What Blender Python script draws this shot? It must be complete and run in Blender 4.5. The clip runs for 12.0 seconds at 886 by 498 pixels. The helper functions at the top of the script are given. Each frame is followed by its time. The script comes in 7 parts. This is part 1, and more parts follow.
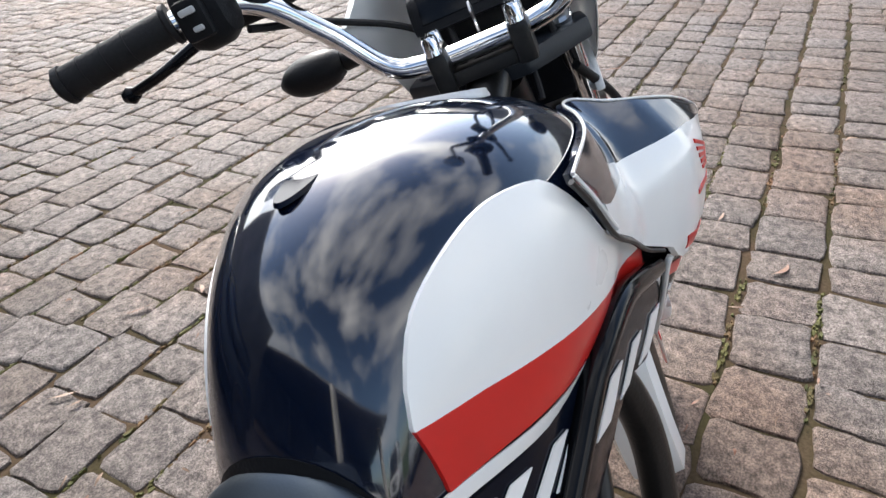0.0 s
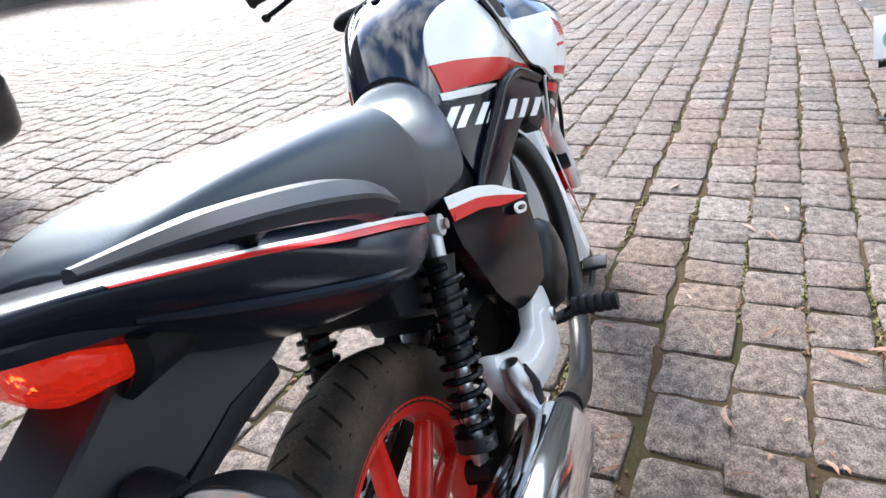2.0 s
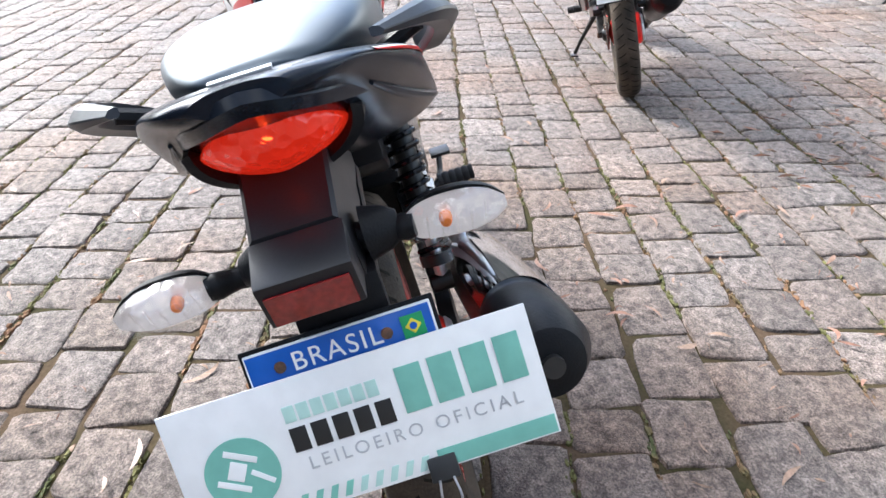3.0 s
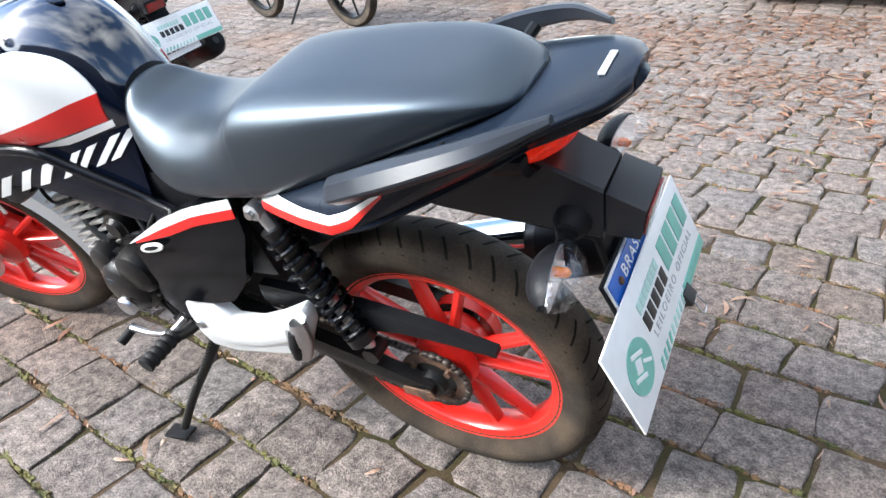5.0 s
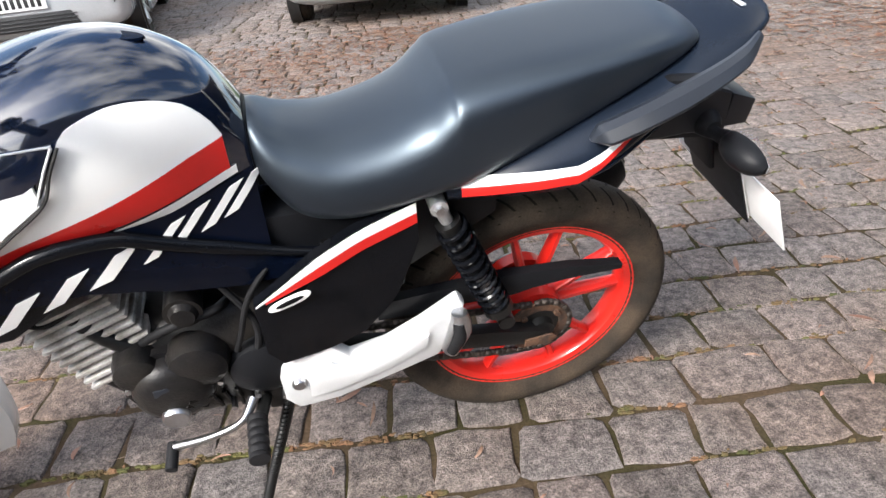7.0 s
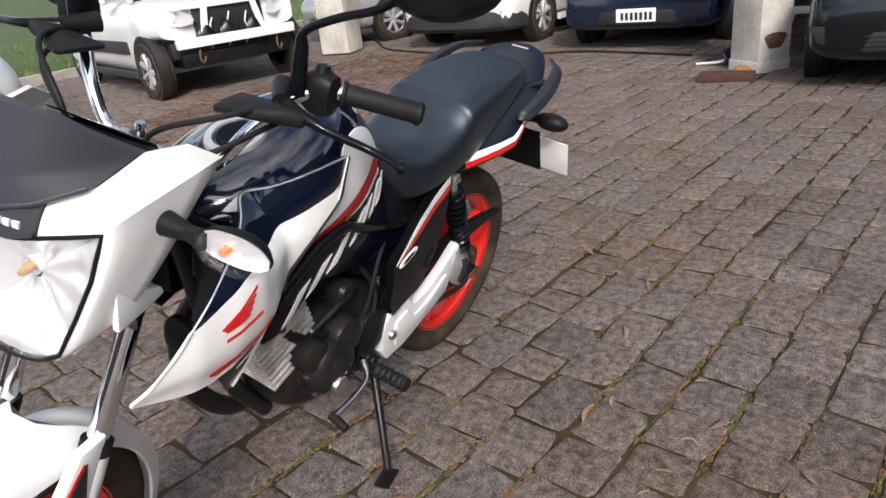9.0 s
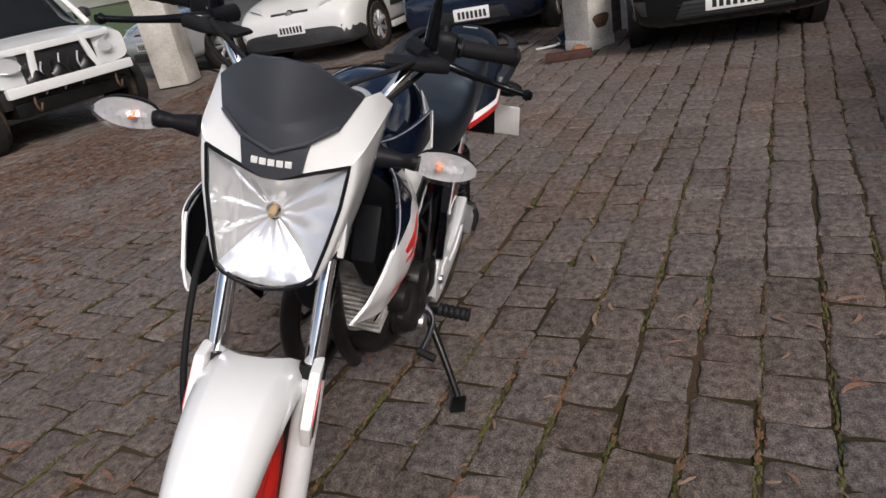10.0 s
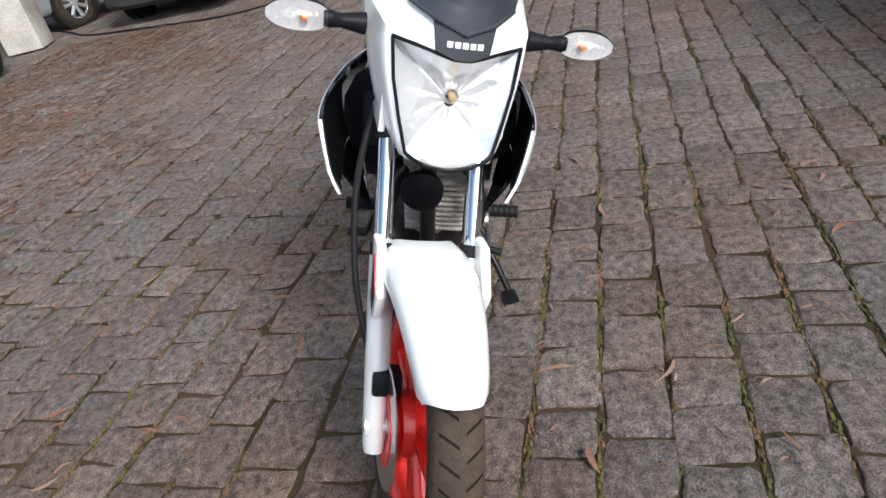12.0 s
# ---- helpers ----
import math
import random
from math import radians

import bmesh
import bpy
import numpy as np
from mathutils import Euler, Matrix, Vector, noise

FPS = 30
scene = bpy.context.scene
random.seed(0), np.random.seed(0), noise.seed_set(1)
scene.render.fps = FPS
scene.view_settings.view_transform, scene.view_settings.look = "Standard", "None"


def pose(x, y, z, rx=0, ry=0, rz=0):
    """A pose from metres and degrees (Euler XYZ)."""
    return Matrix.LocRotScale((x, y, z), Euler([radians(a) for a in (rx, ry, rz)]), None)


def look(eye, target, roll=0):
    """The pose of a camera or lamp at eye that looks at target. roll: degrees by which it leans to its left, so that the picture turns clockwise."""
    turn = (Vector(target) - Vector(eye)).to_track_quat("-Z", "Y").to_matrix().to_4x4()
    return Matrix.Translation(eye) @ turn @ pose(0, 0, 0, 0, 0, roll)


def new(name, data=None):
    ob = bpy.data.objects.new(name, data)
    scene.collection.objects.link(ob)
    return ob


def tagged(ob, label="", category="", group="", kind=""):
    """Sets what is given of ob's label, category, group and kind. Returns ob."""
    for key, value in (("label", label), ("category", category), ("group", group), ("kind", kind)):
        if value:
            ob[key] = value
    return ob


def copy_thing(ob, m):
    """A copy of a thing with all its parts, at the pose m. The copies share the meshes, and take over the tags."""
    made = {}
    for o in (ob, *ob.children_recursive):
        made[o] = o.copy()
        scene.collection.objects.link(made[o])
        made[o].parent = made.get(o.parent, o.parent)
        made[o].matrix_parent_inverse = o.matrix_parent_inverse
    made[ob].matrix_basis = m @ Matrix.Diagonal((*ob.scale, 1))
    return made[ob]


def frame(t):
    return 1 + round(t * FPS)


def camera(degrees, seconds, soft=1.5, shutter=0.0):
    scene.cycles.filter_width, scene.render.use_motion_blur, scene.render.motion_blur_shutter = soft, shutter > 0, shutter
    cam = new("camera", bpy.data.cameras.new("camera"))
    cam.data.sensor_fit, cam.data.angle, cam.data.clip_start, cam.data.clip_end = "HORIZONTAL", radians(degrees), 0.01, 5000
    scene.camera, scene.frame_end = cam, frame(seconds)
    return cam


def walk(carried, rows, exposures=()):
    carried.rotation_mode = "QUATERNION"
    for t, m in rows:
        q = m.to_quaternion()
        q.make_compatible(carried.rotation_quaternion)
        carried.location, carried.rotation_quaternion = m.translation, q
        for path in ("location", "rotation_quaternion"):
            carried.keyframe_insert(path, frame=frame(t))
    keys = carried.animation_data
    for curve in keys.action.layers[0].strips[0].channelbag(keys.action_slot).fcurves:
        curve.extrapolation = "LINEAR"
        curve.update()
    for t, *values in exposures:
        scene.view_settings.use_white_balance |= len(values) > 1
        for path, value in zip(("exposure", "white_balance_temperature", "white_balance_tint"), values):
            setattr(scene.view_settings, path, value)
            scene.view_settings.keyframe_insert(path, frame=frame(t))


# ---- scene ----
cam = camera(67.0, 12.0)
PATH = [
    (0, (0.301, 0.059, 1.115), (1.878, 0.674, 0.049), -4.5),
    (0.5, (0.141, -0.066, 1.072), (1.652, 0.77, 0.062), -6.4),
    (1, (-0.042, -0.166, 1.035), (1.354, 0.764, -0.054), -8.2),
    (1.5, (-0.302, -0.213, 1.04), (1.229, 0.554, 0.007), -6.8),
    (2, (-0.488, -0.152, 1.05), (1.207, 0.415, 0.152), -7.1),
    (2.5, (-0.666, 0.02, 1.027), (1.075, 0.299, 0.085), 0.2),
    (3, (-0.794, 0.192, 1.019), (0.899, -0.091, -0.007), -0.9),
    (3.1, (-0.802, 0.233, 1.01), (0.878, -0.112, -0.019), -0.8),
    (3.2, (-0.819, 0.262, 1.019), (0.855, -0.129, -0.003), -1.2),
    (4.8, (-0.546, 0.934, 1.056), (0.465, -0.507, 0.106), -2.8),
    (4.9, (-0.497, 0.948, 1.049), (0.461, -0.522, 0.088), -5.5),
    (5, (-0.452, 0.98, 1.058), (0.418, -0.537, 0.087), -4.7),
    (5.5, (-0.244, 1.104, 1.055), (0.33, -0.552, 0.091), -2.3),
    (6, (-0.037, 1.225, 1.091), (0.282, -0.5, 0.13), -4.9),
    (6.5, (0.207, 1.208, 1.074), (0.177, -0.537, 0.096), -8.2),
    (6.7, (0.299, 1.212, 1.068), (0.127, -0.529, 0.1), -6.1),
    (8.3, (1.141, 1.252, 1.111), (-0.068, -0.083, 0.241), -5.7),
    (8.4, (1.213, 1.231, 1.102), (-0.082, -0.047, 0.272), -4.5),
    (8.5, (1.277, 1.269, 1.127), (-0.038, 0.05, 0.242), -6.5),
    (9, (1.572, 1.186, 1.155), (0.076, 0.137, 0.343), -6.6),
    (9.5, (1.8, 0.998, 1.153), (0.2, 0.163, 0.289), -8.6),
    (9.8, (1.944, 0.875, 1.184), (0.278, 0.219, 0.293), -7.9),
    (10, (2.041, 0.854, 1.166), (0.336, 0.226, 0.331), -11.3),
    (10.5, (2.306, 0.729, 1.16), (0.597, 0.211, 0.259), -12.8),
    (11, (2.456, 0.526, 1.089), (0.779, 0.098, 0.086), -14.5),
    (11.5, (2.502, 0.431, 1.137), (0.836, 0.134, 0.07), -12.3),
    (12, (2.271, 0.394, 1.201), (0.581, 0.123, 0.166), -13.5),
]
walk(cam, [(t, look(eye, target, roll)) for t, eye, target, roll in PATH],
     [(0, 0.75, 6350, 9), (0.5, 0.7, 6350, 9), (1, 0.6, 6250, 9), (1.5, 1.18, 6120, 8), (2, 1.25, 6020, 7), (3, 1.42, 6000, 8), (5, 1.3, 5930, 6), (5.5, 1.32, 5990, 7), (6, 1.27, 6080, 7), (6.5, 1.04, 6200, 8), (8.3, 0.45, 6400, 12), (9, -0.05, 6450, 13),
      (9.5, -0.4, 6450, 14), (10.3, -0.92, 6600, 14), (10.6, -0.82, 6600, 14), (11, -0.48, 6500, 14), (11.5, -0.17, 6300, 10), (12, -0.08, 6130, 8)])


# ---- world and sun ----
world = bpy.data.worlds.new("world")
scene.world = world
world.use_nodes = True
SUN_EL, SUN_AZ = radians(36), radians(38)   # azimuth from +x towards +y


def build_world():
    nt = world.node_tree
    nt.nodes.clear()
    out = nt.nodes.new("ShaderNodeOutputWorld")
    bg = nt.nodes.new("ShaderNodeBackground")
    sky = nt.nodes.new("ShaderNodeTexSky")
    sky.sky_type = "NISHITA"
    sky.sun_disc = False
    sky.sun_elevation = SUN_EL
    sky.sun_rotation = radians(90) - SUN_AZ
    sky.air_density, sky.dust_density, sky.ozone_density = 1.0, 1.5, 1.0
    tc = nt.nodes.new("ShaderNodeTexCoord")
    mp = nt.nodes.new("ShaderNodeMapping")
    mp.inputs["Scale"].default_value = (1.0, 1.0, 2.2)
    nz = nt.nodes.new("ShaderNodeTexNoise")
    nz.inputs["Scale"].default_value = 1.7
    nz.inputs["Detail"].default_value = 7
    nz.inputs["Roughness"].default_value = 0.5
    ramp = nt.nodes.new("ShaderNodeValToRGB")
    ramp.color_ramp.elements[0].position = 0.47
    ramp.color_ramp.elements[1].position = 0.68
    mix = nt.nodes.new("ShaderNodeMixRGB")
    mix.inputs[2].default_value = (12.0, 11.6, 11.0, 1)
    nt.links.new(tc.outputs["Generated"], mp.inputs["Vector"])
    nt.links.new(mp.outputs["Vector"], nz.inputs["Vector"])
    nt.links.new(nz.outputs["Fac"], ramp.inputs["Fac"])
    nt.links.new(ramp.outputs["Color"], mix.inputs[0])
    nt.links.new(sky.outputs["Color"], mix.inputs[1])
    # the cloud veil round the sun shines brightest
    toward = nt.nodes.new("ShaderNodeVectorMath")
    toward.operation = "DOT_PRODUCT"
    toward.inputs[1].default_value = (math.cos(SUN_EL) * math.cos(SUN_AZ), math.cos(SUN_EL) * math.sin(SUN_AZ), math.sin(SUN_EL))
    nt.links.new(tc.outputs["Generated"], toward.inputs[0])
    clamp = nt.nodes.new("ShaderNodeMath")
    clamp.operation = "MAXIMUM"
    clamp.inputs[1].default_value = 0.0
    nt.links.new(toward.outputs["Value"], clamp.inputs[0])
    power = nt.nodes.new("ShaderNodeMath")
    power.operation = "POWER"
    power.inputs[1].default_value = 5.0
    nt.links.new(clamp.outputs[0], power.inputs[0])
    gain = nt.nodes.new("ShaderNodeMath")
    gain.operation = "MULTIPLY_ADD"
    gain.inputs[1].default_value = 2.3
    gain.inputs[2].default_value = 1.05
    nt.links.new(power.outputs[0], gain.inputs[0])
    veil = nt.nodes.new("ShaderNodeVectorMath")
    veil.operation = "SCALE"
    nt.links.new(mix.outputs["Color"], veil.inputs[0])
    nt.links.new(gain.outputs[0], veil.inputs["Scale"])
    nt.links.new(veil.outputs["Vector"], bg.inputs["Color"])
    bg.inputs["Strength"].default_value = 0.135
    nt.links.new(bg.outputs["Background"], out.inputs["Surface"])


build_world()
sun = new("sun", bpy.data.lights.new("sun", "SUN"))
sun.data.energy = 3.9
sun.data.angle = radians(14)
sun.data.color = (1.0, 0.95, 0.88)
sun.matrix_world = look((6 * math.cos(SUN_EL) * math.cos(SUN_AZ), 6 * math.cos(SUN_EL) * math.sin(SUN_AZ), 6 * math.sin(SUN_EL)), (0, 0, 0))

# ---- materials ----
def material(name, color, rough=0.5, metal=0.0, coat=0.0, var=0.12, scale=8.0, bump=0.0, bump_scale=60.0, rough_var=0.08, second=None, flakes=0.0, ior=1.5, spread=0.35, spec=0.5, glow=0.0):
    """Procedural surface: base colour with broad stains and fine grain, roughness that varies, fine relief."""
    m = bpy.data.materials.new(name)
    m.use_nodes = True
    nt = m.node_tree
    b = nt.nodes["Principled BSDF"]
    b.inputs["Metallic"].default_value = metal
    b.inputs["IOR"].default_value = ior
    b.inputs["Specular IOR Level"].default_value = spec
    b.inputs["Coat Weight"].default_value = coat
    b.inputs["Coat Roughness"].default_value = 0.04
    tc = nt.nodes.new("ShaderNodeTexCoord")
    broad = nt.nodes.new("ShaderNodeTexNoise")
    broad.inputs["Scale"].default_value = scale
    broad.inputs["Detail"].default_value = 5
    fine = nt.nodes.new("ShaderNodeTexNoise")
    fine.inputs["Scale"].default_value = bump_scale
    fine.inputs["Detail"].default_value = 4
    nt.links.new(tc.outputs["Object"], broad.inputs["Vector"])
    nt.links.new(tc.outputs["Object"], fine.inputs["Vector"])
    ramp = nt.nodes.new("ShaderNodeValToRGB")
    ramp.color_ramp.elements[0].position = 0.5 - spread / 2
    ramp.color_ramp.elements[1].position = 0.5 + spread / 2
    dark = second or tuple(c * (1 - var) for c in color)
    light = tuple(min(1.0, c * (1 + var * 0.6)) for c in color)
    ramp.color_ramp.elements[0].color = (*dark, 1)
    ramp.color_ramp.elements[1].color = (*light, 1)
    nt.links.new(broad.outputs["Fac"], ramp.inputs["Fac"])
    grain = nt.nodes.new("ShaderNodeMixRGB")
    grain.blend_type = "OVERLAY"
    grain.inputs[0].default_value = min(0.6, var * 1.5)
    nt.links.new(ramp.outputs["Color"], grain.inputs[1])
    nt.links.new(fine.outputs["Fac"], grain.inputs[2])
    nt.links.new(grain.outputs["Color"], b.inputs["Base Color"])
    mr = nt.nodes.new("ShaderNodeMapRange")
    mr.inputs["To Min"].default_value = max(0.02, rough - rough_var)
    mr.inputs["To Max"].default_value = min(1.0, rough + rough_var)
    nt.links.new(broad.outputs["Fac"], mr.inputs["Value"])
    nt.links.new(mr.outputs["Result"], b.inputs["Roughness"])
    if bump > 0:
        bp = nt.nodes.new("ShaderNodeBump")
        bp.inputs["Strength"].default_value = bump
        bp.inputs["Distance"].default_value = 0.002
        nt.links.new(fine.outputs["Fac"], bp.inputs["Height"])
        nt.links.new(bp.outputs["Normal"], b.inputs["Normal"])
    return m


def glass(name, color, rough=0.05, transmission=1.0, bump=0.0, bump_scale=90.0, ior=1.45):
    m = bpy.data.materials.new(name)
    m.use_nodes = True
    nt = m.node_tree
    b = nt.nodes["Principled BSDF"]
    b.inputs["Base Color"].default_value = (*color, 1)
    b.inputs["Transmission Weight"].default_value = transmission
    b.inputs["Roughness"].default_value = rough
    b.inputs["IOR"].default_value = ior
    b.inputs["Coat Weight"].default_value = 1.0
    b.inputs["Coat Roughness"].default_value = 0.02
    if bump > 0:
        tc = nt.nodes.new("ShaderNodeTexCoord")
        wave = nt.nodes.new("ShaderNodeTexVoronoi")
        wave.inputs["Scale"].default_value = bump_scale
        nt.links.new(tc.outputs["Object"], wave.inputs["Vector"])
        bp = nt.nodes.new("ShaderNodeBump")
        bp.inputs["Strength"].default_value = bump
        bp.inputs["Distance"].default_value = 0.004
        nt.links.new(wave.outputs["Distance"], bp.inputs["Height"])
        nt.links.new(bp.outputs["Normal"], b.inputs["Normal"])
    return m


def thin_lens(name, bump, bump_scale):
    """A thin clear cover: lets light straight through, with a faint shine."""
    m = bpy.data.materials.new(name)
    m.use_nodes = True
    nt = m.node_tree
    nt.nodes.remove(nt.nodes["Principled BSDF"])
    out = nt.nodes["Material Output"]
    clear = nt.nodes.new("ShaderNodeBsdfTransparent")
    clear.inputs["Color"].default_value = (0.99, 0.993, 0.995, 1)
    shine = nt.nodes.new("ShaderNodeBsdfGlossy")
    shine.inputs["Roughness"].default_value = 0.04
    mix = nt.nodes.new("ShaderNodeMixShader")
    mix.inputs[0].default_value = 0.09
    nt.links.new(clear.outputs[0], mix.inputs[1])
    nt.links.new(shine.outputs[0], mix.inputs[2])
    nt.links.new(mix.outputs[0], out.inputs["Surface"])
    tc = nt.nodes.new("ShaderNodeTexCoord")
    cell = nt.nodes.new("ShaderNodeTexVoronoi")
    cell.inputs["Scale"].default_value = bump_scale
    nt.links.new(tc.outputs["Object"], cell.inputs["Vector"])
    bp = nt.nodes.new("ShaderNodeBump")
    bp.inputs["Strength"].default_value = bump
    bp.inputs["Distance"].default_value = 0.003
    nt.links.new(cell.outputs["Distance"], bp.inputs["Height"])
    nt.links.new(bp.outputs["Normal"], shine.inputs["Normal"])
    return m


NAVY = material("navy_paint", (0.004, 0.0078, 0.021), 0.10, 0.2, 1.0, 0.1, 5, rough_var=0.03, spec=0.8)
NAVY_DARK = material("navy_plastic", (0.0022, 0.0040, 0.0105), 0.13, 0, 0, 0.1, 5, rough_var=0.03, spec=0.15)
WHITE = material("white_paint", (0.80, 0.81, 0.80), 0.22, 0, 0.6, 0.03, 4, rough_var=0.04)
DECAL_WHITE = material("white_decal", (0.82, 0.82, 0.80), 0.3, 0, 0.4, 0.03, 9)
RED = material("red_decal", (0.56, 0.014, 0.011), 0.30, 0, 0.15, 0.06, 9)
WHEEL_RED = material("red_wheel_paint", (0.70, 0.020, 0.012), 0.3, 0, 0.3, 0.10, 14, 0.05, 200)
GLOSS_BLACK = material("gloss_black_plastic", (0.004, 0.0045, 0.006), 0.14, 0, 0, 0.15, 6, rough_var=0.05, spec=0.18)
SCREEN_GREY = material("screen_slate", (0.034, 0.038, 0.046), 0.42, 0, 0, 0.1, 9, 0.15, 420, spec=0.45)
TAIL_BLACK = material("tail_black_paint", (0.007, 0.0105, 0.018), 0.24, 0, 0, 0.2, 6, 0.04, 420, rough_var=0.05, spec=0.2)
PLASTIC = material("black_plastic", (0.008, 0.0085, 0.010), 0.42, 0, 0, 0.2, 10, 0.25, 420, spec=0.13)
GREY_PLASTIC = material("grey_plastic", (0.014, 0.017, 0.023), 0.38, 0, 0, 0.15, 9, 0.06, 420, spec=0.35)
VINYL = material("seat_vinyl", (0.0055, 0.0075, 0.0115), 0.39, 0, 0, 0.15, 7, 0.08, 520, rough_var=0.05, spec=0.9)
# Bluish tints on shine and sheen imitate the reflection of a blue sky.
VINYL.node_tree.nodes["Principled BSDF"].inputs["Specular Tint"].default_value = (0.72, 0.87, 1.0, 1)
VINYL.node_tree.nodes["Principled BSDF"].inputs["Sheen Weight"].default_value = 0.03
VINYL.node_tree.nodes["Principled BSDF"].inputs["Sheen Roughness"].default_value = 0.45
VINYL.node_tree.nodes["Principled BSDF"].inputs["Sheen Tint"].default_value = (0.75, 0.87, 1.0, 1)
RUBBER = material("tyre_rubber", (0.019, 0.0160, 0.013), 0.75, 0, 0, 0.35, 14, 0.5, 260, second=(0.062, 0.046, 0.032), spec=0.20)
GROOVE = material("tyre_groove", (0.013, 0.0115, 0.010), 0.9, 0, 0, 0.2, 20, spec=0.1)
FENDER_BLACK = material("fender_satin_black", (0.011, 0.0115, 0.014), 0.42, 0, 0, 0.2, 9, 0.05, 420, spec=0.35)
SOFT_RUBBER = material("grip_rubber", (0.010, 0.010, 0.011), 0.6, 0, 0, 0.2, 12, 0.3, 300, spec=0.2)
CHROME = material("chrome", (0.80, 0.81, 0.83), 0.07, 1.0, 0, 0.08, 10, rough_var=0.05)
STEEL = material("brushed_steel", (0.52, 0.52, 0.53), 0.30, 1.0, 0, 0.15, 12, 0.1, 300)
ALU = material("cast_aluminium", (0.60, 0.61, 0.62), 0.42, 0.75, 0, 0.12, 14, 0.3, 260)
PALE_ALU = material("silver_paint", (0.72, 0.73, 0.73), 0.36, 0.25, 0.2, 0.08, 10, 0.1, 260)
DUSTY_ALU = material("dusty_cast_aluminium", (0.52, 0.51, 0.49), 0.55, 0.35, 0, 0.25, 22, 0.4, 200, second=(0.22, 0.20, 0.18))
ENGINE = material("engine_black", (0.006, 0.006, 0.007), 0.32, 0.1, 0, 0.3, 18, 0.3, 240, second=(0.020, 0.018, 0.016), spec=0.18)
DARK_STEEL = material("dark_steel", (0.010, 0.010, 0.010), 0.34, 0.3, 0, 0.3, 18, 0.2, 240)
CHAIN = material("dirty_chain", (0.060, 0.048, 0.040), 0.55, 0.5, 0, 0.4, 60, 0.3, 300)
RUST = material("rusty_steel", (0.13, 0.068, 0.040), 0.7, 0.4, 0, 0.5, 60, 0.4, 300, second=(0.05, 0.035, 0.028))
CLEAR = thin_lens("clear_lens", 0.35, 120)
SMOOTH_CLEAR = thin_lens("clear_cover", 0.0, 90)
TAIL_BULB = material("lit_bulb", (1.0, 0.35, 0.10), 0.2, 0, 0, 0.05, 30)
TAIL_BULB.node_tree.nodes["Principled BSDF"].inputs["Emission Color"].default_value = (1.0, 0.30, 0.06, 1)
TAIL_BULB.node_tree.nodes["Principled BSDF"].inputs["Emission Strength"].default_value = 6.0
TAN_GLASS = material("tan_bulb_glass", (0.60, 0.42, 0.22), 0.15, 0.3, 0.5, 0.1, 30)
AMBER = material("amber_bulb", (0.75, 0.19, 0.03), 0.2, 0, 0.5, 0.1, 30)
TAIL_RED = glass("red_lens", (0.85, 0.03, 0.012), 0.08, 0.55, 0.9, 85)
TAIL_RED.node_tree.nodes["Principled BSDF"].inputs["Coat Weight"].default_value = 0.35
TAIL_RED.node_tree.nodes["Principled BSDF"].inputs["Emission Color"].default_value = (1.0, 0.03, 0.008, 1)
TAIL_RED.node_tree.nodes["Principled BSDF"].inputs["Emission Strength"].default_value = 0.17   # the tail lamp is lit
REFLECTOR_RED = material("red_reflector", (0.20, 0.010, 0.010), 0.15, 0, 0.7, 0.25, 160)
MIRROR = material("reflector_silver", (0.97, 0.975, 0.985), 0.10, 0.60, 0.6, 0.03, 40, 0.9, 46)
LAMP_SILVER = material("lamp_reflector_silver", (0.94, 0.95, 0.96), 0.13, 0.62, 0.3, 0.05, 40, 0.20, 30)
PLATE_BLUE = material("plate_blue", (0.010, 0.095, 0.42), 0.35, 0, 0.2, 0.08, 30)
PLATE_WHITE = material("plate_white", (0.78, 0.78, 0.77), 0.4, 0, 0.1, 0.04, 30)
GREEN = material("print_green", (0.18, 0.44, 0.36), 0.45, 0, 0, 0.06, 30)
PALE_GREEN = material("print_pale_green", (0.42, 0.62, 0.56), 0.45, 0, 0, 0.06, 30)
INK = material("print_black", (0.014, 0.014, 0.014), 0.45, 0, 0, 0.06, 30)
GREY_INK = material("print_grey", (0.42, 0.43, 0.44), 0.45, 0, 0, 0.06, 30)
YELLOW = material("print_yellow", (0.75, 0.62, 0.05), 0.4, 0, 0, 0.05, 30)
FLAG_GREEN = material("print_flag_green", (0.02, 0.30, 0.10), 0.4, 0, 0, 0.05, 30)

# ---- mesh tools ----
def catmull(pts, n):
    """A smooth run through rows of numbers, n steps between neighbours."""
    p = [np.array(q, float) for q in pts]
    p = [2 * p[0] - p[1]] + p + [2 * p[-1] - p[-2]]
    out = []
    for i in range(1, len(p) - 2):
        for k in range(n):
            t = k / n
            a, b, c, d = p[i - 1], p[i], p[i + 1], p[i + 2]
            out.append(0.5 * (2 * b + (c - a) * t + (2 * a - 5 * b + 4 * c - d) * t * t + (3 * b - a - 3 * c + d) * t ** 3))
    out.append(p[-2])
    return out


def interp(x, table):
    """Straight interpolation in rows (x, value)."""
    xs = [r[0] for r in table]
    ys = [r[1] for r in table]
    if xs[0] > xs[-1]:
        xs, ys = xs[::-1], ys[::-1]
    return float(np.interp(x, xs, ys))


def skin(rings, cap=True, closed=True):
    bm = bmesh.new()
    rows = [[bm.verts.new(p) for p in ring] for ring in rings]
    n = len(rows[0])
    for a, b in zip(rows, rows[1:]):
        for i in range(n if closed else n - 1):
            j = (i + 1) % n
            bm.faces.new((a[i], a[j], b[j], b[i]))
    if cap and closed:
        bm.faces.new(rows[0][::-1])
        bm.faces.new(rows[-1])
    bmesh.ops.recalc_face_normals(bm, faces=bm.faces)
    return bm


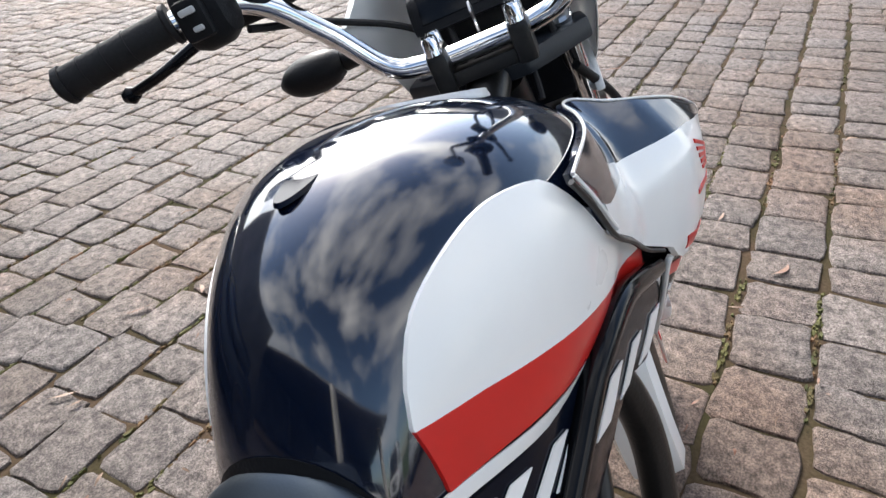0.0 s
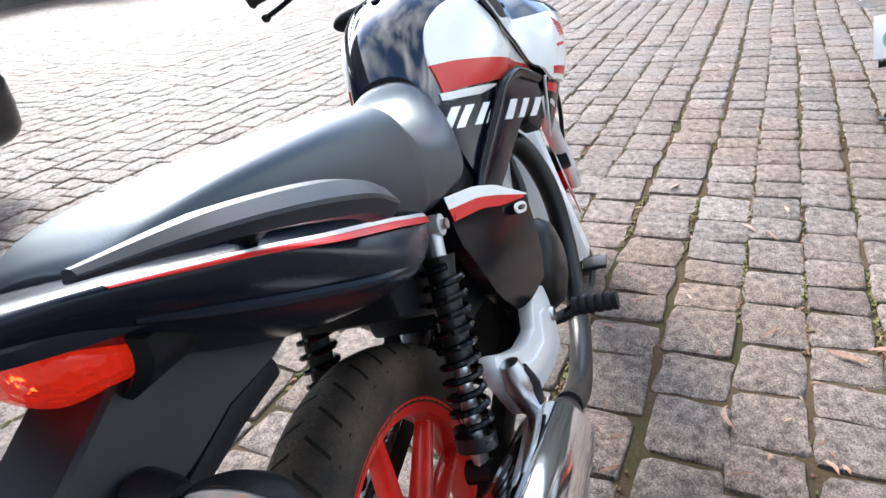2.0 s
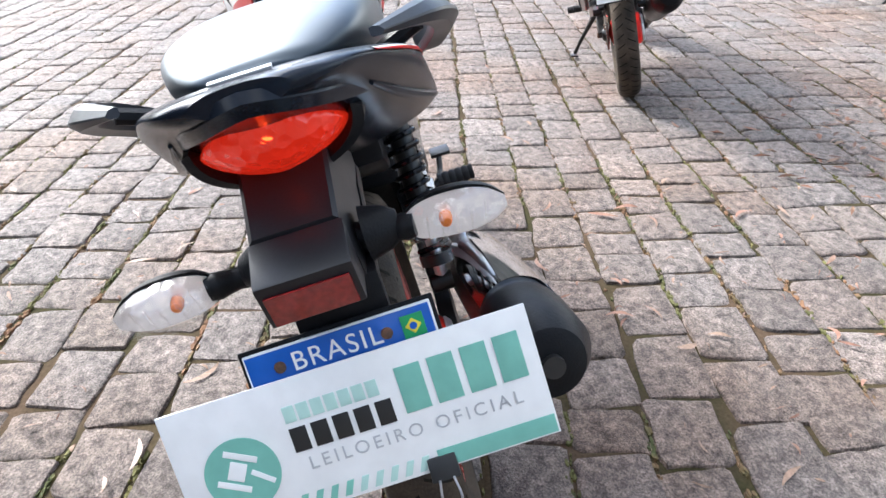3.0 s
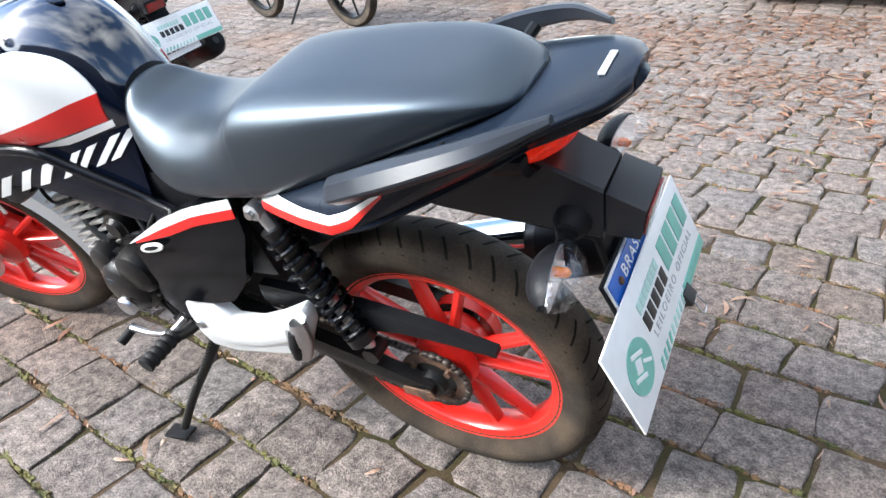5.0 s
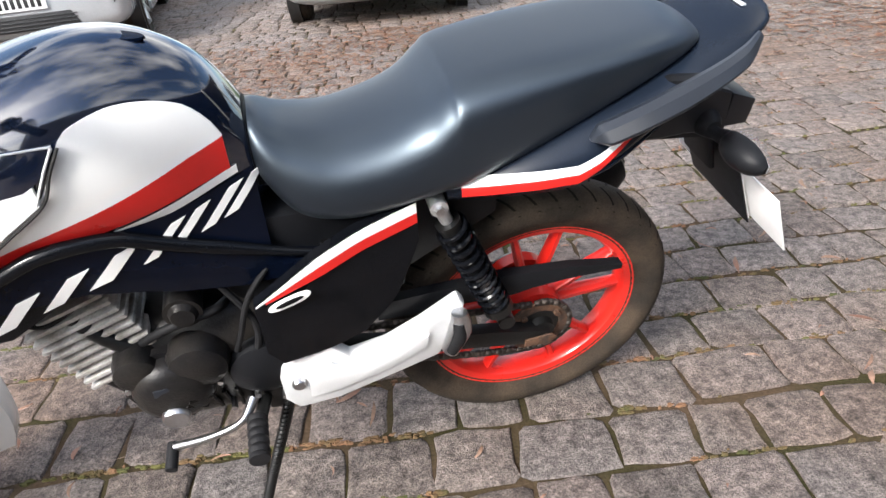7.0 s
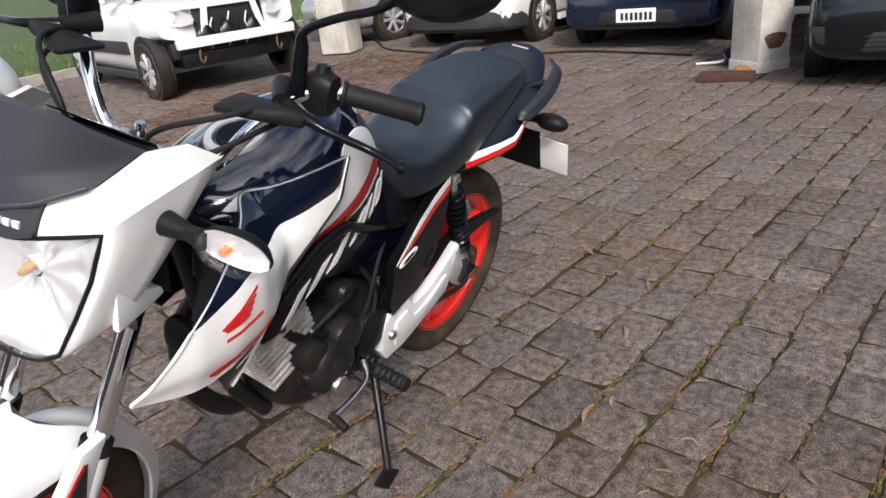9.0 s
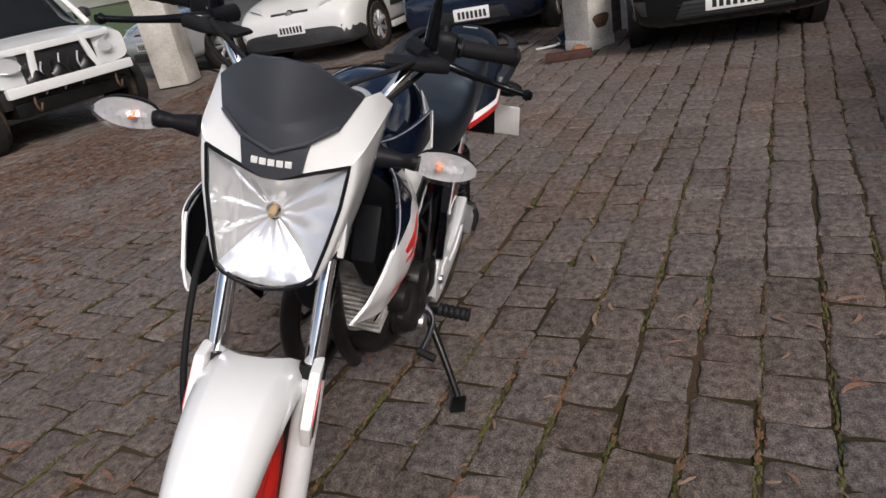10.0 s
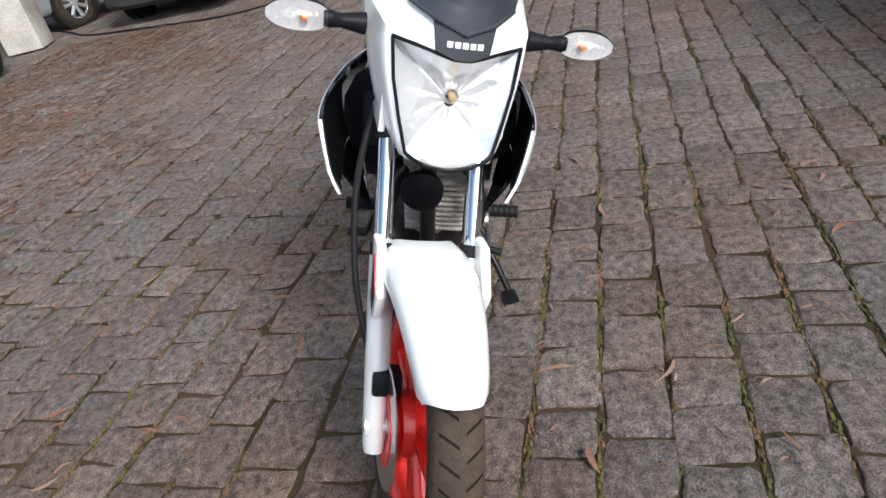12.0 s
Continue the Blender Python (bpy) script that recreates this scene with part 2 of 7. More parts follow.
def ring_yz(x, w, zt, zb, zm, p=2.4, n=36, q=None, yc=0.0):
    """A rounded cross-section across the machine: half width w at height zm, top zt, bottom zb."""
    out = []
    q = q or p
    for i in range(n):
        a = 2 * math.pi * i / n
        c, s = math.cos(a), math.sin(a)
        e = p if s >= 0 else q
        y = math.copysign(abs(c) ** (2 / e), c) * w
        z = zm + ((zt - zm) if s >= 0 else (zm - zb)) * math.copysign(abs(s) ** (2 / e), s)
        out.append((x, yc + y, z))
    return out


def hull(stations, steps=6, n=36):
    """A body from rows (x, half width, top, bottom, height of the widest place, roundness)."""
    return skin([ring_yz(r[0], r[1], r[2], r[3], r[4], r[5], n) for r in catmull(stations, steps)])


def tube(pts, r, n=10, steps=6, smooth=True, cap=True):
    """A round bar along points; r one radius or a row of them."""
    path = [Vector(p) for p in (catmull(pts, steps) if smooth and len(pts) > 2 else pts)]
    if isinstance(r, (list, tuple)):
        rr = np.interp(np.linspace(0, len(r) - 1, len(path)), range(len(r)), r)
    else:
        rr = [r] * len(path)
    rings = []
    t0 = (path[1] - path[0]).normalized()
    u = t0.orthogonal().normalized()
    for i, p in enumerate(path):
        t = (path[min(i + 1, len(path) - 1)] - path[max(i - 1, 0)]).normalized()
        u = (u - t * u.dot(t)).normalized()
        v = t.cross(u)
        rings.append([p + (u * math.cos(a) + v * math.sin(a)) * rr[i] for a in (2 * math.pi * k / n for k in range(n))])
    return skin(rings, cap)


def lathe(profile, centre=(0, 0, 0), axis="Y", n=48):
    """Turns rows (radius, along the axis) about an axis."""
    bm = bmesh.new()
    rows = []
    for r, h in profile:
        row = []
        for k in range(n):
            a = 2 * math.pi * k / n
            c, s = r * math.cos(a), r * math.sin(a)
            p = {"Y": (c, h, s), "X": (h, c, s), "Z": (c, s, h)}[axis]
            row.append(bm.verts.new(Vector(p) + Vector(centre)))
        rows.append(row)
    for a, b in zip(rows, rows[1:]):
        for k in range(n):
            j = (k + 1) % n
            bm.faces.new((a[k], a[j], b[j], b[k]))
    bmesh.ops.remove_doubles(bm, verts=bm.verts, dist=1e-6)
    bmesh.ops.recalc_face_normals(bm, faces=bm.faces)
    return bm


def slab(outline, y0, y1, bevel=0.003, axis="Y"):
    """A flat piece cut from a sheet: outline in (x, z), from y0 to y1, its edges rounded."""
    bm = bmesh.new()
    put = {"Y": lambda a, b, h: (a, h, b), "X": lambda a, b, h: (h, a, b), "Z": lambda a, b, h: (a, b, h)}[axis]
    lo = [bm.verts.new(put(a, b, y0)) for a, b in outline]
    hi = [bm.verts.new(put(a, b, y1)) for a, b in outline]
    n = len(outline)
    bm.faces.new(lo)
    bm.faces.new(hi[::-1])
    for i in range(n):
        j = (i + 1) % n
        bm.faces.new((lo[j], lo[i], hi[i], hi[j]))
    bmesh.ops.recalc_face_normals(bm, faces=bm.faces)
    if bevel > 0:
        bmesh.ops.bevel(bm, geom=bm.edges[:], offset=bevel, segments=2, profile=0.6, affect="EDGES", clamp_overlap=True)
    return bm


def box(x0, x1, y0, y1, z0, z1, bevel=0.004):
    return slab([(x0, z0), (x1, z0), (x1, z1), (x0, z1)], y0, y1, bevel)


def sheet(xs, lower, upper, depth, thick=0.003, rows=8):
    """A curved panel: for each x the heights from lower to upper, at the side distance depth(x, z), with a thickness inwards."""
    outer, inner = [], []
    for x in xs:
        a, b = interp(x, lower), interp(x, upper)
        col = [(x, depth(x, a + (b - a) * k / rows), a + (b - a) * k / rows) for k in range(rows + 1)]
        outer.append(col)
        inner.append([(x, y - math.copysign(thick, y), z) for x, y, z in col])
    return skin([o + i[::-1] for o, i in zip(outer, inner)])


def join(*bms):
    out = bmesh.new()
    for b in bms:
        me = bpy.data.meshes.new("tmp")
        b.to_mesh(me)
        out.from_mesh(me)
        bpy.data.meshes.remove(me)
        b.free()
    return out


def mirrored(bm):
    """The same piece for the other side of the machine."""
    bmesh.ops.scale(bm, vec=(1, -1, 1), verts=bm.verts)
    bmesh.ops.reverse_faces(bm, faces=bm.faces)
    return bm


def finish(bm, name, sharp=38):
    limit = radians(sharp)
    for f in bm.faces:
        f.smooth = True
    for e in bm.edges:
        if len(e.link_faces) == 2 and e.calc_face_angle(0) > limit:
            e.smooth = False
    me = bpy.data.meshes.new(name)
    bm.to_mesh(me)
    bm.free()
    return me


def part(name, bm, mat, parent, label="", sharp=38):
    me = finish(bm, name, sharp)
    me.materials.append(mat)
    ob = new(name, me)
    ob.parent = parent
    return tagged(ob, label)


def thing(name, bm, mat, label, category, group="", kind="", sharp=38):
    me = finish(bm, name, sharp)
    me.materials.append(mat)
    return tagged(new(name, me), label, category, group, kind)


def base(name, m, label, category, group=""):
    ob = new(name)
    ob.empty_display_size = 0.1
    ob.matrix_basis = m
    return tagged(ob, label, category, group)

# ---- the motorcycle ----
LEAN = pose(0, 0.043, 0, -14, 0, 0)
RAKE, STEER_AT = radians(26), Vector((1.47, 0, 0))
AXIS = Vector((-math.sin(RAKE), 0, math.cos(RAKE)))
STEER = Matrix.Translation(STEER_AT) @ Matrix.Rotation(radians(15), 4, AXIS) @ Matrix.Translation(-STEER_AT)

TANK = [
    (0.488, 0.044, 0.800, 0.70, 0.755, 2.2),
    (0.505, 0.067, 0.852, 0.70, 0.770, 2.3),
    (0.550, 0.086, 0.922, 0.70, 0.788, 2.4),
    (0.620, 0.117, 0.962, 0.70, 0.803, 2.4),
    (0.690, 0.138, 0.970, 0.70, 0.820, 2.4),
    (0.770, 0.148, 0.957, 0.70, 0.825, 2.4),
    (0.850, 0.140, 0.932, 0.70, 0.820, 2.4),
    (0.920, 0.108, 0.900, 0.70, 0.810, 2.3),
    (0.965, 0.070, 0.872, 0.72, 0.800, 2.2),
]
TANK_FINE = catmull(TANK, 8)


def tank_side(x, z):
    """Half width of the tank at a place of its side."""
    xs = [r[0] for r in TANK_FINE]
    w, zt, zb, zm, p = (float(np.interp(x, xs, [r[i] for r in TANK_FINE])) for i in (1, 2, 3, 4, 5))
    h = (z - zm) / ((zt - zm) if z > zm else (zm - zb))
    h = min(0.985, abs(h))
    return w * (1 - h ** p) ** (1 / p)


def wheel(name, parent, x, z, r, rim_r, width, steer, mat_m=None):
    """Tyre with tread grooves, red cast rim with paired spokes and a hub."""
    m = STEER if steer else Matrix()
    ob = new(name)
    ob.parent = parent
    ob.matrix_basis = m
    c = (x, 0, z)
    w = width / 2
    prof = [(rim_r - 0.012, -w * 0.62), (rim_r + 0.004, -w * 0.72), (rim_r + 0.020, -w * 0.95), (r - 0.030, -w), (r - 0.014, -w * 0.86), (r - 0.004, -w * 0.55), (r, -w * 0.2),
            (r, w * 0.2), (r - 0.004, w * 0.55), (r - 0.014, w * 0.86), (r - 0.030, w), (rim_r + 0.020, w * 0.95), (rim_r + 0.004, w * 0.72), (rim_r - 0.012, w * 0.62)]
    bm = lathe(prof, c, "Y", 96)
    part("tyre", bm, RUBBER, ob, "worn black tyre with dusty brown sidewalls")
    grooves = bmesh.new()
    for k in range(46):
        for side in (-1, 1):
            a = 2 * math.pi * (k + (0.5 if side > 0 else 0)) / 46
            strip = []
            for u in np.linspace(0.12, 0.93, 5):
                yy = side * w * u
                rr = np.interp(u, [0, 0.2, 0.55, 0.86, 1.0], [r, r, r - 0.004, r - 0.014, r - 0.03]) + 0.0012
                aa = a + 0.11 * u
                for d in (-0.009, 0.009):
                    strip.append(grooves.verts.new((x + rr * math.cos(aa + d), yy, z + rr * math.sin(aa + d))))
            for i in range(4):
                grooves.faces.new((strip[2 * i], strip[2 * i + 1], strip[2 * i + 3], strip[2 * i + 2]))
    part("tread_groove", grooves, GROOVE, ob)
    q = w * 0.66
    rim = lathe([(rim_r - 0.030, -q * 0.5), (rim_r - 0.024, -q * 0.8), (rim_r - 0.006, -q), (rim_r + 0.003, -q), (rim_r + 0.003, -q + 0.005), (rim_r - 0.004, -q + 0.008), (rim_r - 0.012, -q * 0.4),
                 (rim_r - 0.012, q * 0.4), (rim_r - 0.004, q - 0.008), (rim_r + 0.003, q - 0.005), (rim_r + 0.003, q), (rim_r - 0.006, q), (rim_r - 0.024, q * 0.8), (rim_r - 0.030, q * 0.5), (rim_r - 0.030, -q * 0.5)], c, "Y", 72)
    part("rim", rim, WHEEL_RED, ob, "glossy red cast rim")
    for k in range(5):
        a0 = radians(20 + 72 * k)
        limbs = []
        for d in (-0.24, 0.24):
            p0 = Vector((x + 0.050 * math.cos(a0 + d * 0.8), 0, z + 0.050 * math.sin(a0 + d * 0.8)))
            p1 = Vector((x + (rim_r - 0.024) * math.cos(a0 + d), 0, z + (rim_r - 0.024) * math.sin(a0 + d)))
            t = (p1 - p0).normalized()
            s = Vector((-t.z, 0, t.x))
            rings = []
            for f in (0, 0.5, 1):
                pp = p0.lerp(p1, f)
                h, g = 0.0085 - 0.001 * f, 0.019 - 0.006 * f
                rings.append([pp + s * sx * h + Vector((0, sy * g, 0)) for sx, sy in ((-1, -0.6), (-0.5, -1), (0.5, -1), (1, -0.6), (1, 0.6), (0.5, 1), (-0.5, 1), (-1, 0.6))])
            limbs.append(skin(rings))
        part("spoke", join(*limbs), WHEEL_RED, ob)
    hub = lathe([(0.012, -0.062), (0.040, -0.060), (0.046, -0.045), (0.060, -0.040), (0.064, -0.02), (0.052, 0.0), (0.064, 0.02), (0.060, 0.042), (0.042, 0.05), (0.012, 0.060)], c, "Y", 40)
    part("hub", hub, WHEEL_RED, ob)
    part("axle", lathe([(0.001, -0.105), (0.011, -0.105), (0.011, 0.105), (0.001, 0.105)], c, "Y", 12), STEEL, ob)
    return ob


def coil(x0, y0, z0, x1, y1, z1, r, wire, turns):
    a, b = Vector((x0, y0, z0)), Vector((x1, y1, z1))
    t = (b - a).normalized()
    u = t.orthogonal().normalized()
    v = t.cross(u)
    pts = []
    for k in range(turns * 12 + 1):
        f = k / (turns * 12)
        an = 2 * math.pi * turns * f
        pts.append(a.lerp(b, f) + (u * math.cos(an) + v * math.sin(an)) * r)
    return tube(pts, wire, 7, 1, False)


def both(make, name, mat, parent, label="", steer=False, sharp=38):
    """The same part on the left and on the right of the machine."""
    for side in (1, -1):
        bm = make()
        if side < 0:
            mirrored(bm)
        ob = part(name, bm, mat, parent, label, sharp)
        if steer:
            ob.matrix_basis = STEER


def steered(ob):
    ob.matrix_basis = STEER
    return ob


def stripe(xs, lower, upper, depth, lift):
    """A sticker that lies on a curved side."""
    def flush(x, z):
        return depth(x, z) + lift
    return sheet(xs, lower, upper, flush, 0.0012, 6)


def slanted_bars(depth, side):
    """The slanted marks of the side badge, as plain bars along a rising line."""
    out = []
    for xa, w in ((0.850, 0.034), (0.780, 0.030), (0.712, 0.034), (0.640, 0.021), (0.604, 0.021), (0.556, 0.021), (0.522, 0.021)):
        zc = 0.755 - 0.29 * (xa - 0.52)
        rows = []
        for f in np.linspace(-1, 1, 7):
            x = xa - side * 0.025 * f
            ring = []
            for g, d in ((1, 0.0), (-1, 0.0), (-1, -0.0014), (1, -0.0014)):
                xx = x + g * w / 2
                z = zc - 0.30 * (xx - xa) + 0.0185 * f
                ring.append((xx, depth(xx, z) + d, z))
            rows.append(ring)
        out.append(skin(rows))
    return out


def build_motorcycle():
    bike = base("motorcycle", LEAN, "white, red and navy street motorcycle on its side stand on cobbles", "motorcycle")

    # tank, its stickers and cap
    part("fuel_tank", skin([ring_yz(r[0], r[1], r[2], r[3], r[4], r[5], 44) for r in TANK_FINE]), NAVY, bike, "glossy dark navy metallic fuel tank")
    xs = np.linspace(0.533, 0.892, 40)
    red_hi = [(0.533, 0.842), (0.58, 0.832), (0.65, 0.812), (0.75, 0.785), (0.881, 0.741), (0.892, 0.733)]
    red_lo = [(0.533, 0.795), (0.58, 0.786), (0.65, 0.771), (0.75, 0.750), (0.880, 0.714), (0.892, 0.726)]
    white_hi = [(0.533, 0.844), (0.545, 0.868), (0.57, 0.896), (0.61, 0.914), (0.65, 0.920), (0.69, 0.912), (0.708, 0.900), (0.730, 0.865), (0.750, 0.835), (0.801, 0.800), (0.841, 0.772), (0.881, 0.743), (0.892, 0.734)]
    white_hi = [tuple(q) for q in catmull(white_hi, 5)]
    def flare(x, z):
        # the panel leaves the tank and runs out under the shroud
        k = min(1, max(0, (x - 0.76) / 0.12))
        k = k * k * (3 - 2 * k)
        return tank_side(min(x, 0.80), z) * (1 - k) + 0.144 * k
    both(lambda: sheet(xs, red_hi, white_hi, lambda x, z: flare(x, z) + 0.0025, 0.003, 6), "white_panel", DECAL_WHITE, bike, "white tank side panel")
    both(lambda: sheet(xs, red_lo, red_hi, lambda x, z: flare(x, z) + 0.0026, 0.003, 6), "red_stripe", RED, bike, "red tank stripe")
    line_hi = [(0.52, 0.798), (0.70, 0.754), (0.885, 0.716)]
    line_lo = [(0.52, 0.786), (0.70, 0.739), (0.885, 0.712)]
    both(lambda: stripe(np.linspace(0.525, 0.70, 12), line_lo, line_hi, tank_side, 0.0025), "white_stripe", DECAL_WHITE, bike)
    cap = part("fuel_cap", lathe([(0.0, 0.012), (0.030, 0.011), (0.034, 0.006), (0.036, -0.01)], (0, 0, 0), "Z", 40), GLOSS_BLACK, bike, "black fuel cap in a silver ring")
    cap.matrix_basis = pose(0.832, 0, 0.930, 0, 17, 0)
    part("cap_ring", lathe([(0.040, 0.010), (0.052, 0.010), (0.055, 0.004), (0.055, -0.012), (0.040, -0.012), (0.040, 0.010)], (0, 0, 0), "Z", 40), ALU, cap)

    oval = lathe([(0.0, 0.0012), (0.017, 0.0010), (0.018, -0.002)], (0, 0, 0), "Z", 28)
    bmesh.ops.scale(oval, vec=(1.9, 0.75, 1), verts=oval.verts)
    oval = part("tank_emblem", oval, NAVY_DARK, bike, "dark oval tank emblem")
    oval.matrix_basis = pose(0.632, 0.001, 0.9632, 0, -7, -8)

    rings = []
    for x, grow in ((0.490, -0.004), (0.4925, 0.003), (0.498, 0.004), (0.503, 0.003), (0.505, -0.003)):
        w, zt = (float(np.interp(x, [r[0] for r in TANK_FINE], [r[i] for r in TANK_FINE])) for i in (1, 2))
        rings.append(ring_yz(x, w + grow, zt + grow, 0.72, 0.765, 2.3, 36))
    part("tank_trim", skin(rings), PLASTIC, bike, "black rubber trim between tank and seat")
    # covers below the tank
    def cover(x, z):
        return interp(x, [(0.36, 0.112), (0.44, 0.104), (0.50, 0.098), (0.56, 0.104), (0.64, 0.116), (0.72, 0.130), (0.90, 0.150)])
    line = [(0.36, 0.640), (0.44, 0.640), (0.495, 0.650), (0.565, 0.681), (0.634, 0.714), (0.69, 0.745), (0.74, 0.754), (0.80, 0.746), (0.90, 0.705)]
    crest = [(0.505, 0.784), (0.60, 0.763), (0.715, 0.752)]
    def upper_cover(x, z):
        # from the rib inwards and up to the tank's skin
        a, b = interp(x, line), interp(x, crest)
        k = min(1, max(0, (z - a) / max(0.004, b - a)))
        return cover(x, z) * (1 - k) + (max(tank_side(x, b), 0.060) + 0.002) * k
    both(lambda: sheet(np.linspace(0.505, 0.712, 18), line, crest, upper_cover, 0.008, 6), "tank_cover", NAVY_DARK, bike, "gloss dark navy cover below the tank")
    low = [(0.36, 0.610), (0.44, 0.600), (0.55, 0.592), (0.646, 0.614), (0.70, 0.636), (0.76, 0.660), (0.90, 0.668)]
    def lower_cover(x, z):
        # tucked in towards its lower edge
        return cover(x, z) + 0.004 - 1.6 * max(0, interp(x, line) - 0.03 - z) ** 2
    both(lambda: sheet(np.linspace(0.36, 0.90, 28), low, line, lower_cover, 0.010, 8), "frame_cover", NAVY_DARK, bike, "navy frame side cover")
    both(lambda: tube([(x, cover(x, 0) + 0.006, interp(x, line)) for x in np.linspace(0.44, 0.90, 14)], [0.006, 0.0105, 0.0115, 0.0115, 0.0105], 12, 3), "frame_rib", GLOSS_BLACK, bike, "gloss black rib along the frame")
    def badge_depth(x, z):
        return (upper_cover(x, z) if z > interp(x, line) else lower_cover(x, z)) + 0.0022
    for side in (1, -1):
        for bm in slanted_bars(badge_depth, side):
            part("badge_bar", bm if side > 0 else mirrored(bm), DECAL_WHITE, bike, "white badge bar")

    # side covers with stripe
    top = [(0.27, 0.712), (0.375, 0.684), (0.44, 0.657), (0.55, 0.590)]
    def side_y(x, z):
        return 0.118 + 0.03 * (x - 0.27) / 0.28 + 0.006 * math.sin((z - 0.45) * 14)
    both(lambda: sheet(np.linspace(0.285, 0.548, 14), [(0.285, 0.635), (0.33, 0.525), (0.39, 0.462), (0.45, 0.445), (0.53, 0.440), (0.548, 0.48)], top, side_y, 0.02, 8), "side_cover", GLOSS_BLACK, bike, "gloss black side cover")
    both(lambda: stripe(np.linspace(0.286, 0.545, 14), [(a, b - 0.018 * min(1, (0.56 - a) / 0.12)) for a, b in top], top, side_y, 0.004), "white_stripe", DECAL_WHITE, bike)
    both(lambda: stripe(np.linspace(0.286, 0.53, 14), [(a, b - 0.036 * min(1, (0.56 - a) / 0.12)) for a, b in top], [(a, b - 0.018 * min(1, (0.56 - a) / 0.12)) for a, b in top], side_y, 0.004), "red_stripe", RED, bike)
    def badge():
        o = []
        for a in np.linspace(0, 2 * math.pi, 20, endpoint=False):
            u, v = 0.034 * math.copysign(abs(math.cos(a)) ** 0.7, math.cos(a)), 0.010 * math.sin(a)
            o.append((0.495 - u, 0.590 + v + u * 0.33))
        return slab(o, side_y(0.5, 0.59) + 0.004, side_y(0.5, 0.59) + 0.007, 0.001)
    both(badge, "badge", DECAL_WHITE, bike, "small white oval badge")
    def badge_core():
        o = []
        for a in np.linspace(0, 2 * math.pi, 16, endpoint=False):
            u, v = 0.022 * math.cos(a), 0.0045 * math.sin(a)
            o.append((0.495 - u, 0.590 + v + u * 0.33))
        return slab(o, side_y(0.5, 0.59) + 0.0065, side_y(0.5, 0.59) + 0.0082, 0.0005)
    both(badge_core, "badge_core", GLOSS_BLACK, bike)

    # shrouds ahead of the tank
    spread = [(0.70, 0.140), (0.80, 0.141), (0.875, 0.142), (0.92, 0.167), (0.97, 0.188), (1.03, 0.196), (1.10, 0.190), (1.20, 0.160)]
    def shroud_y(x, z):
        # lies on the tank at its rear seam and flares out ahead of it
        k = min(1, max(0, (x - 0.735) / 0.19))
        y = interp(x, spread) + 0.012 * math.sin(min(1, max(0, (z - 0.67) / 0.2)) * math.pi) - 0.62 * k * max(0, z - 0.80) - 2.0 * k * max(0, z - 0.85) ** 1.5 - 0.3 * max(0, 0.70 - z)
        if x > 0.95:
            return y
        t = tank_side(x, z) + 0.007
        return 0.5 * (y + t + math.sqrt((y - t) ** 2 + 0.00012))
    w_hi = [(0.712, 0.897), (0.735, 0.868), (0.756, 0.854), (0.810, 0.846), (0.880, 0.833), (0.945, 0.822), (1.001, 0.814), (1.059, 0.801), (1.108, 0.781), (1.151, 0.723), (1.190, 0.680)]
    w_lo = [(0.748, 0.834), (0.801, 0.799), (0.841, 0.770), (0.881, 0.741), (0.900, 0.728), (0.924, 0.711), (0.928, 0.700), (0.951, 0.683), (1.00, 0.668), (1.03, 0.656), (1.07, 0.645), (1.12, 0.650), (1.190, 0.672)]
    both(lambda: sheet(np.linspace(0.748, 1.19, 40), w_lo, w_hi, shroud_y, 0.006, 8), "shroud", WHITE, bike, "white plastic tank shroud blade")
    both(lambda: sheet(np.linspace(0.95, 1.165, 16), [(x, z + 0.004) for x, z in w_lo], [(x, z - 0.004) for x, z in w_hi], lambda x, z: shroud_y(x, z) - 0.0075, 0.002, 6), "inner_liner", PLASTIC, bike, "black inside of the shroud")
    n_hi = [(0.712, 0.903), (0.80, 0.898), (0.865, 0.891), (0.905, 0.889), (0.925, 0.886), (0.951, 0.870), (0.989, 0.854), (1.034, 0.834), (1.074, 0.811), (1.108, 0.786)]
    both(lambda: sheet(np.linspace(0.713, 1.106, 34), w_hi, n_hi, shroud_y, 0.006, 8), "shroud_top", NAVY, bike, "navy upper shroud with silver edge line")
    both(lambda: tube([(x, shroud_y(x, z) + 0.001, z) for x, z in n_hi] + [(x, shroud_y(x, interp(x, w_hi)), interp(x, w_hi)) for x in (1.13, 1.17)], 0.0015, 6), "silver_line", ALU, bike)
    rear = [(0.709, 0.902), (0.728, 0.872), (0.748, 0.836), (0.801, 0.798), (0.841, 0.769), (0.881, 0.740), (0.902, 0.726)]
    both(lambda: tube([(x - 0.003, shroud_y(x, z) + 0.0005, z - 0.002) for x, z in rear], 0.0024, 6), "shroud_seam", INK, bike, "dark seam behind the shroud")
    both(lambda: tube([(x + 0.003, shroud_y(x, z) + 0.002, z) for x, z in rear[:3]], 0.0017, 6), "shroud_edge", DECAL_WHITE, bike)
    both(lambda: slab([(0.795, 0.742), (0.875, 0.732), (0.920, 0.700), (0.925, 0.600), (0.880, 0.600), (0.810, 0.640)], 0.100, 0.136, 0.010), "shroud_lining", PLASTIC, bike, "matt black lining below the shroud")
    both(lambda: stripe(np.linspace(0.949, 1.078, 10), [(0.949, 0.694), (1.066, 0.659), (1.078, 0.667)], [(0.949, 0.709), (1.078, 0.673)], shroud_y, 0.001), "red_stripe", RED, bike)
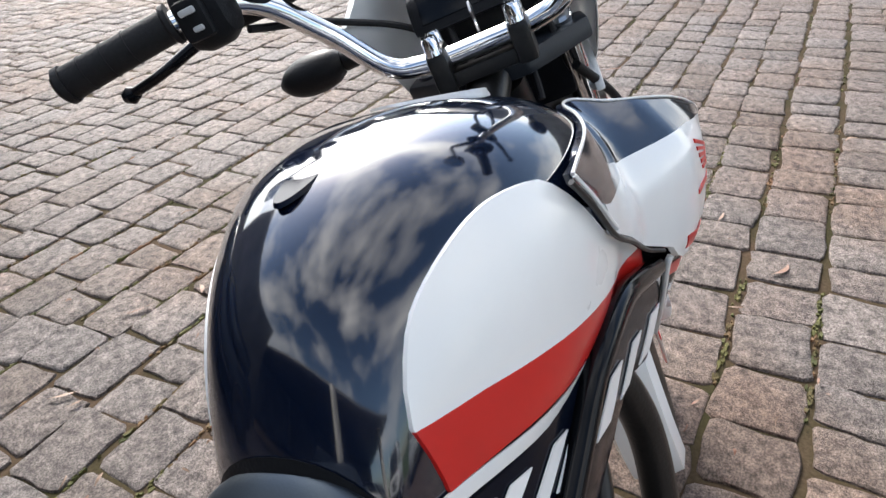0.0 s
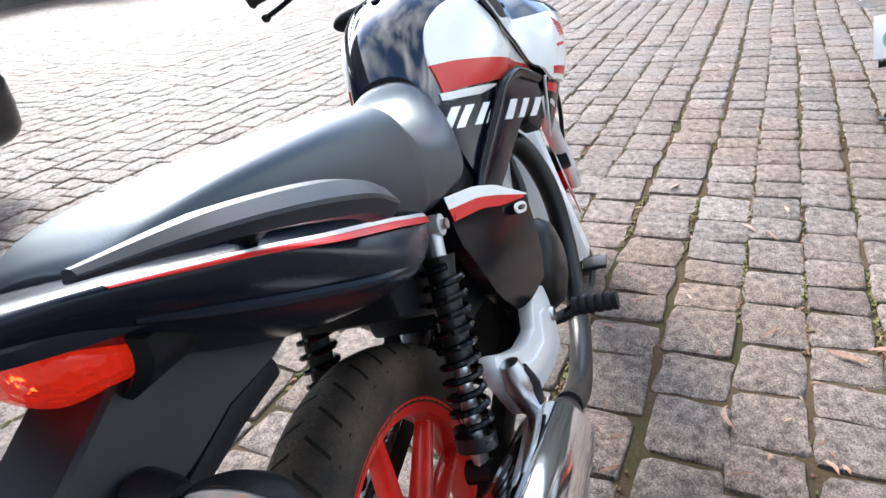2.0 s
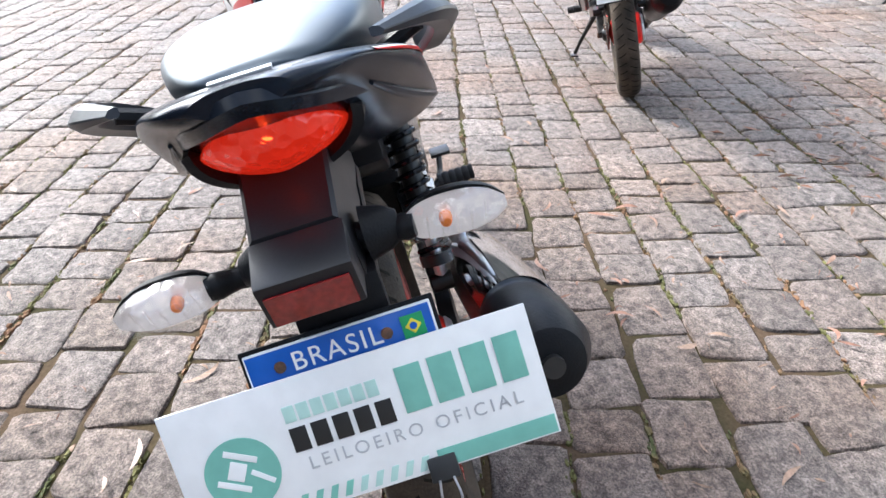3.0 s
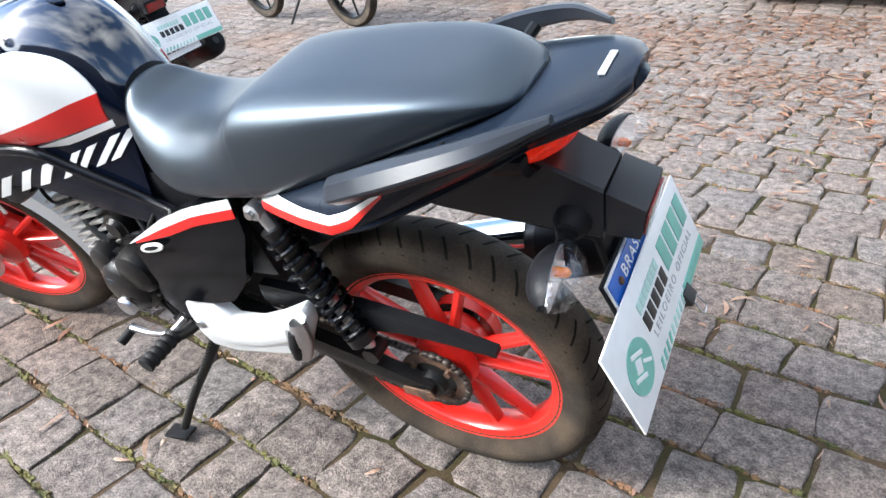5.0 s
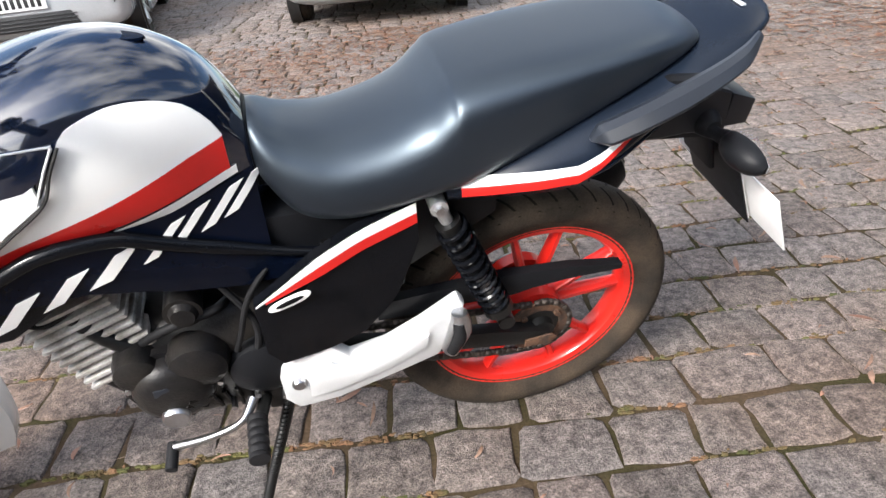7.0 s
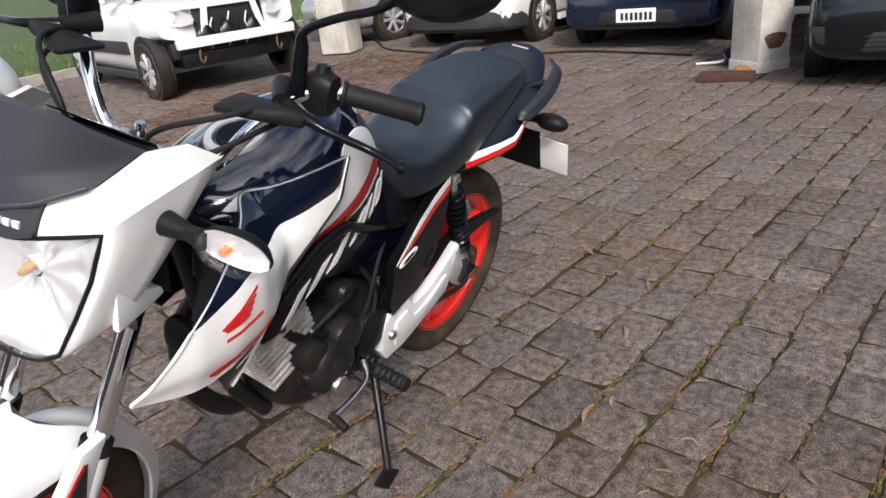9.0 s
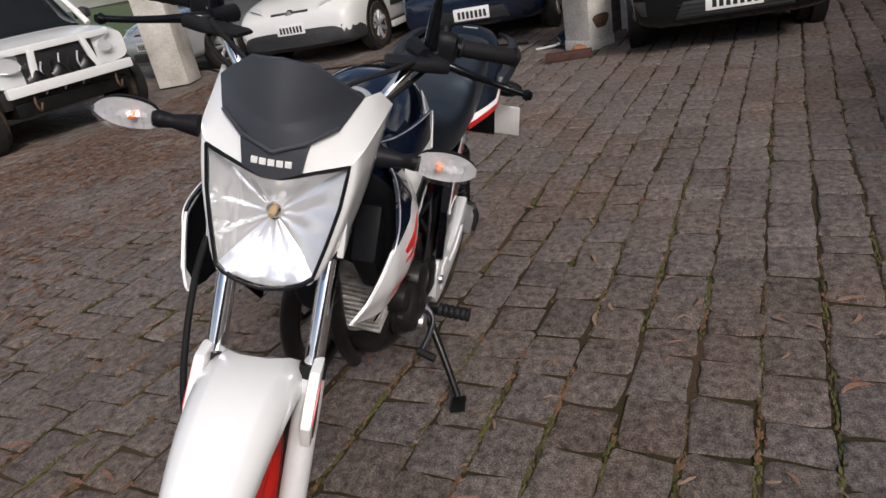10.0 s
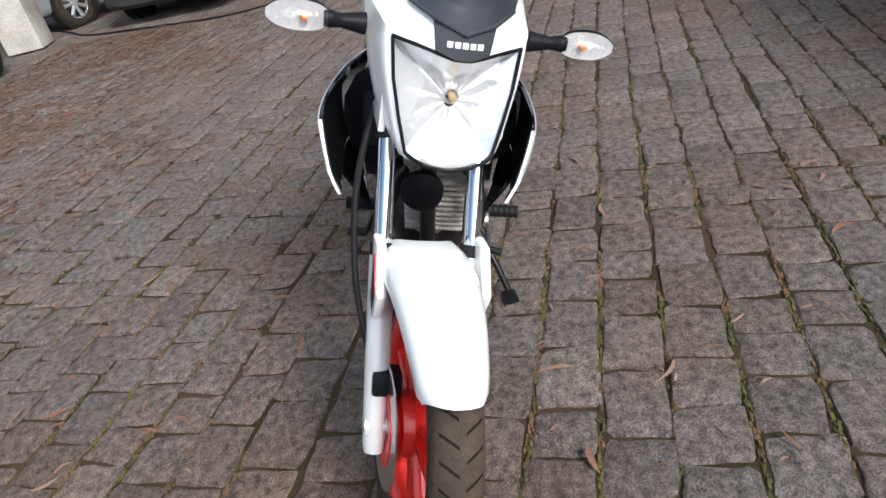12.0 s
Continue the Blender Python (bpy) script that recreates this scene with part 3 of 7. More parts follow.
    patch_hi = [(0.926, 0.698), (0.951, 0.682), (1.00, 0.667), (1.055, 0.647)]
    patch_lo = [(0.926, 0.688), (0.955, 0.620), (0.990, 0.552), (1.005, 0.550), (1.03, 0.600), (1.055, 0.642)]
    def patch_y(x, z):
        # tucks in under the blade towards its lower tip
        return shroud_y(x, 0.70) - 0.008 - 0.42 * max(0, 0.70 - z)
    both(lambda: sheet(np.linspace(0.926, 1.055, 16), patch_lo, patch_hi, patch_y, 0.004, 6), "shroud_patch", GLOSS_BLACK, bike, "gloss black patch below the shroud")
    both(lambda: stripe(np.linspace(0.940, 1.000, 8), [(0.940, 0.666), (1.000, 0.640)], [(0.940, 0.682), (1.000, 0.658)], patch_y, 0.001), "patch_bar", RED, bike)
    both(lambda: stripe(np.linspace(0.962, 1.000, 6), [(0.962, 0.632), (1.000, 0.612)], [(0.962, 0.641), (1.000, 0.621)], patch_y, 0.001), "patch_mark", DECAL_WHITE, bike)
    both(lambda: tube([(x, patch_y(x, z) + 0.001, z) for x, z in ((0.927, 0.700), (0.927, 0.688), (0.955, 0.620), (0.990, 0.552))], 0.0036, 8), "patch_edge", WHITE, bike)
    for k in range(5):
        a, b = 0.990 + 0.005 * k, 1.064 - 0.002 * k
        both(lambda: stripe(np.linspace(a, b, 8), [(0.985, 0.798 - 0.0095 * k), (1.066, 0.757 - 0.0022 * k)], [(0.985, 0.803 - 0.0095 * k), (1.066, 0.7595 - 0.0022 * k)], shroud_y, 0.0012), "emblem_bar", RED, bike)
    both(lambda: stripe(np.linspace(0.980, 1.056, 8), [(0.978, 0.741), (1.056, 0.731)], [(0.978, 0.747), (1.056, 0.737)], shroud_y, 0.0012), "word_bar", RED, bike)
    both(lambda: slab([(0.80, 0.74), (0.99, 0.80), (1.03, 0.70), (0.96, 0.60), (0.86, 0.64)], 0.085, 0.135, 0.008), "radiator_side_cover", PLASTIC, bike, "matt black inner shroud")

    both(lambda: slab([(0.035, 0.665), (0.115, 0.640), (0.162, 0.672), (0.178, 0.725), (0.174, 0.780), (0.150, 0.825), (0.108, 0.850), (0.035, 0.850)], 0.962, 0.972, 0.003, "X"), "shroud_wall", PLASTIC, bike, "black wall inside the shroud")
    # seat
    seat = [(0.512, 0.045, 0.842, 0.785, 0.80, 2.2), (0.492, 0.078, 0.840, 0.735, 0.77, 2.4), (0.452, 0.105, 0.816, 0.683, 0.735, 2.6), (0.39, 0.124, 0.802, 0.672, 0.725, 2.6),
            (0.32, 0.131, 0.812, 0.680, 0.735, 2.7), (0.265, 0.133, 0.834, 0.692, 0.750, 2.9), (0.228, 0.134, 0.860, 0.703, 0.770, 3.6), (0.205, 0.134, 0.872, 0.711, 0.780, 4.3), (0.13, 0.133, 0.884, 0.740, 0.808, 4.3), (0.05, 0.127, 0.892, 0.775, 0.838, 4.3),
            (-0.05, 0.114, 0.899, 0.820, 0.862, 4.0), (-0.12, 0.096, 0.900, 0.845, 0.873, 2.8), (-0.165, 0.068, 0.889, 0.860, 0.875, 2.4), (-0.18, 0.040, 0.880, 0.866, 0.873, 2.0)]
    part("seat", hull(seat, 8, 48), VINYL, bike, "long stepped black vinyl seat", 60)

    # tail
    tail = [(0.235, 0.112, 0.728, 0.660, 0.702, 3.0), (0.17, 0.136, 0.754, 0.664, 0.712, 2.8), (0.11, 0.156, 0.780, 0.672, 0.720, 2.6), (0.05, 0.168, 0.804, 0.684, 0.730, 2.5), (-0.01, 0.164, 0.824, 0.705, 0.764, 2.5),
            (-0.10, 0.150, 0.850, 0.752, 0.826, 2.7), (-0.17, 0.126, 0.872, 0.800, 0.853, 2.8), (-0.235, 0.098, 0.890, 0.846, 0.877, 2.6), (-0.278, 0.070, 0.899, 0.868, 0.887, 2.4), (-0.297, 0.040, 0.901, 0.878, 0.890, 2.2)]
    def tail_ring(r):
        return ring_yz(r[0], r[1], r[2], r[3], r[4], r[5], 44, 1.8)
    part("tail_cowl", skin([tail_ring(r) for r in catmull(tail, 6)]), TAIL_BLACK, bike, "black flared tail cowl")
    tx = [r[0] for r in tail][::-1]
    def tail_y(x, z):
        w, zt, zb, zm, p = (float(np.interp(x, tx, [r[i] for r in tail][::-1])) for i in (1, 2, 3, 4, 5))
        e = p if z > zm else 1.8
        h = min(0.98, abs((z - zm) / ((zt - zm) if z > zm else (zm - zb))))
        return w * (1 - h ** e) ** (1 / e)
    left_line = [(-0.036, 0.800), (-0.02, 0.788), (0.02, 0.757), (0.05, 0.744), (0.12, 0.734), (0.215, 0.718)]
    right_line = [(-0.215, 0.875), (-0.13, 0.845), (-0.04, 0.810), (0.087, 0.764), (0.135, 0.745), (0.212, 0.716)]
    for side, mid, up, down in ((1, left_line, 0.012, 0.015), (-1, right_line, 0.005, 0.008)):
        xs = np.linspace(mid[0][0], mid[-1][0], 24)
        fade = [(mid[0][0], 0.25), (0.02, 1.0), (0.215, 1.0)]
        for name, lo, hi, mat in (("white_stripe", 0.0, up, DECAL_WHITE), ("red_stripe", -down, 0.0, RED)):
            bm = stripe(xs, [(a, b + lo * interp(a, fade)) for a, b in mid], [(a, b + hi * interp(a, fade)) for a, b in mid], tail_y, 0.003)
            part(name, bm if side > 0 else mirrored(bm), mat, bike)
    both(lambda: tube([(x, tail_y(x, z) + 0.002, z) for x, z in ((0.07, 0.725), (0.0, 0.745), (-0.08, 0.780), (-0.15, 0.815), (-0.20, 0.842))], [0.002, 0.005, 0.006, 0.005, 0.002], 8), "tail_crease", TAIL_BLACK, bike)
    part("tail_badge_bar", slab([(-0.258, -0.026), (-0.266, -0.026), (-0.266, 0.026), (-0.258, 0.026)], 0.8965, 0.8990, 0.0005, "Z"), GREY_INK, bike)

    def rail():
        pts = catmull([(0.040, 0.166, 0.799), (0.012, 0.176, 0.812), (-0.04, 0.185, 0.838), (-0.11, 0.180, 0.864), (-0.18, 0.158, 0.884), (-0.236, 0.112, 0.893)], 6)
        n = len(pts)
        hs = np.interp(np.linspace(0, 1, n), [0, 0.14, 0.5, 0.8, 1], [0.002, 0.014, 0.014, 0.010, 0.004])
        ws = np.interp(np.linspace(0, 1, n), [0, 0.14, 0.5, 0.8, 1], [0.005, 0.018, 0.018, 0.014, 0.006])
        return skin([[(p[0] + c * h * 0.5, p[1] + a * w, p[2] + c * h) for a, c in ((-1, -0.5), (-0.7, -1), (0.45, -1), (1, -0.35), (1.0, -0.1), (0.35, 0.75), (-0.45, 1.0), (-1, 0.8))] for p, h, w in zip(pts, hs, ws)])
    both(rail, "grab_rail", GREY_PLASTIC, bike, "dark grey passenger grab rail", sharp=24)
    both(lambda: tube([(-0.10, 0.10, 0.835), (-0.12, 0.155, 0.862)], 0.009, 8), "rail_mount", PLASTIC, bike)

    # tail light, rear fender, plate, rear indicators
    lens = [(-0.150, 0.062, 0.834, 0.790, 0.812, 1.9), (-0.176, 0.070, 0.842, 0.787, 0.816, 1.7), (-0.205, 0.073, 0.852, 0.789, 0.822, 1.6), (-0.238, 0.070, 0.864, 0.797, 0.833, 1.55), (-0.262, 0.055, 0.872, 0.812, 0.845, 1.55), (-0.277, 0.030, 0.874, 0.832, 0.853, 1.7)]
    light = part("tail_light", hull(lens, 6, 32), TAIL_RED, bike, "red faceted tail light lens, lit")
    light.matrix_basis = pose(0.045, 0.008, -0.014)
    def lamp_brow():
        # the cowl's rear edge overhangs the lens
        rows = []
        for a in np.linspace(-1, 1, 21):
            y = 0.098 * a
            x = -0.300 + 0.13 * abs(a) ** 2.2
            z = 0.888 - 0.048 * abs(a) ** 1.6
            rows.append([(x + 0.055, y, z + 0.004), (x, y, z + 0.008), (x - 0.006, y, z), (x + 0.004, y, z - 0.014), (x + 0.060, y, z - 0.030)])
        return skin(rows)
    part("lamp_brow", lamp_brow(), TAIL_BLACK, bike, "black rim over the tail light")
    def lamp_frame():
        # black surround below and beside the lens
        rows = []
        for a in np.linspace(math.pi * 1.0, math.pi * 2.0, 23):
            c, d = math.cos(a), math.sin(a)
            y, z = 0.086 * math.copysign(abs(c) ** 1.2, c), 0.838 - 0.054 * abs(d) ** 0.85
            rows.append([(-0.215, y * 0.86, z + 0.008), (-0.232, y * 0.90, z + 0.002), (-0.226, y * 1.02, z - 0.004), (-0.14, y * 1.12, z - 0.008), (-0.14, y * 0.9, z + 0.010)])
        return skin(rows)
    part("lamp_frame", lamp_frame(), PLASTIC, bike, "black surround of the tail light").matrix_basis = pose(0.038, 0.008, -0.012)
    part("bulb", lathe([(0.0, 0.008), (0.0035, 0.005), (0.0045, 0.0), (0.003, -0.005), (0.0, -0.007)], (-0.252, 0, 0.843), "X", 14), TAIL_BULB, light, "lit bulb")
    rows = []
    for x, wt, zt, wb, zb in ((0.03, 0.044, 0.735, 0.048, 0.712), (-0.06, 0.046, 0.768, 0.054, 0.706), (-0.15, 0.045, 0.796, 0.053, 0.700), (-0.19, 0.044, 0.796, 0.051, 0.700), (-0.268, 0.041, 0.762, 0.046, 0.690)):
        b = 0.004
        rows.append([(x, -wt, zt - b), (x, -wt + b, zt), (x, wt - b, zt), (x, wt, zt - b), (x, wb, zb + b), (x, wb - b, zb), (x, -wb + b, zb), (x, -wb, zb + b)])
    part("rear_fender", skin(rows), FENDER_BLACK, bike, "black angular plastic rear fender", 25).matrix_basis = pose(0, 0.010, 0)
    both(lambda: lathe([(0.0, 0.080), (0.014, 0.078), (0.022, 0.066), (0.028, 0.044)], (-0.230, 0, 0.714), "Y", 20), "indicator_boss", PLASTIC, bike)
    part("fender_box", slab([(-0.270, 0.696), (-0.312, 0.696), (-0.318, 0.742), (-0.270, 0.760)], -0.0345, 0.0525, 0.003), FENDER_BLACK, bike, "black plastic box at the end of the rear fender")
    part("rear_reflector", slab([(-0.3130, 0.700), (-0.3165, 0.700), (-0.3205, 0.732), (-0.3170, 0.732)], -0.029, 0.047, 0.001), REFLECTOR_RED, bike, "dark red rear reflector")
    part("inner_fender", slab([(-0.05, 0.712), (-0.12, 0.715), (-0.26, 0.69), (-0.285, 0.60), (-0.272, 0.60), (-0.250, 0.675), (-0.12, 0.690), (-0.05, 0.692)], -0.046, 0.046, 0.006), PLASTIC, bike)
    plate = new("number_plate")
    plate.parent = bike
    plate.matrix_basis = pose(-0.313, 0.009, 0.584, 0, 24, 0)
    tagged(plate, "blue-topped white number plate")
    part("plate_sheet", slab([(a, b) for a, b in ((-0.092, -0.078), (0.092, -0.078), (0.092, 0.078), (-0.092, 0.078))], -0.002, 0.002, 0.001, "X"), PLATE_WHITE, plate)
    part("blue_band", slab([(-0.090, 0.042), (0.090, 0.042), (0.090, 0.076), (-0.090, 0.076)], -0.0036, -0.002, 0.0004, "X"), PLATE_BLUE, plate, "blue band of the number plate")
    part("plate_backing", slab([(-0.096, -0.082), (0.096, -0.082), (0.096, 0.082), (-0.096, 0.082)], 0.0024, 0.006, 0.001, "X"), PLASTIC, plate, "black plastic plate holder")
    for y in (-0.045, 0.06):
        part("screw", lathe([(0.0, -0.007), (0.005, -0.0065), (0.006, -0.0036)], (0, y, 0.059), "X", 12), RUST, plate)
    part("flag", slab([(-0.082, 0.048), (-0.060, 0.048), (-0.060, 0.070), (-0.082, 0.070)], -0.0046, -0.0036, 0.0003, "X"), FLAG_GREEN, plate)
    part("flag_diamond", slab([(-0.079, 0.059), (-0.071, 0.0515), (-0.063, 0.059), (-0.071, 0.0665)], -0.0054, -0.0046, 0.0002, "X"), YELLOW, plate)
    part("flag_disc", lathe([(0.0, -0.0061), (0.0036, -0.0061), (0.0036, -0.0054)], (0, -0.071, 0.059), "X", 14), PLATE_BLUE, plate)
    fc = bpy.data.curves.new("plate_word", "FONT")
    fc.body, fc.size, fc.align_x, fc.align_y, fc.extrude = "BRASIL", 0.026, "CENTER", "CENTER", 0.0004
    fc.space_character = 1.15
    word = new("plate_word", fc)
    fc.materials.append(DECAL_WHITE)
    word.parent = plate
    word.matrix_basis = Matrix.Translation((-0.0042, 0.004, 0.0595)) @ Matrix(((0, 0, -1, 0), (-1, 0, 0, 0), (0, 1, 0, 0), (0, 0, 0, 1)))
    for k in range(7):
        part("plate_bar", slab([(0.075 - 0.0215 * k, -0.055), (0.060 - 0.0215 * k, -0.055), (0.060 - 0.0215 * k, 0.025), (0.075 - 0.0215 * k, 0.025)], -0.003, -0.002, 0.0003, "X"), INK, plate)

    def indicator(parent, at, yaw, mat_m):
        ob = new("indicator")
        ob.parent = parent
        ob.matrix_basis = mat_m @ pose(*at, 0, 0, yaw)
        # the lamp looks along its own -x; its stalk points to -y, its tip to +y
        form = [tuple(q) for q in catmull([(0.010, 0.014, 0.014), (0.023, 0.024, 0.022), (0.046, 0.031, 0.026), (0.072, 0.030, 0.025), (0.092, 0.022, 0.018), (0.105, 0.009, 0.007)], 4)]
        def half(scale, x0, a0, a1, n):
            return [[(x0 - scale * d * math.sin(a), y, scale * h * math.cos(a)) for a in np.linspace(a0, a1, n)] for y, d, h in form]
        part("indicator_lens", skin(half(1.0, 0.0, 0, 2 * math.pi - 0.26, 24)), CLEAR, ob, "clear pointed indicator lens").visible_shadow = False
        part("indicator_reflector", skin(half(0.90, 0.002, math.pi + 0.1, 2 * math.pi - 0.1, 12), False), LAMP_SILVER, ob)
        part("indicator_shell", skin(half(1.04, 0.004, math.pi + 0.35, 2 * math.pi - 0.05, 12)), PLASTIC, ob, "black indicator back")
        for k in range(5):
            part("lens_rib", tube([(-0.020 + 0.012 * abs(k - 2) / 2, 0.030 + 0.014 * k, 0.012), (-0.020 + 0.012 * abs(k - 2) / 2, 0.026 + 0.014 * k, -0.014)], 0.0012, 6), CLEAR, ob)
        part("indicator_bulb", lathe([(0.0, -0.016), (0.005, -0.013), (0.0065, -0.008), (0.006, 0.006)], (0.004, 0.046, 0), "X", 14), AMBER, ob, "orange bulb")
        part("indicator_stalk", tube([(0.003, 0.016, 0.0), (0.004, 0.006, 0.0), (0.008, -0.012, -0.002), (0.012, -0.050, -0.004)], [0.012, 0.014, 0.011, 0.018], 14), PLASTIC, ob)
        return ob
    indicator(bike, (-0.240, 0.097, 0.712), 6, Matrix())
    ob = indicator(bike, (-0.240, -0.076, 0.712), -6, Matrix())
    ob.scale = (1, -1, 1)
    indicator(bike, (1.155, 0.190, 0.965), 180, STEER).scale = (1, -1, 1)
    indicator(bike, (1.155, -0.190, 0.965), 180, STEER)

    # wheels
    rear = wheel("rear_wheel", bike, 0.042, 0.300, 0.299, 0.229, 0.100, False)
    part("sprocket", lathe([(0.044, 0.066), (0.066, 0.066), (0.067, 0.069), (0.066, 0.072), (0.044, 0.072), (0.042, 0.069), (0.044, 0.066)], (0.042, 0, 0.300), "Y", 42), RUST, rear, "rusty rear sprocket")
    part("sprocket_carrier", lathe([(0.012, 0.060), (0.050, 0.060), (0.052, 0.066), (0.040, 0.070), (0.030, 0.074), (0.026, 0.088), (0.012, 0.090), (0.012, 0.060)], (0.042, 0, 0.300), "Y", 32), DARK_STEEL, rear)
    for k in range(4):
        a = radians(45 + 90 * k)
        part("sprocket_bolt", tube([(0.042 + 0.048 * math.cos(a), 0.066, 0.300 + 0.048 * math.sin(a)), (0.042 + 0.048 * math.cos(a), 0.080, 0.300 + 0.048 * math.sin(a))], 0.0065, 6), RUST, rear)
    part("axle_nut", tube([(0.042, 0.092, 0.300), (0.042, 0.112, 0.300)], 0.013, 6), RUST, rear, "rusty axle nut")
    part("brake_drum", lathe([(0.02, -0.085), (0.062, -0.083), (0.070, -0.076), (0.070, -0.05)], (0.042, 0, 0.300), "Y", 40), WHEEL_RED, rear)
    part("brake_plate", lathe([(0.02, -0.096), (0.055, -0.094), (0.064, -0.086), (0.064, -0.083)], (0.042, 0, 0.300), "Y", 32), ALU, rear)
    front = wheel("front_wheel", bike, 1.385, 0.300, 0.299, 0.225, 0.088, True)
    disc = lathe([(0.070, -0.066), (0.118, -0.066), (0.120, -0.064), (0.118, -0.062), (0.070, -0.062), (0.070, -0.066)], (1.385, 0, 0.300), "Y", 60)
    part("brake_disc", disc, STEEL, front, "steel front brake disc")
    part("disc_carrier", lathe([(0.03, -0.064), (0.075, -0.068), (0.075, -0.06), (0.03, -0.058)], (1.385, 0, 0.300), "Y", 40), WHEEL_RED, front)
    steered(part("brake_caliper", slab([(1.30, 0.36), (1.33, 0.40), (1.37, 0.41), (1.385, 0.37), (1.34, 0.33)], -0.095, -0.040, 0.008), PLASTIC, bike, "black front brake caliper"))

    # rear suspension, chain
    for s in (1, -1):
        a, b = Vector((0.250, 0.106 * s, 0.686)), Vector((0.128, 0.102 * s, 0.385))
        sh = new("shock_absorber")
        sh.parent = bike
        tagged(sh, "black shock absorber with a coil spring")
        d = (b - a).normalized()
        part("damper_rod", tube([a, b], 0.011, 10), STEEL, sh)
        part("damper_body", tube([a.lerp(b, 0.12), a.lerp(b, 0.18), a.lerp(b, 0.55)], [0.022, 0.019, 0.019], 14, 1), DARK_STEEL, sh)
        p, q = a.lerp(b, 0.16), a.lerp(b, 0.86)
        part("spring", coil(*p, *q, 0.0245, 0.0048, 11), GLOSS_BLACK, sh)
        part("spring_seat", tube([a.lerp(b, 0.84), a.lerp(b, 0.90)], 0.028, 14), DARK_STEEL, sh)
        part("upper_mount", tube([a + Vector((0, -0.022 * s, 0)), a + Vector((0, 0.014 * s, 0))], 0.0145, 16), ALU, sh, "bare metal upper shock eye")
        part("mount_bolt", tube([a + Vector((0, 0.012 * s, 0)), a + Vector((0, 0.022 * s, 0))], 0.0075, 6), STEEL, sh)
        part("neck", tube([a.lerp(b, 0.03), a.lerp(b, 0.14)], 0.011, 12), ALU, sh)
        part("lower_mount", tube([b + Vector((0, -0.02 * s, 0)), b + Vector((0, 0.016 * s, 0))], 0.016, 12), DARK_STEEL, sh)
    both(lambda: skin([[(x, y0, z - h), (x, y0 + 0.026, z - h), (x, y0 + 0.030, z), (x, y0 + 0.026, z + h), (x, y0, z + h)] for x, y0, z, h in ((0.48, 0.062, 0.378, 0.022), (0.30, 0.074, 0.352, 0.020), (0.15, 0.078, 0.330, 0.020), (0.070, 0.076, 0.308, 0.018), (0.030, 0.076, 0.303, 0.012))]), "swingarm", DARK_STEEL, bike, "black box section swingarm")
    part("chain_guard", sheet(np.linspace(-0.105, 0.36, 22), [(-0.105, 0.440), (0.0, 0.443), (0.07, 0.438), (0.13, 0.424), (0.18, 0.432), (0.36, 0.436)], [(-0.105, 0.452), (0.0, 0.470), (0.14, 0.480), (0.36, 0.474)], lambda x, z: 0.086 + 0.006 * math.sin(min(1, max(0, (z - 0.41) / 0.08)) * math.pi), 0.020, 6), PLASTIC, bike, "dark grey chain guard")
    both(lambda: slab([(0.085, 0.294), (0.085, 0.312), (0.030, 0.316), (0.018, 0.305), (0.030, 0.292)], 0.1065, 0.1110, 0.0015), "chain_adjuster", RUST, bike, "rusty chain adjuster plate")
    links = bmesh.new()
    chain = []
    c0, c1, ra, rb = Vector((0.042, 0.069, 0.300)), Vector((0.50, 0.069, 0.385)), 0.066, 0.028
    run = []
    for k in range(40):
        f = k / 39
        run.append((c0 + Vector((0.02, 0, ra))).lerp(c1 + Vector((0, 0, rb)), f))
    for k in range(8):
        a = radians(90 - 180 * k / 7)
        run.append(c1 + Vector((rb * math.cos(a), 0, rb * math.sin(a))))
    for k in range(40):
        f = k / 39
        p = (c1 + Vector((0, 0, -rb))).lerp(c0 + Vector((0.02, 0, -ra)), f)
        run.append(p - Vector((0, 0, 0.018 * math.sin(math.pi * f))))
    for k in range(18):
        a = radians(-80 - 200 * k / 17)
        run.append(c0 + Vector((ra * math.cos(a), 0, ra * math.sin(a))))
    for i in range(0, len(run) - 1):
        p, q = run[i], run[(i + 1) % len(run)]
        if (q - p).length < 1e-4:
            continue
        t = (q - p).normalized()
        n = Vector((-t.z, 0, t.x))
        w = 0.0045 if i % 2 else 0.0035
        vs = [links.verts.new(pp + n * sn * 0.0055 + Vector((0, sy * w, 0))) for pp in (p - t * 0.001, q + t * 0.001) for sn, sy in ((-1, -1), (1, -1), (1, 1), (-1, 1))]
        for f in ((0, 1, 5, 4), (1, 2, 6, 5), (2, 3, 7, 6), (3, 0, 4, 7), (0, 3, 2, 1), (4, 5, 6, 7)):
            links.faces.new([vs[j] for j in f])
    part("chain", links, CHAIN, bike, "dirty drive chain")

    # silencer and exhaust pipe on the right
    pipe = [(0.85, -0.03, 0.60), (0.900, -0.072, 0.580), (0.922, -0.102, 0.47), (0.900, -0.110, 0.34), (0.81, -0.114, 0.215), (0.70, -0.125, 0.180), (0.52, -0.145, 0.205), (0.36, -0.165, 0.29)]
    part("exhaust_pipe", tube(pipe, 0.0235, 14, 7), DARK_STEEL, bike, "black exhaust header pipe")
    m0, m1 = Vector((0.36, -0.160, 0.285)), Vector((-0.195, -0.190, 0.462))
    part("silencer", tube([m0, m0.lerp(m1, 0.10), m0.lerp(m1, 0.22), m0.lerp(m1, 0.80), m0.lerp(m1, 0.84)], [0.022, 0.040, 0.056, 0.058, 0.058], 28, 1), DARK_STEEL, bike, "black silencer body")
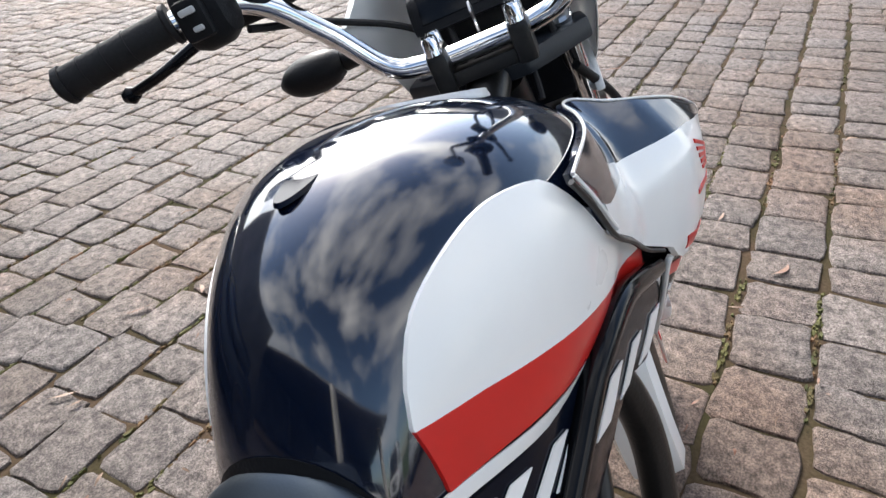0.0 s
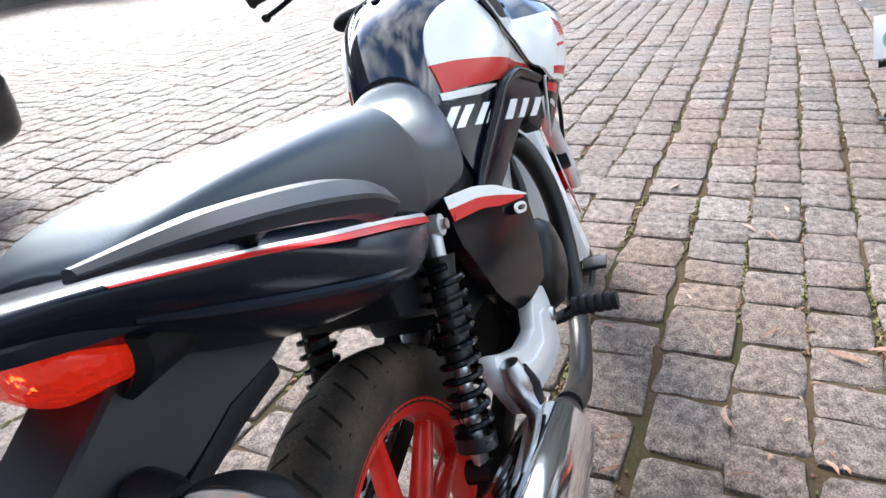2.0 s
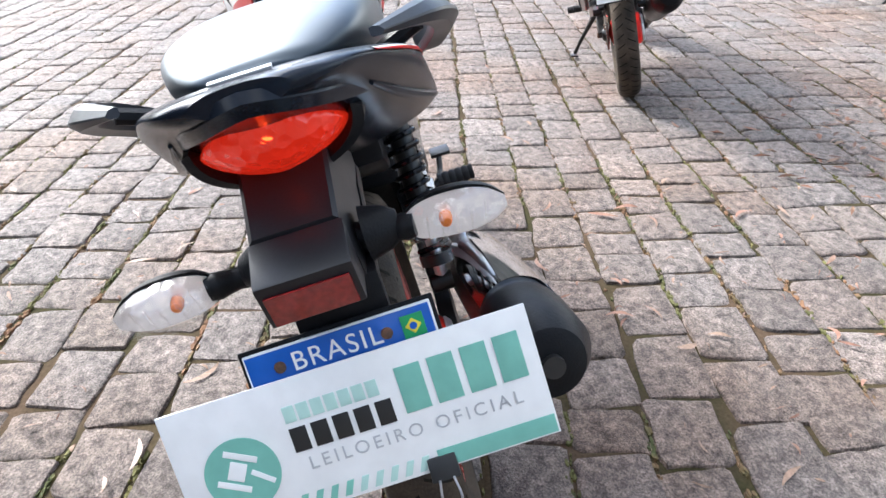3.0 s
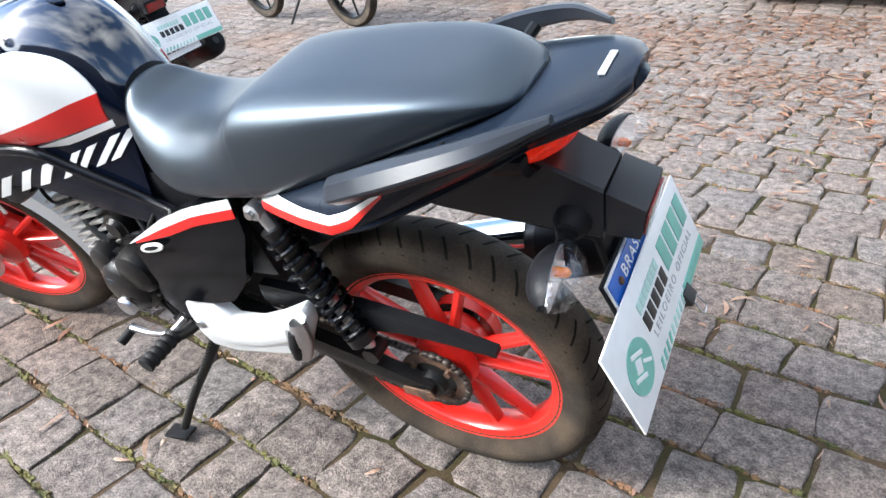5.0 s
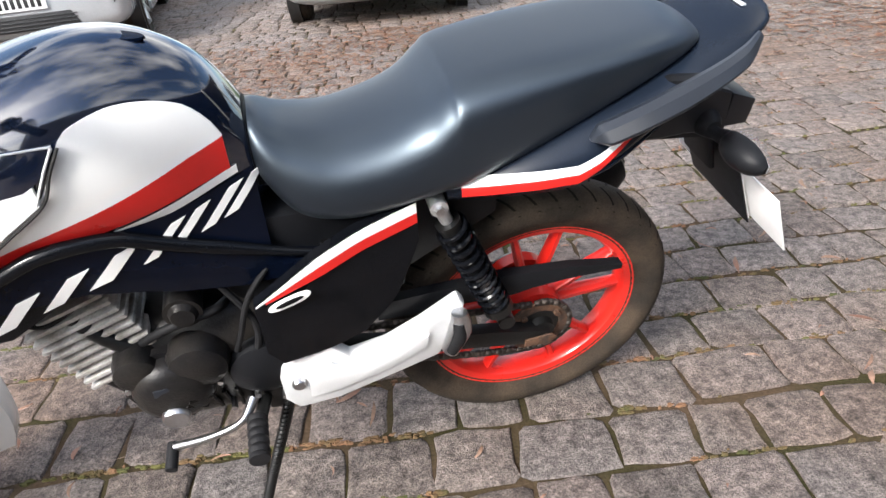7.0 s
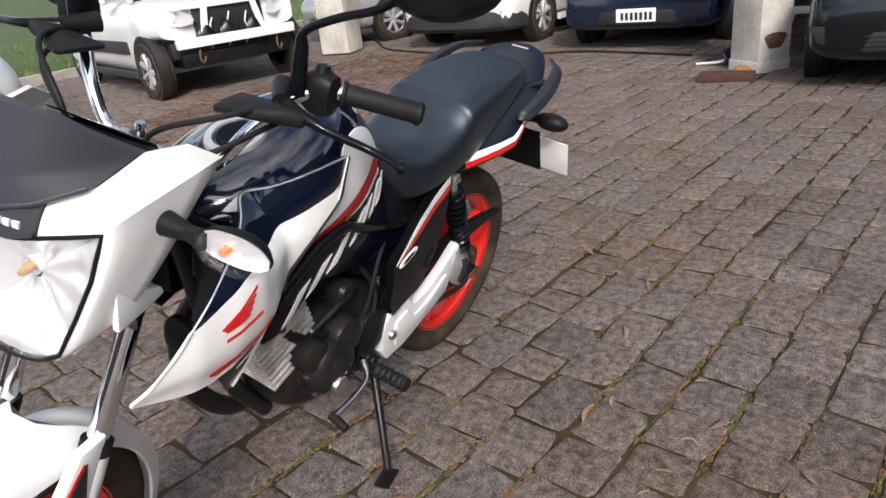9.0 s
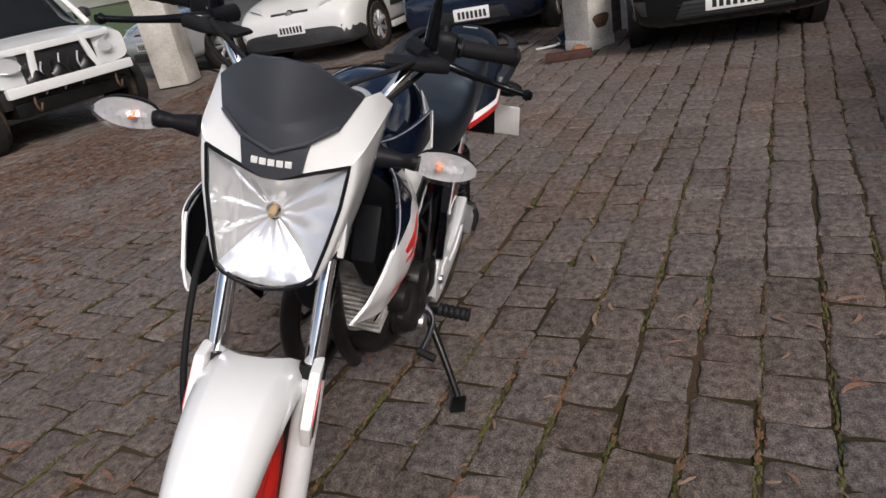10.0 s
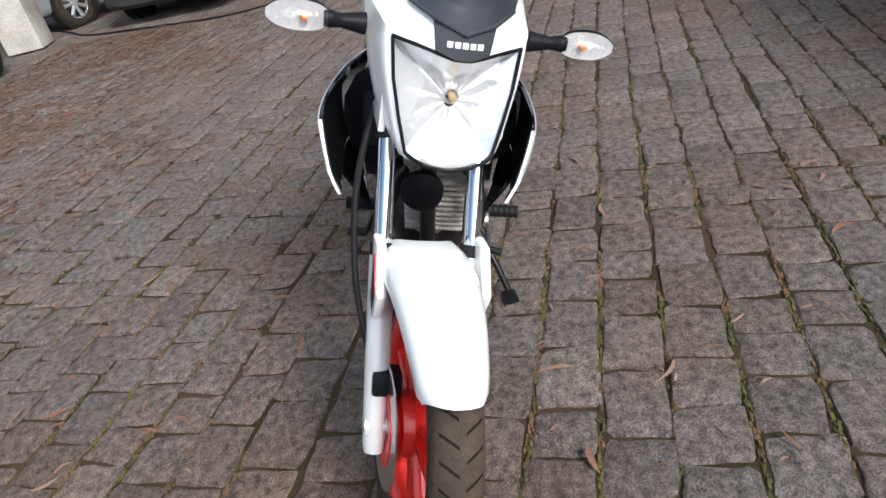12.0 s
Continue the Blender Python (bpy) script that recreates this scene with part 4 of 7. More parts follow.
    part("heat_shield", tube([m0.lerp(m1, 0.20) + Vector((0, -0.004, 0.006)), m0.lerp(m1, 0.5) + Vector((0, -0.005, 0.007)), m0.lerp(m1, 0.78) + Vector((0, -0.004, 0.006))], [0.054, 0.058, 0.058], 28, 1), CHROME, bike, "chrome silencer heat shield")
    part("silencer_end", tube([m0.lerp(m1, 0.82), m0.lerp(m1, 0.86), m0.lerp(m1, 1.0), m0.lerp(m1, 1.05), m0.lerp(m1, 1.06)], [0.062, 0.064, 0.060, 0.044, 0.030], 28, 1), PLASTIC, bike, "black silencer end cap")
    part("tail_pipe", tube([m0.lerp(m1, 1.0), m0.lerp(m1, 1.075)], 0.014, 16), INK, bike)

    # engine
    case = [(0.46, 0.06, 0.47, 0.30, 0.38, 3), (0.52, 0.092, 0.52, 0.275, 0.39, 3), (0.62, 0.105, 0.54, 0.262, 0.40, 3.2), (0.72, 0.100, 0.52, 0.262, 0.39, 3.2), (0.79, 0.080, 0.47, 0.29, 0.38, 2.8), (0.82, 0.050, 0.43, 0.33, 0.38, 2.4)]
    part("crankcase", hull(case, 5, 36), ENGINE, bike, "black engine crankcase")
    part("generator_cover", lathe([(0.0, 0.148), (0.018, 0.148), (0.044, 0.143), (0.060, 0.134), (0.068, 0.118), (0.070, 0.08)], (0.715, 0, 0.405), "Y", 40), ENGINE, bike, "black round generator cover")
    part("cover_lobe", lathe([(0.0, 0.138), (0.030, 0.137), (0.046, 0.128), (0.052, 0.112), (0.052, 0.08)], (0.665, 0, 0.452), "Y", 36), ENGINE, bike)
    part("cover_lobe", lathe([(0.0, 0.128), (0.026, 0.127), (0.036, 0.120), (0.040, 0.10), (0.040, 0.07)], (0.760, 0, 0.455), "Y", 32), ENGINE, bike)
    part("cover_cap", lathe([(0.0, 0.156), (0.020, 0.156), (0.023, 0.152), (0.023, 0.140)], (0.722, 0, 0.368), "Y", 28), STEEL, bike, "silver inspection cap")
    part("cover_window", slab([(0.722, 0.418), (0.742, 0.422), (0.740, 0.440), (0.716, 0.442), (0.710, 0.430)], 0.120, 0.146, 0.003), GREY_PLASTIC, bike)
    for k in range(5):
        a = radians(200 + 28 * k)
        part("cover_rib", tube([(0.715 + 0.022 * math.cos(a), 0.146, 0.405 + 0.022 * math.sin(a)), (0.715 + 0.062 * math.cos(a), 0.130, 0.405 + 0.062 * math.sin(a))], 0.0045, 6), ENGINE, bike)
    part("case_flange", lathe([(0.068, 0.092), (0.080, 0.092), (0.080, 0.106), (0.068, 0.106), (0.068, 0.092)], (0.715, 0, 0.405), "Y", 40), ENGINE, bike)
    part("starter_motor", tube([(0.66, 0.02, 0.56), (0.66, 0.105, 0.56)], 0.030, 18), ENGINE, bike)
    part("starter_cap", tube([(0.66, 0.10, 0.56), (0.66, 0.115, 0.56)], [0.026, 0.018], 18), ENGINE, bike)
    part("carburettor", slab([(0.60, 0.60), (0.68, 0.59), (0.70, 0.65), (0.61, 0.66)], -0.05, 0.075, 0.01), DARK_STEEL, bike)
    for k in range(4):
        part("case_bolt", tube([(0.50 + 0.045 * k, 0.085, 0.345 - 0.02 * (k % 2)), (0.50 + 0.045 * k, 0.125, 0.345 - 0.02 * (k % 2))], 0.006, 6), STEEL, bike)
    part("engine_hose", tube([(0.60, 0.09, 0.60), (0.56, 0.11, 0.52), (0.57, 0.115, 0.45), (0.60, 0.10, 0.40)], 0.006, 8), SOFT_RUBBER, bike)
    part("sprocket_cover", lathe([(0.0, 0.132), (0.035, 0.130), (0.058, 0.120), (0.064, 0.10), (0.064, 0.06)], (0.565, 0, 0.405), "Y", 32), PLASTIC, bike)
    for k in range(5):
        part("case_rib", tube([(0.585 + 0.018 * k, 0.104, 0.300 + 0.004 * k), (0.580 + 0.022 * k, 0.109, 0.360)], 0.004, 6), ENGINE, bike)
    part("engine_breather", tube([(0.60, 0.06, 0.53), (0.62, 0.095, 0.545), (0.69, 0.105, 0.535), (0.74, 0.09, 0.50)], 0.0075, 10), SOFT_RUBBER, bike)
    part("wire_loom", tube([(0.52, 0.10, 0.62), (0.56, 0.112, 0.57), (0.585, 0.115, 0.50), (0.60, 0.112, 0.46)], 0.005, 8), SOFT_RUBBER, bike)
    part("clutch_cover", lathe([(0.0, -0.150), (0.045, -0.150), (0.078, -0.138), (0.090, -0.120), (0.092, -0.08)], (0.66, 0, 0.40), "Y", 40), ENGINE, bike)
    for k in range(6):
        a = radians(60 * k + 10)
        part("cover_bolt", tube([(0.715 + 0.072 * math.cos(a), 0.10, 0.405 + 0.072 * math.sin(a)), (0.715 + 0.072 * math.cos(a), 0.118, 0.405 + 0.072 * math.sin(a))], 0.0055, 6), STEEL, bike)
    lean = pose(0.775, 0, 0.430, 0, 20, 0)
    for k in range(10):
        fin = part("cooling_fin", slab([(-0.072, -0.058), (0.078, -0.058), (0.078, 0.084), (-0.072, 0.084)], 0.018 * k, 0.018 * k + 0.008, 0.003, "Z"), DUSTY_ALU, bike, "dusty aluminium cooling fin")
        fin.matrix_basis = lean
    barrel = part("cylinder", lathe([(0.066, -0.03), (0.066, 0.17)], (0, 0, 0), "Z", 28), DUSTY_ALU, bike)
    barrel.matrix_basis = lean
    head = part("cylinder_head", slab([(-0.060, -0.060), (0.066, -0.060), (0.070, 0.074), (-0.064, 0.074)], 0.178, 0.240, 0.012, "Z"), DUSTY_ALU, bike, "aluminium cylinder head")
    head.matrix_basis = lean
    part("spark_cable", tube([(0.87, 0.065, 0.64), (0.90, 0.075, 0.60), (0.86, 0.085, 0.57), (0.79, 0.07, 0.60)], 0.004, 8), SOFT_RUBBER, bike)
    part("down_tube", tube([(0.98, 0.0, 0.84), (0.93, 0, 0.60), (0.88, 0, 0.40), (0.80, 0, 0.27)], 0.019, 12), DARK_STEEL, bike, "black frame down tube")
    both(lambda: tube([(0.86, 0.045, 0.60), (0.80, 0.075, 0.52), (0.745, 0.082, 0.47)], 0.013, 10), "engine_hanger", DARK_STEEL, bike)
    part("back_bone", tube([(1.0, 0, 0.90), (0.80, 0, 0.80), (0.50, 0, 0.68), (0.30, 0, 0.66)], 0.025, 12), DARK_STEEL, bike)
    both(lambda: tube([(0.42, 0.09, 0.64), (0.45, 0.095, 0.50), (0.49, 0.085, 0.36)], 0.014, 10), "frame_tube", DARK_STEEL, bike)
    part("air_box", slab([(0.30, 0.50), (0.46, 0.48), (0.60, 0.56), (0.58, 0.70), (0.34, 0.70)], -0.085, 0.085, 0.015), PLASTIC, bike)
    part("battery_box", slab([(0.14, 0.62), (0.32, 0.52), (0.34, 0.70), (0.14, 0.74)], -0.075, 0.075, 0.012), PLASTIC, bike)

    # foot rests, stand, levers
    cast = [(0.545, 0.388), (0.537, 0.420), (0.508, 0.438), (0.452, 0.448), (0.418, 0.408), (0.354, 0.420), (0.292, 0.452), (0.224, 0.496), (0.214, 0.484), (0.218, 0.452), (0.262, 0.362), (0.355, 0.332), (0.455, 0.302), (0.525, 0.298), (0.545, 0.330)]
    both(lambda: slab(cast, 0.108, 0.136, 0.007), "footrest_bracket", PALE_ALU, bike, "pale silver cast footrest bracket")
    both(lambda: slab([(0.500, 0.400), (0.455, 0.412), (0.42, 0.378), (0.36, 0.390), (0.28, 0.430), (0.284, 0.398), (0.36, 0.358), (0.45, 0.332), (0.50, 0.328)], 0.134, 0.142, 0.004), "bracket_rib", PALE_ALU, bike)
    both(lambda: lathe([(0.0, 0.146), (0.010, 0.146), (0.013, 0.142), (0.013, 0.134)], (0.515, 0, 0.372), "Y", 16), "bracket_bolt", STEEL, bike)
    both(lambda: tube([(0.228, 0.148, 0.478), (0.228, 0.152, 0.442), (0.246, 0.150, 0.388)], [0.014, 0.021, 0.016], 14, 4), "passenger_peg", STEEL, bike, "folded passenger foot peg")
    both(lambda: tube([(0.232, 0.160, 0.464), (0.233, 0.166, 0.436), (0.246, 0.162, 0.398)], [0.010, 0.013, 0.010], 12, 3), "peg_pad", SOFT_RUBBER, bike)
    both(lambda: tube([(0.578, 0.09, 0.315), (0.590, 0.14, 0.318), (0.598, 0.165, 0.328)], 0.012, 10), "peg_bar", DARK_STEEL, bike)
    both(lambda: tube([(0.597 + 0.00003 * k, 0.160 + 0.0052 * k, 0.330) for k in range(17)], [0.0185, 0.0185, 0.0160] * 5 + [0.0185, 0.0175], 14, 1, False), "foot_peg", SOFT_RUBBER, bike, "ribbed black rubber foot peg")
    part("gear_lever", tube([(0.60, 0.118, 0.335), (0.625, 0.15, 0.318), (0.68, 0.158, 0.305), (0.745, 0.158, 0.300)], [0.010, 0.007, 0.007, 0.008], 10), STEEL, bike, "bare steel gear lever")
    part("gear_pedal_rubber", tube([(0.747, 0.148, 0.298), (0.752, 0.195, 0.288)], 0.0105, 12), SOFT_RUBBER, bike)
    part("brake_pedal", tube([(0.56, -0.12, 0.33), (0.63, -0.16, 0.315), (0.71, -0.175, 0.30), (0.745, -0.185, 0.325)], 0.0075, 10), DARK_STEEL, bike, "black brake pedal")
    part("brake_pedal_pad", slab([(0.735, 0.325), (0.775, 0.330), (0.775, 0.338), (0.735, 0.334)], -0.215, -0.165, 0.003), DARK_STEEL, bike)
    stand = new("side_stand")
    stand.parent = bike
    tagged(stand, "black steel side stand, folded out")
    part("stand_leg", tube([(0.535, 0.095, 0.305), (0.565, 0.135, 0.245), (0.610, 0.195, 0.160), (0.640, 0.238, 0.088)], [0.012, 0.011, 0.010, 0.010], 10), DARK_STEEL, stand)
    foot = part("stand_foot", box(-0.030, 0.030, -0.020, 0.020, -0.004, 0.004, 0.003), DARK_STEEL, stand)
    foot.matrix_basis = pose(0.655, 0.246, 0.073, 14, 0, 10)
    part("stand_spring", coil(0.545, 0.112, 0.30, 0.598, 0.185, 0.185, 0.005, 0.0014, 18), DARK_STEEL, stand)
    both(lambda: box(0.50, 0.58, 0.075, 0.108, 0.275, 0.345, 0.008), "stand_bracket", DARK_STEEL, bike)

    build_front(bike)
    return bike


def build_front(bike):
    """All that turns with the handlebar."""
    def fork_at(z, y):
        # the legs run beside the steering axis
        return Vector((1.385 + (0.300 - z) * math.tan(RAKE), y, z))
    for s in (1, -1):
        leg = new("fork_leg")
        leg.parent = bike
        leg.matrix_basis = STEER
        tagged(leg, "chrome fork tube in a silver slider")
        y = 0.083 * s
        part("fork_tube", tube([fork_at(0.50, y), fork_at(0.925, y)], 0.0165, 20), CHROME, leg)
        part("slider", tube([fork_at(0.255, y), fork_at(0.27, y), fork_at(0.40, y), fork_at(0.575, y), fork_at(0.590, y)], [0.019, 0.022, 0.0235, 0.0235, 0.0215], 20, 1), PALE_ALU, leg, "silver fork slider")
        part("dust_seal", tube([fork_at(0.585, y), fork_at(0.605, y)], 0.0235, 20), SOFT_RUBBER, leg)
        part("axle_clamp", tube([Vector((1.385, 0.062 * s, 0.300)), Vector((1.385, 0.104 * s, 0.300))], 0.019, 14), PALE_ALU, leg)
        part("fork_cap", tube([fork_at(0.920, y), fork_at(0.936, y)], 0.013, 8), STEEL, leg)
    c = fork_at(0.80, 0)
    steered(part("lower_yoke", slab([(c.x - 0.055, -0.05), (c.x + 0.03, -0.11), (c.x + 0.03, 0.11), (c.x - 0.055, 0.05)], 0.775, 0.810, 0.008, "Z"), DARK_STEEL, bike))
    c = fork_at(0.90, 0)
    steered(part("upper_yoke", slab([(c.x - 0.085, -0.04), (c.x - 0.02, -0.115), (c.x + 0.03, -0.11), (c.x + 0.03, 0.11), (c.x - 0.02, 0.115), (c.x - 0.085, 0.04)], 0.888, 0.914, 0.006, "Z"), GREY_PLASTIC, bike, "black upper fork yoke"))
    part("steering_head", tube([(1.030, 0, 0.89), (1.085, 0, 0.77)], 0.030, 16), DARK_STEEL, bike)

    # handlebar
    bar = [(0.835, 0.355, 1.080), (0.87, 0.250, 1.088), (0.915, 0.185, 1.078), (0.955, 0.140, 1.022), (0.975, 0.100, 0.962), (0.980, 0.060, 0.947), (0.980, 0.0, 0.945)]
    bar = bar + [(x, -y, z) for x, y, z in bar[-2::-1]]
    steered(part("handlebar", tube(bar, 0.0112, 16, 8), CHROME, bike, "chrome handlebar"))
    for s in (1, -1):
        y = 0.045 * s
        steered(part("bar_clamp", slab([(0.957, 0.912), (1.003, 0.912), (1.003, 0.953), (0.992, 0.962), (0.968, 0.962), (0.957, 0.953)], y - 0.011, y + 0.011, 0.005), DARK_STEEL, bike, "dark steel handlebar clamp"))
        for x in (0.963, 0.997):
            steered(part("clamp_bolt", lathe([(0.0, 0.975), (0.0075, 0.975), (0.0090, 0.971), (0.0090, 0.955)], (x, y, 0), "Z", 14), CHROME, bike))
    steered(part("clamp_bridge", box(0.965, 0.995, -0.045, 0.045, 0.914, 0.930, 0.003), DARK_STEEL, bike))

    def grip():
        a, b = Vector((0.873, 0.240, 1.088)), Vector((0.836, 0.352, 1.080))
        rings = [tube([a, a.lerp(b, 0.04), a.lerp(b, 0.06), a.lerp(b, 0.97), b], [0.019, 0.019, 0.0158, 0.0162, 0.0150], 16, 1)]
        rings.append(tube([a.lerp(b, 0.955), b + (b - a) * 0.01, b + (b - a) * 0.05], [0.0182, 0.0182, 0.012], 16, 1))
        for f in (0.38, 0.58, 0.78):
            rings.append(tube([a.lerp(b, f), a.lerp(b, f + 0.015)], 0.0170, 16))
        return join(*rings)
    both(grip, "grip", SOFT_RUBBER, bike, "black rubber handlebar grip", True)
    def switch_block():
        rings = []
        for y, w, h in ((0.186, 0.012, 0.016), (0.190, 0.020, 0.026), (0.202, 0.024, 0.033), (0.222, 0.024, 0.034), (0.234, 0.021, 0.029), (0.239, 0.014, 0.018)):
            rings.append([(0.888 + w * math.copysign(abs(math.cos(a)) ** 0.7, math.cos(a)), y, 1.085 + h * math.copysign(abs(math.sin(a)) ** 0.7, math.sin(a))) for a in np.linspace(0, 2 * math.pi, 28, endpoint=False)])
        return join(skin(rings), box(0.856, 0.872, 0.200, 0.230, 1.064, 1.102, 0.006), tube([(0.888, 0.212, 1.112), (0.886, 0.212, 1.126)], [0.013, 0.010], 14))
    both(switch_block, "switch_block", PLASTIC, bike, "black handlebar switch block", True)
    both(lambda: join(box(0.852, 0.858, 0.206, 0.222, 1.088, 1.094, 0.002), box(0.852, 0.858, 0.206, 0.216, 1.072, 1.077, 0.002)), "switch_button", GREY_INK, bike, "", True)
    both(lambda: tube([(0.935, 0.168, 1.082), (0.955, 0.205, 1.078), (0.962, 0.255, 1.068), (0.945, 0.320, 1.052), (0.950, 0.368, 1.046)], [0.009, 0.010, 0.007, 0.006, 0.006], 10), "hand_lever", GLOSS_BLACK, bike, "black hand lever with ball end", True)
    both(lambda: lathe([(0.0, -0.0105), (0.007, -0.008), (0.0105, 0.0), (0.007, 0.008), (0.0, 0.0105)], (0.951, 0.374, 1.045), "Y", 14), "lever_ball", GLOSS_BLACK, bike, "", True)
    both(lambda: tube([(0.905, 0.160, 1.085), (0.955, 0.185, 1.083)], [0.016, 0.012], 12), "lever_perch", PLASTIC, bike, "", True)
    def boot():
        """A flat rubber boot, wide inboard and narrow where the lever leaves it."""
        rows = []
        for y, x, z, hx, hz in ((0.118, 0.984, 1.072, 0.036, 0.003), (0.124, 0.984, 1.072, 0.043, 0.006), (0.150, 0.978, 1.071, 0.036, 0.009), (0.190, 0.967, 1.070, 0.021, 0.012), (0.226, 0.960, 1.070, 0.012, 0.011), (0.230, 0.960, 1.070, 0.008, 0.007)):
            rows.append([(x + hx * c, y + 0.10 * hx * c, z + hz * d + 0.10 * hx * c) for c, d in ((1, -0.5), (1, 0.5), (0.8, 0.9), (0, 1.1), (-0.8, 0.9), (-1, 0.5), (-1, -0.5), (-0.8, -0.9), (0, -1), (0.8, -0.9))])
        return skin(rows)
    both(boot, "lever_boot", SOFT_RUBBER, bike, "flat black rubber lever boot", True)
    both(lambda: tube([(0.918, 0.190, 1.085), (0.920, 0.192, 1.150), (0.926, 0.198, 1.180), (0.935, 0.245, 1.212), (0.945, 0.300, 1.240), (0.950, 0.330, 1.262)], [0.0125, 0.0105, 0.0060, 0.0058, 0.0058, 0.0058], 10, 6), "mirror_stem", GLOSS_BLACK, bike, "black mirror stem", True)
    both(lambda: skin([[(x0, 0.385 + w * math.cos(a), 1.300 + h * math.sin(a) + 0.15 * w * math.cos(a)) for a in np.linspace(0, 2 * math.pi, 26, endpoint=False)] for x0, w, h in ((0.992, 0.02, 0.012), (0.985, 0.052, 0.034), (0.965, 0.072, 0.046), (0.950, 0.074, 0.048))]), "mirror_shell", PLASTIC, bike, "black mirror housing", True)
    both(lambda: skin([[(x0, 0.385 + w * math.cos(a), 1.300 + h * math.sin(a) + 0.15 * w * math.cos(a)) for a in np.linspace(0, 2 * math.pi, 26, endpoint=False)] for x0, w, h in ((0.9495, 0.070, 0.044), (0.948, 0.069, 0.043))]), "mirror_glass", CHROME, bike, "", True)
    for s, pts in ((1, [(0.945, 0.185, 1.078), (1.03, 0.15, 1.075), (1.07, 0.06, 1.03), (1.03, 0.03, 0.93), (0.95, 0.05, 0.80)]),
                   (1, [(0.915, 0.195, 1.055), (1.02, 0.14, 1.02), (1.06, 0.06, 0.96), (1.0, 0.04, 0.86)]),
                   (-1, [(0.945, -0.185, 1.078), (1.03, -0.15, 1.085), (1.08, -0.07, 1.03), (1.05, -0.075, 0.90)]),
                   (-1, [(0.915, -0.195, 1.055), (1.02, -0.16, 1.05), (1.07, -0.05, 0.98), (1.0, -0.04, 0.86)])):
        steered(part("control_cable", tube(pts, 0.0042, 8, 8), SOFT_RUBBER, bike, "black control cable"))
    steered(part("brake_hose", tube([(1.09, -0.085, 0.86), (1.16, -0.120, 0.78), (1.20, -0.135, 0.68), (1.26, -0.130, 0.55), (1.31, -0.105, 0.44), (1.34, -0.085, 0.39)], 0.006, 10, 8), SOFT_RUBBER, bike, "black brake hose along the fork"))

    # dash, behind the small screen
    steered(part("dash", slab([(1.035, 0.965), (1.055, 1.005), (1.12, 1.045), (1.15, 1.04), (1.14, 0.96)], -0.075, 0.075, 0.012), PLASTIC, bike, "black dash housing"))
    steered(part("dash_glass", slab([(1.040, 0.978), (1.057, 1.012), (1.118, 1.052), (1.116, 1.048), (1.059, 1.006), (1.043, 0.976)], -0.060, 0.060, 0.001), GLOSS_BLACK, bike))
    steered(part("ignition_lock", lathe([(0.0, 0.940), (0.012, 0.940), (0.016, 0.934), (0.017, 0.905)], (1.018, 0, 0), "Z", 20), PLASTIC, bike))
    steered(part("key", slab([(1.016, 0.936), (1.020, 0.936), (1.020, 0.966), (1.026, 0.976), (1.018, 0.986), (1.010, 0.976), (1.016, 0.966)], -0.0015, 0.0015, 0.0006), STEEL, bike, "ignition key"))

    # headlamp cowl
    half = [(0.105, 0.966), (0.060, 0.960), (0.014, 0.949)]
    rim = [(0.099, 0.905), (0.087, 0.850), (0.073, 0.797), (0.040, 0.779), (0.0, 0.771)]
    lens_out = [(-y, z) for y, z in half] + half[::-1] + rim + [(-y, z) for y, z in rim[-2::-1]]
    def nose(y, z):
        """How far forward the cowl's front stands at a place across and up."""
        bend = 3.4 + 5.0 * min(1, max(0, (z - 0.985) / 0.06))
        return 1.286 - 0.21 * (z - 0.79) - bend * y * y - (0.9 * (0.79 - z) if z < 0.79 else 0)
    def plate_on(outline, off, thick, mat, name, label=""):
        cy = sum(p[0] for p in outline) / len(outline)
        cz = sum(p[1] for p in outline) / len(outline)
        rings = []
        for f in (1.0, 0.8, 0.55, 0.3, 0.08):
            rings.append([(nose(cy + (y - cy) * f, cz + (z - cz) * f) + off, cy + (y - cy) * f, cz + (z - cz) * f) for y, z in outline])
        back = [(x - thick, y, z) for x, y, z in rings[0]]
        return steered(part(name, skin([back] + rings), mat, bike, label))
    def dense(pts, n=4):
        out = []
        for a, b in zip(pts, pts[1:] + pts[:1]):
            for k in range(n):
                out.append((a[0] + (b[0] - a[0]) * k / n, a[1] + (b[1] - a[1]) * k / n))
        return out
    plate_on(dense(lens_out), 0.004, 0.004, SMOOTH_CLEAR, "headlamp_lens", "clear faceted headlamp lens").visible_shadow = False
    steered(part("headlamp_trim", tube([(nose(y, z) + 0.003, y, z) for y, z in dense(lens_out, 3)] + [(nose(*lens_out[0]) + 0.003, *lens_out[0])], 0.0030, 8, 1, False), PLASTIC, bike, "black line round the headlamp"))
    bowl_rings = []
    for f, d in ((0.985, 0.005), (0.93, 0.010), (0.80, 0.022), (0.64, 0.034), (0.46, 0.042), (0.28, 0.048), (0.10, 0.050)):
        bowl_rings.append([(nose(y * f, 0.872 + (z - 0.872) * f) - d - 0.0012 * (k % 4 == 0), y * f, 0.872 + (z - 0.872) * f) for k, (y, z) in enumerate(dense(lens_out))])
    steered(part("headlamp_bowl", skin([[(x - 0.001, y, z) for x, y, z in bowl_rings[-1]]] + bowl_rings[::-1], False), MIRROR, bike, "silver headlamp reflector", 30))
    steered(part("headlamp_bulb", tube([(1.210, 0, 0.884), (1.236, 0, 0.882), (1.244, 0, 0.881)], [0.0065, 0.0065, 0.004], 14, 1), TAN_GLASS, bike, "tan tinted headlamp bulb"))
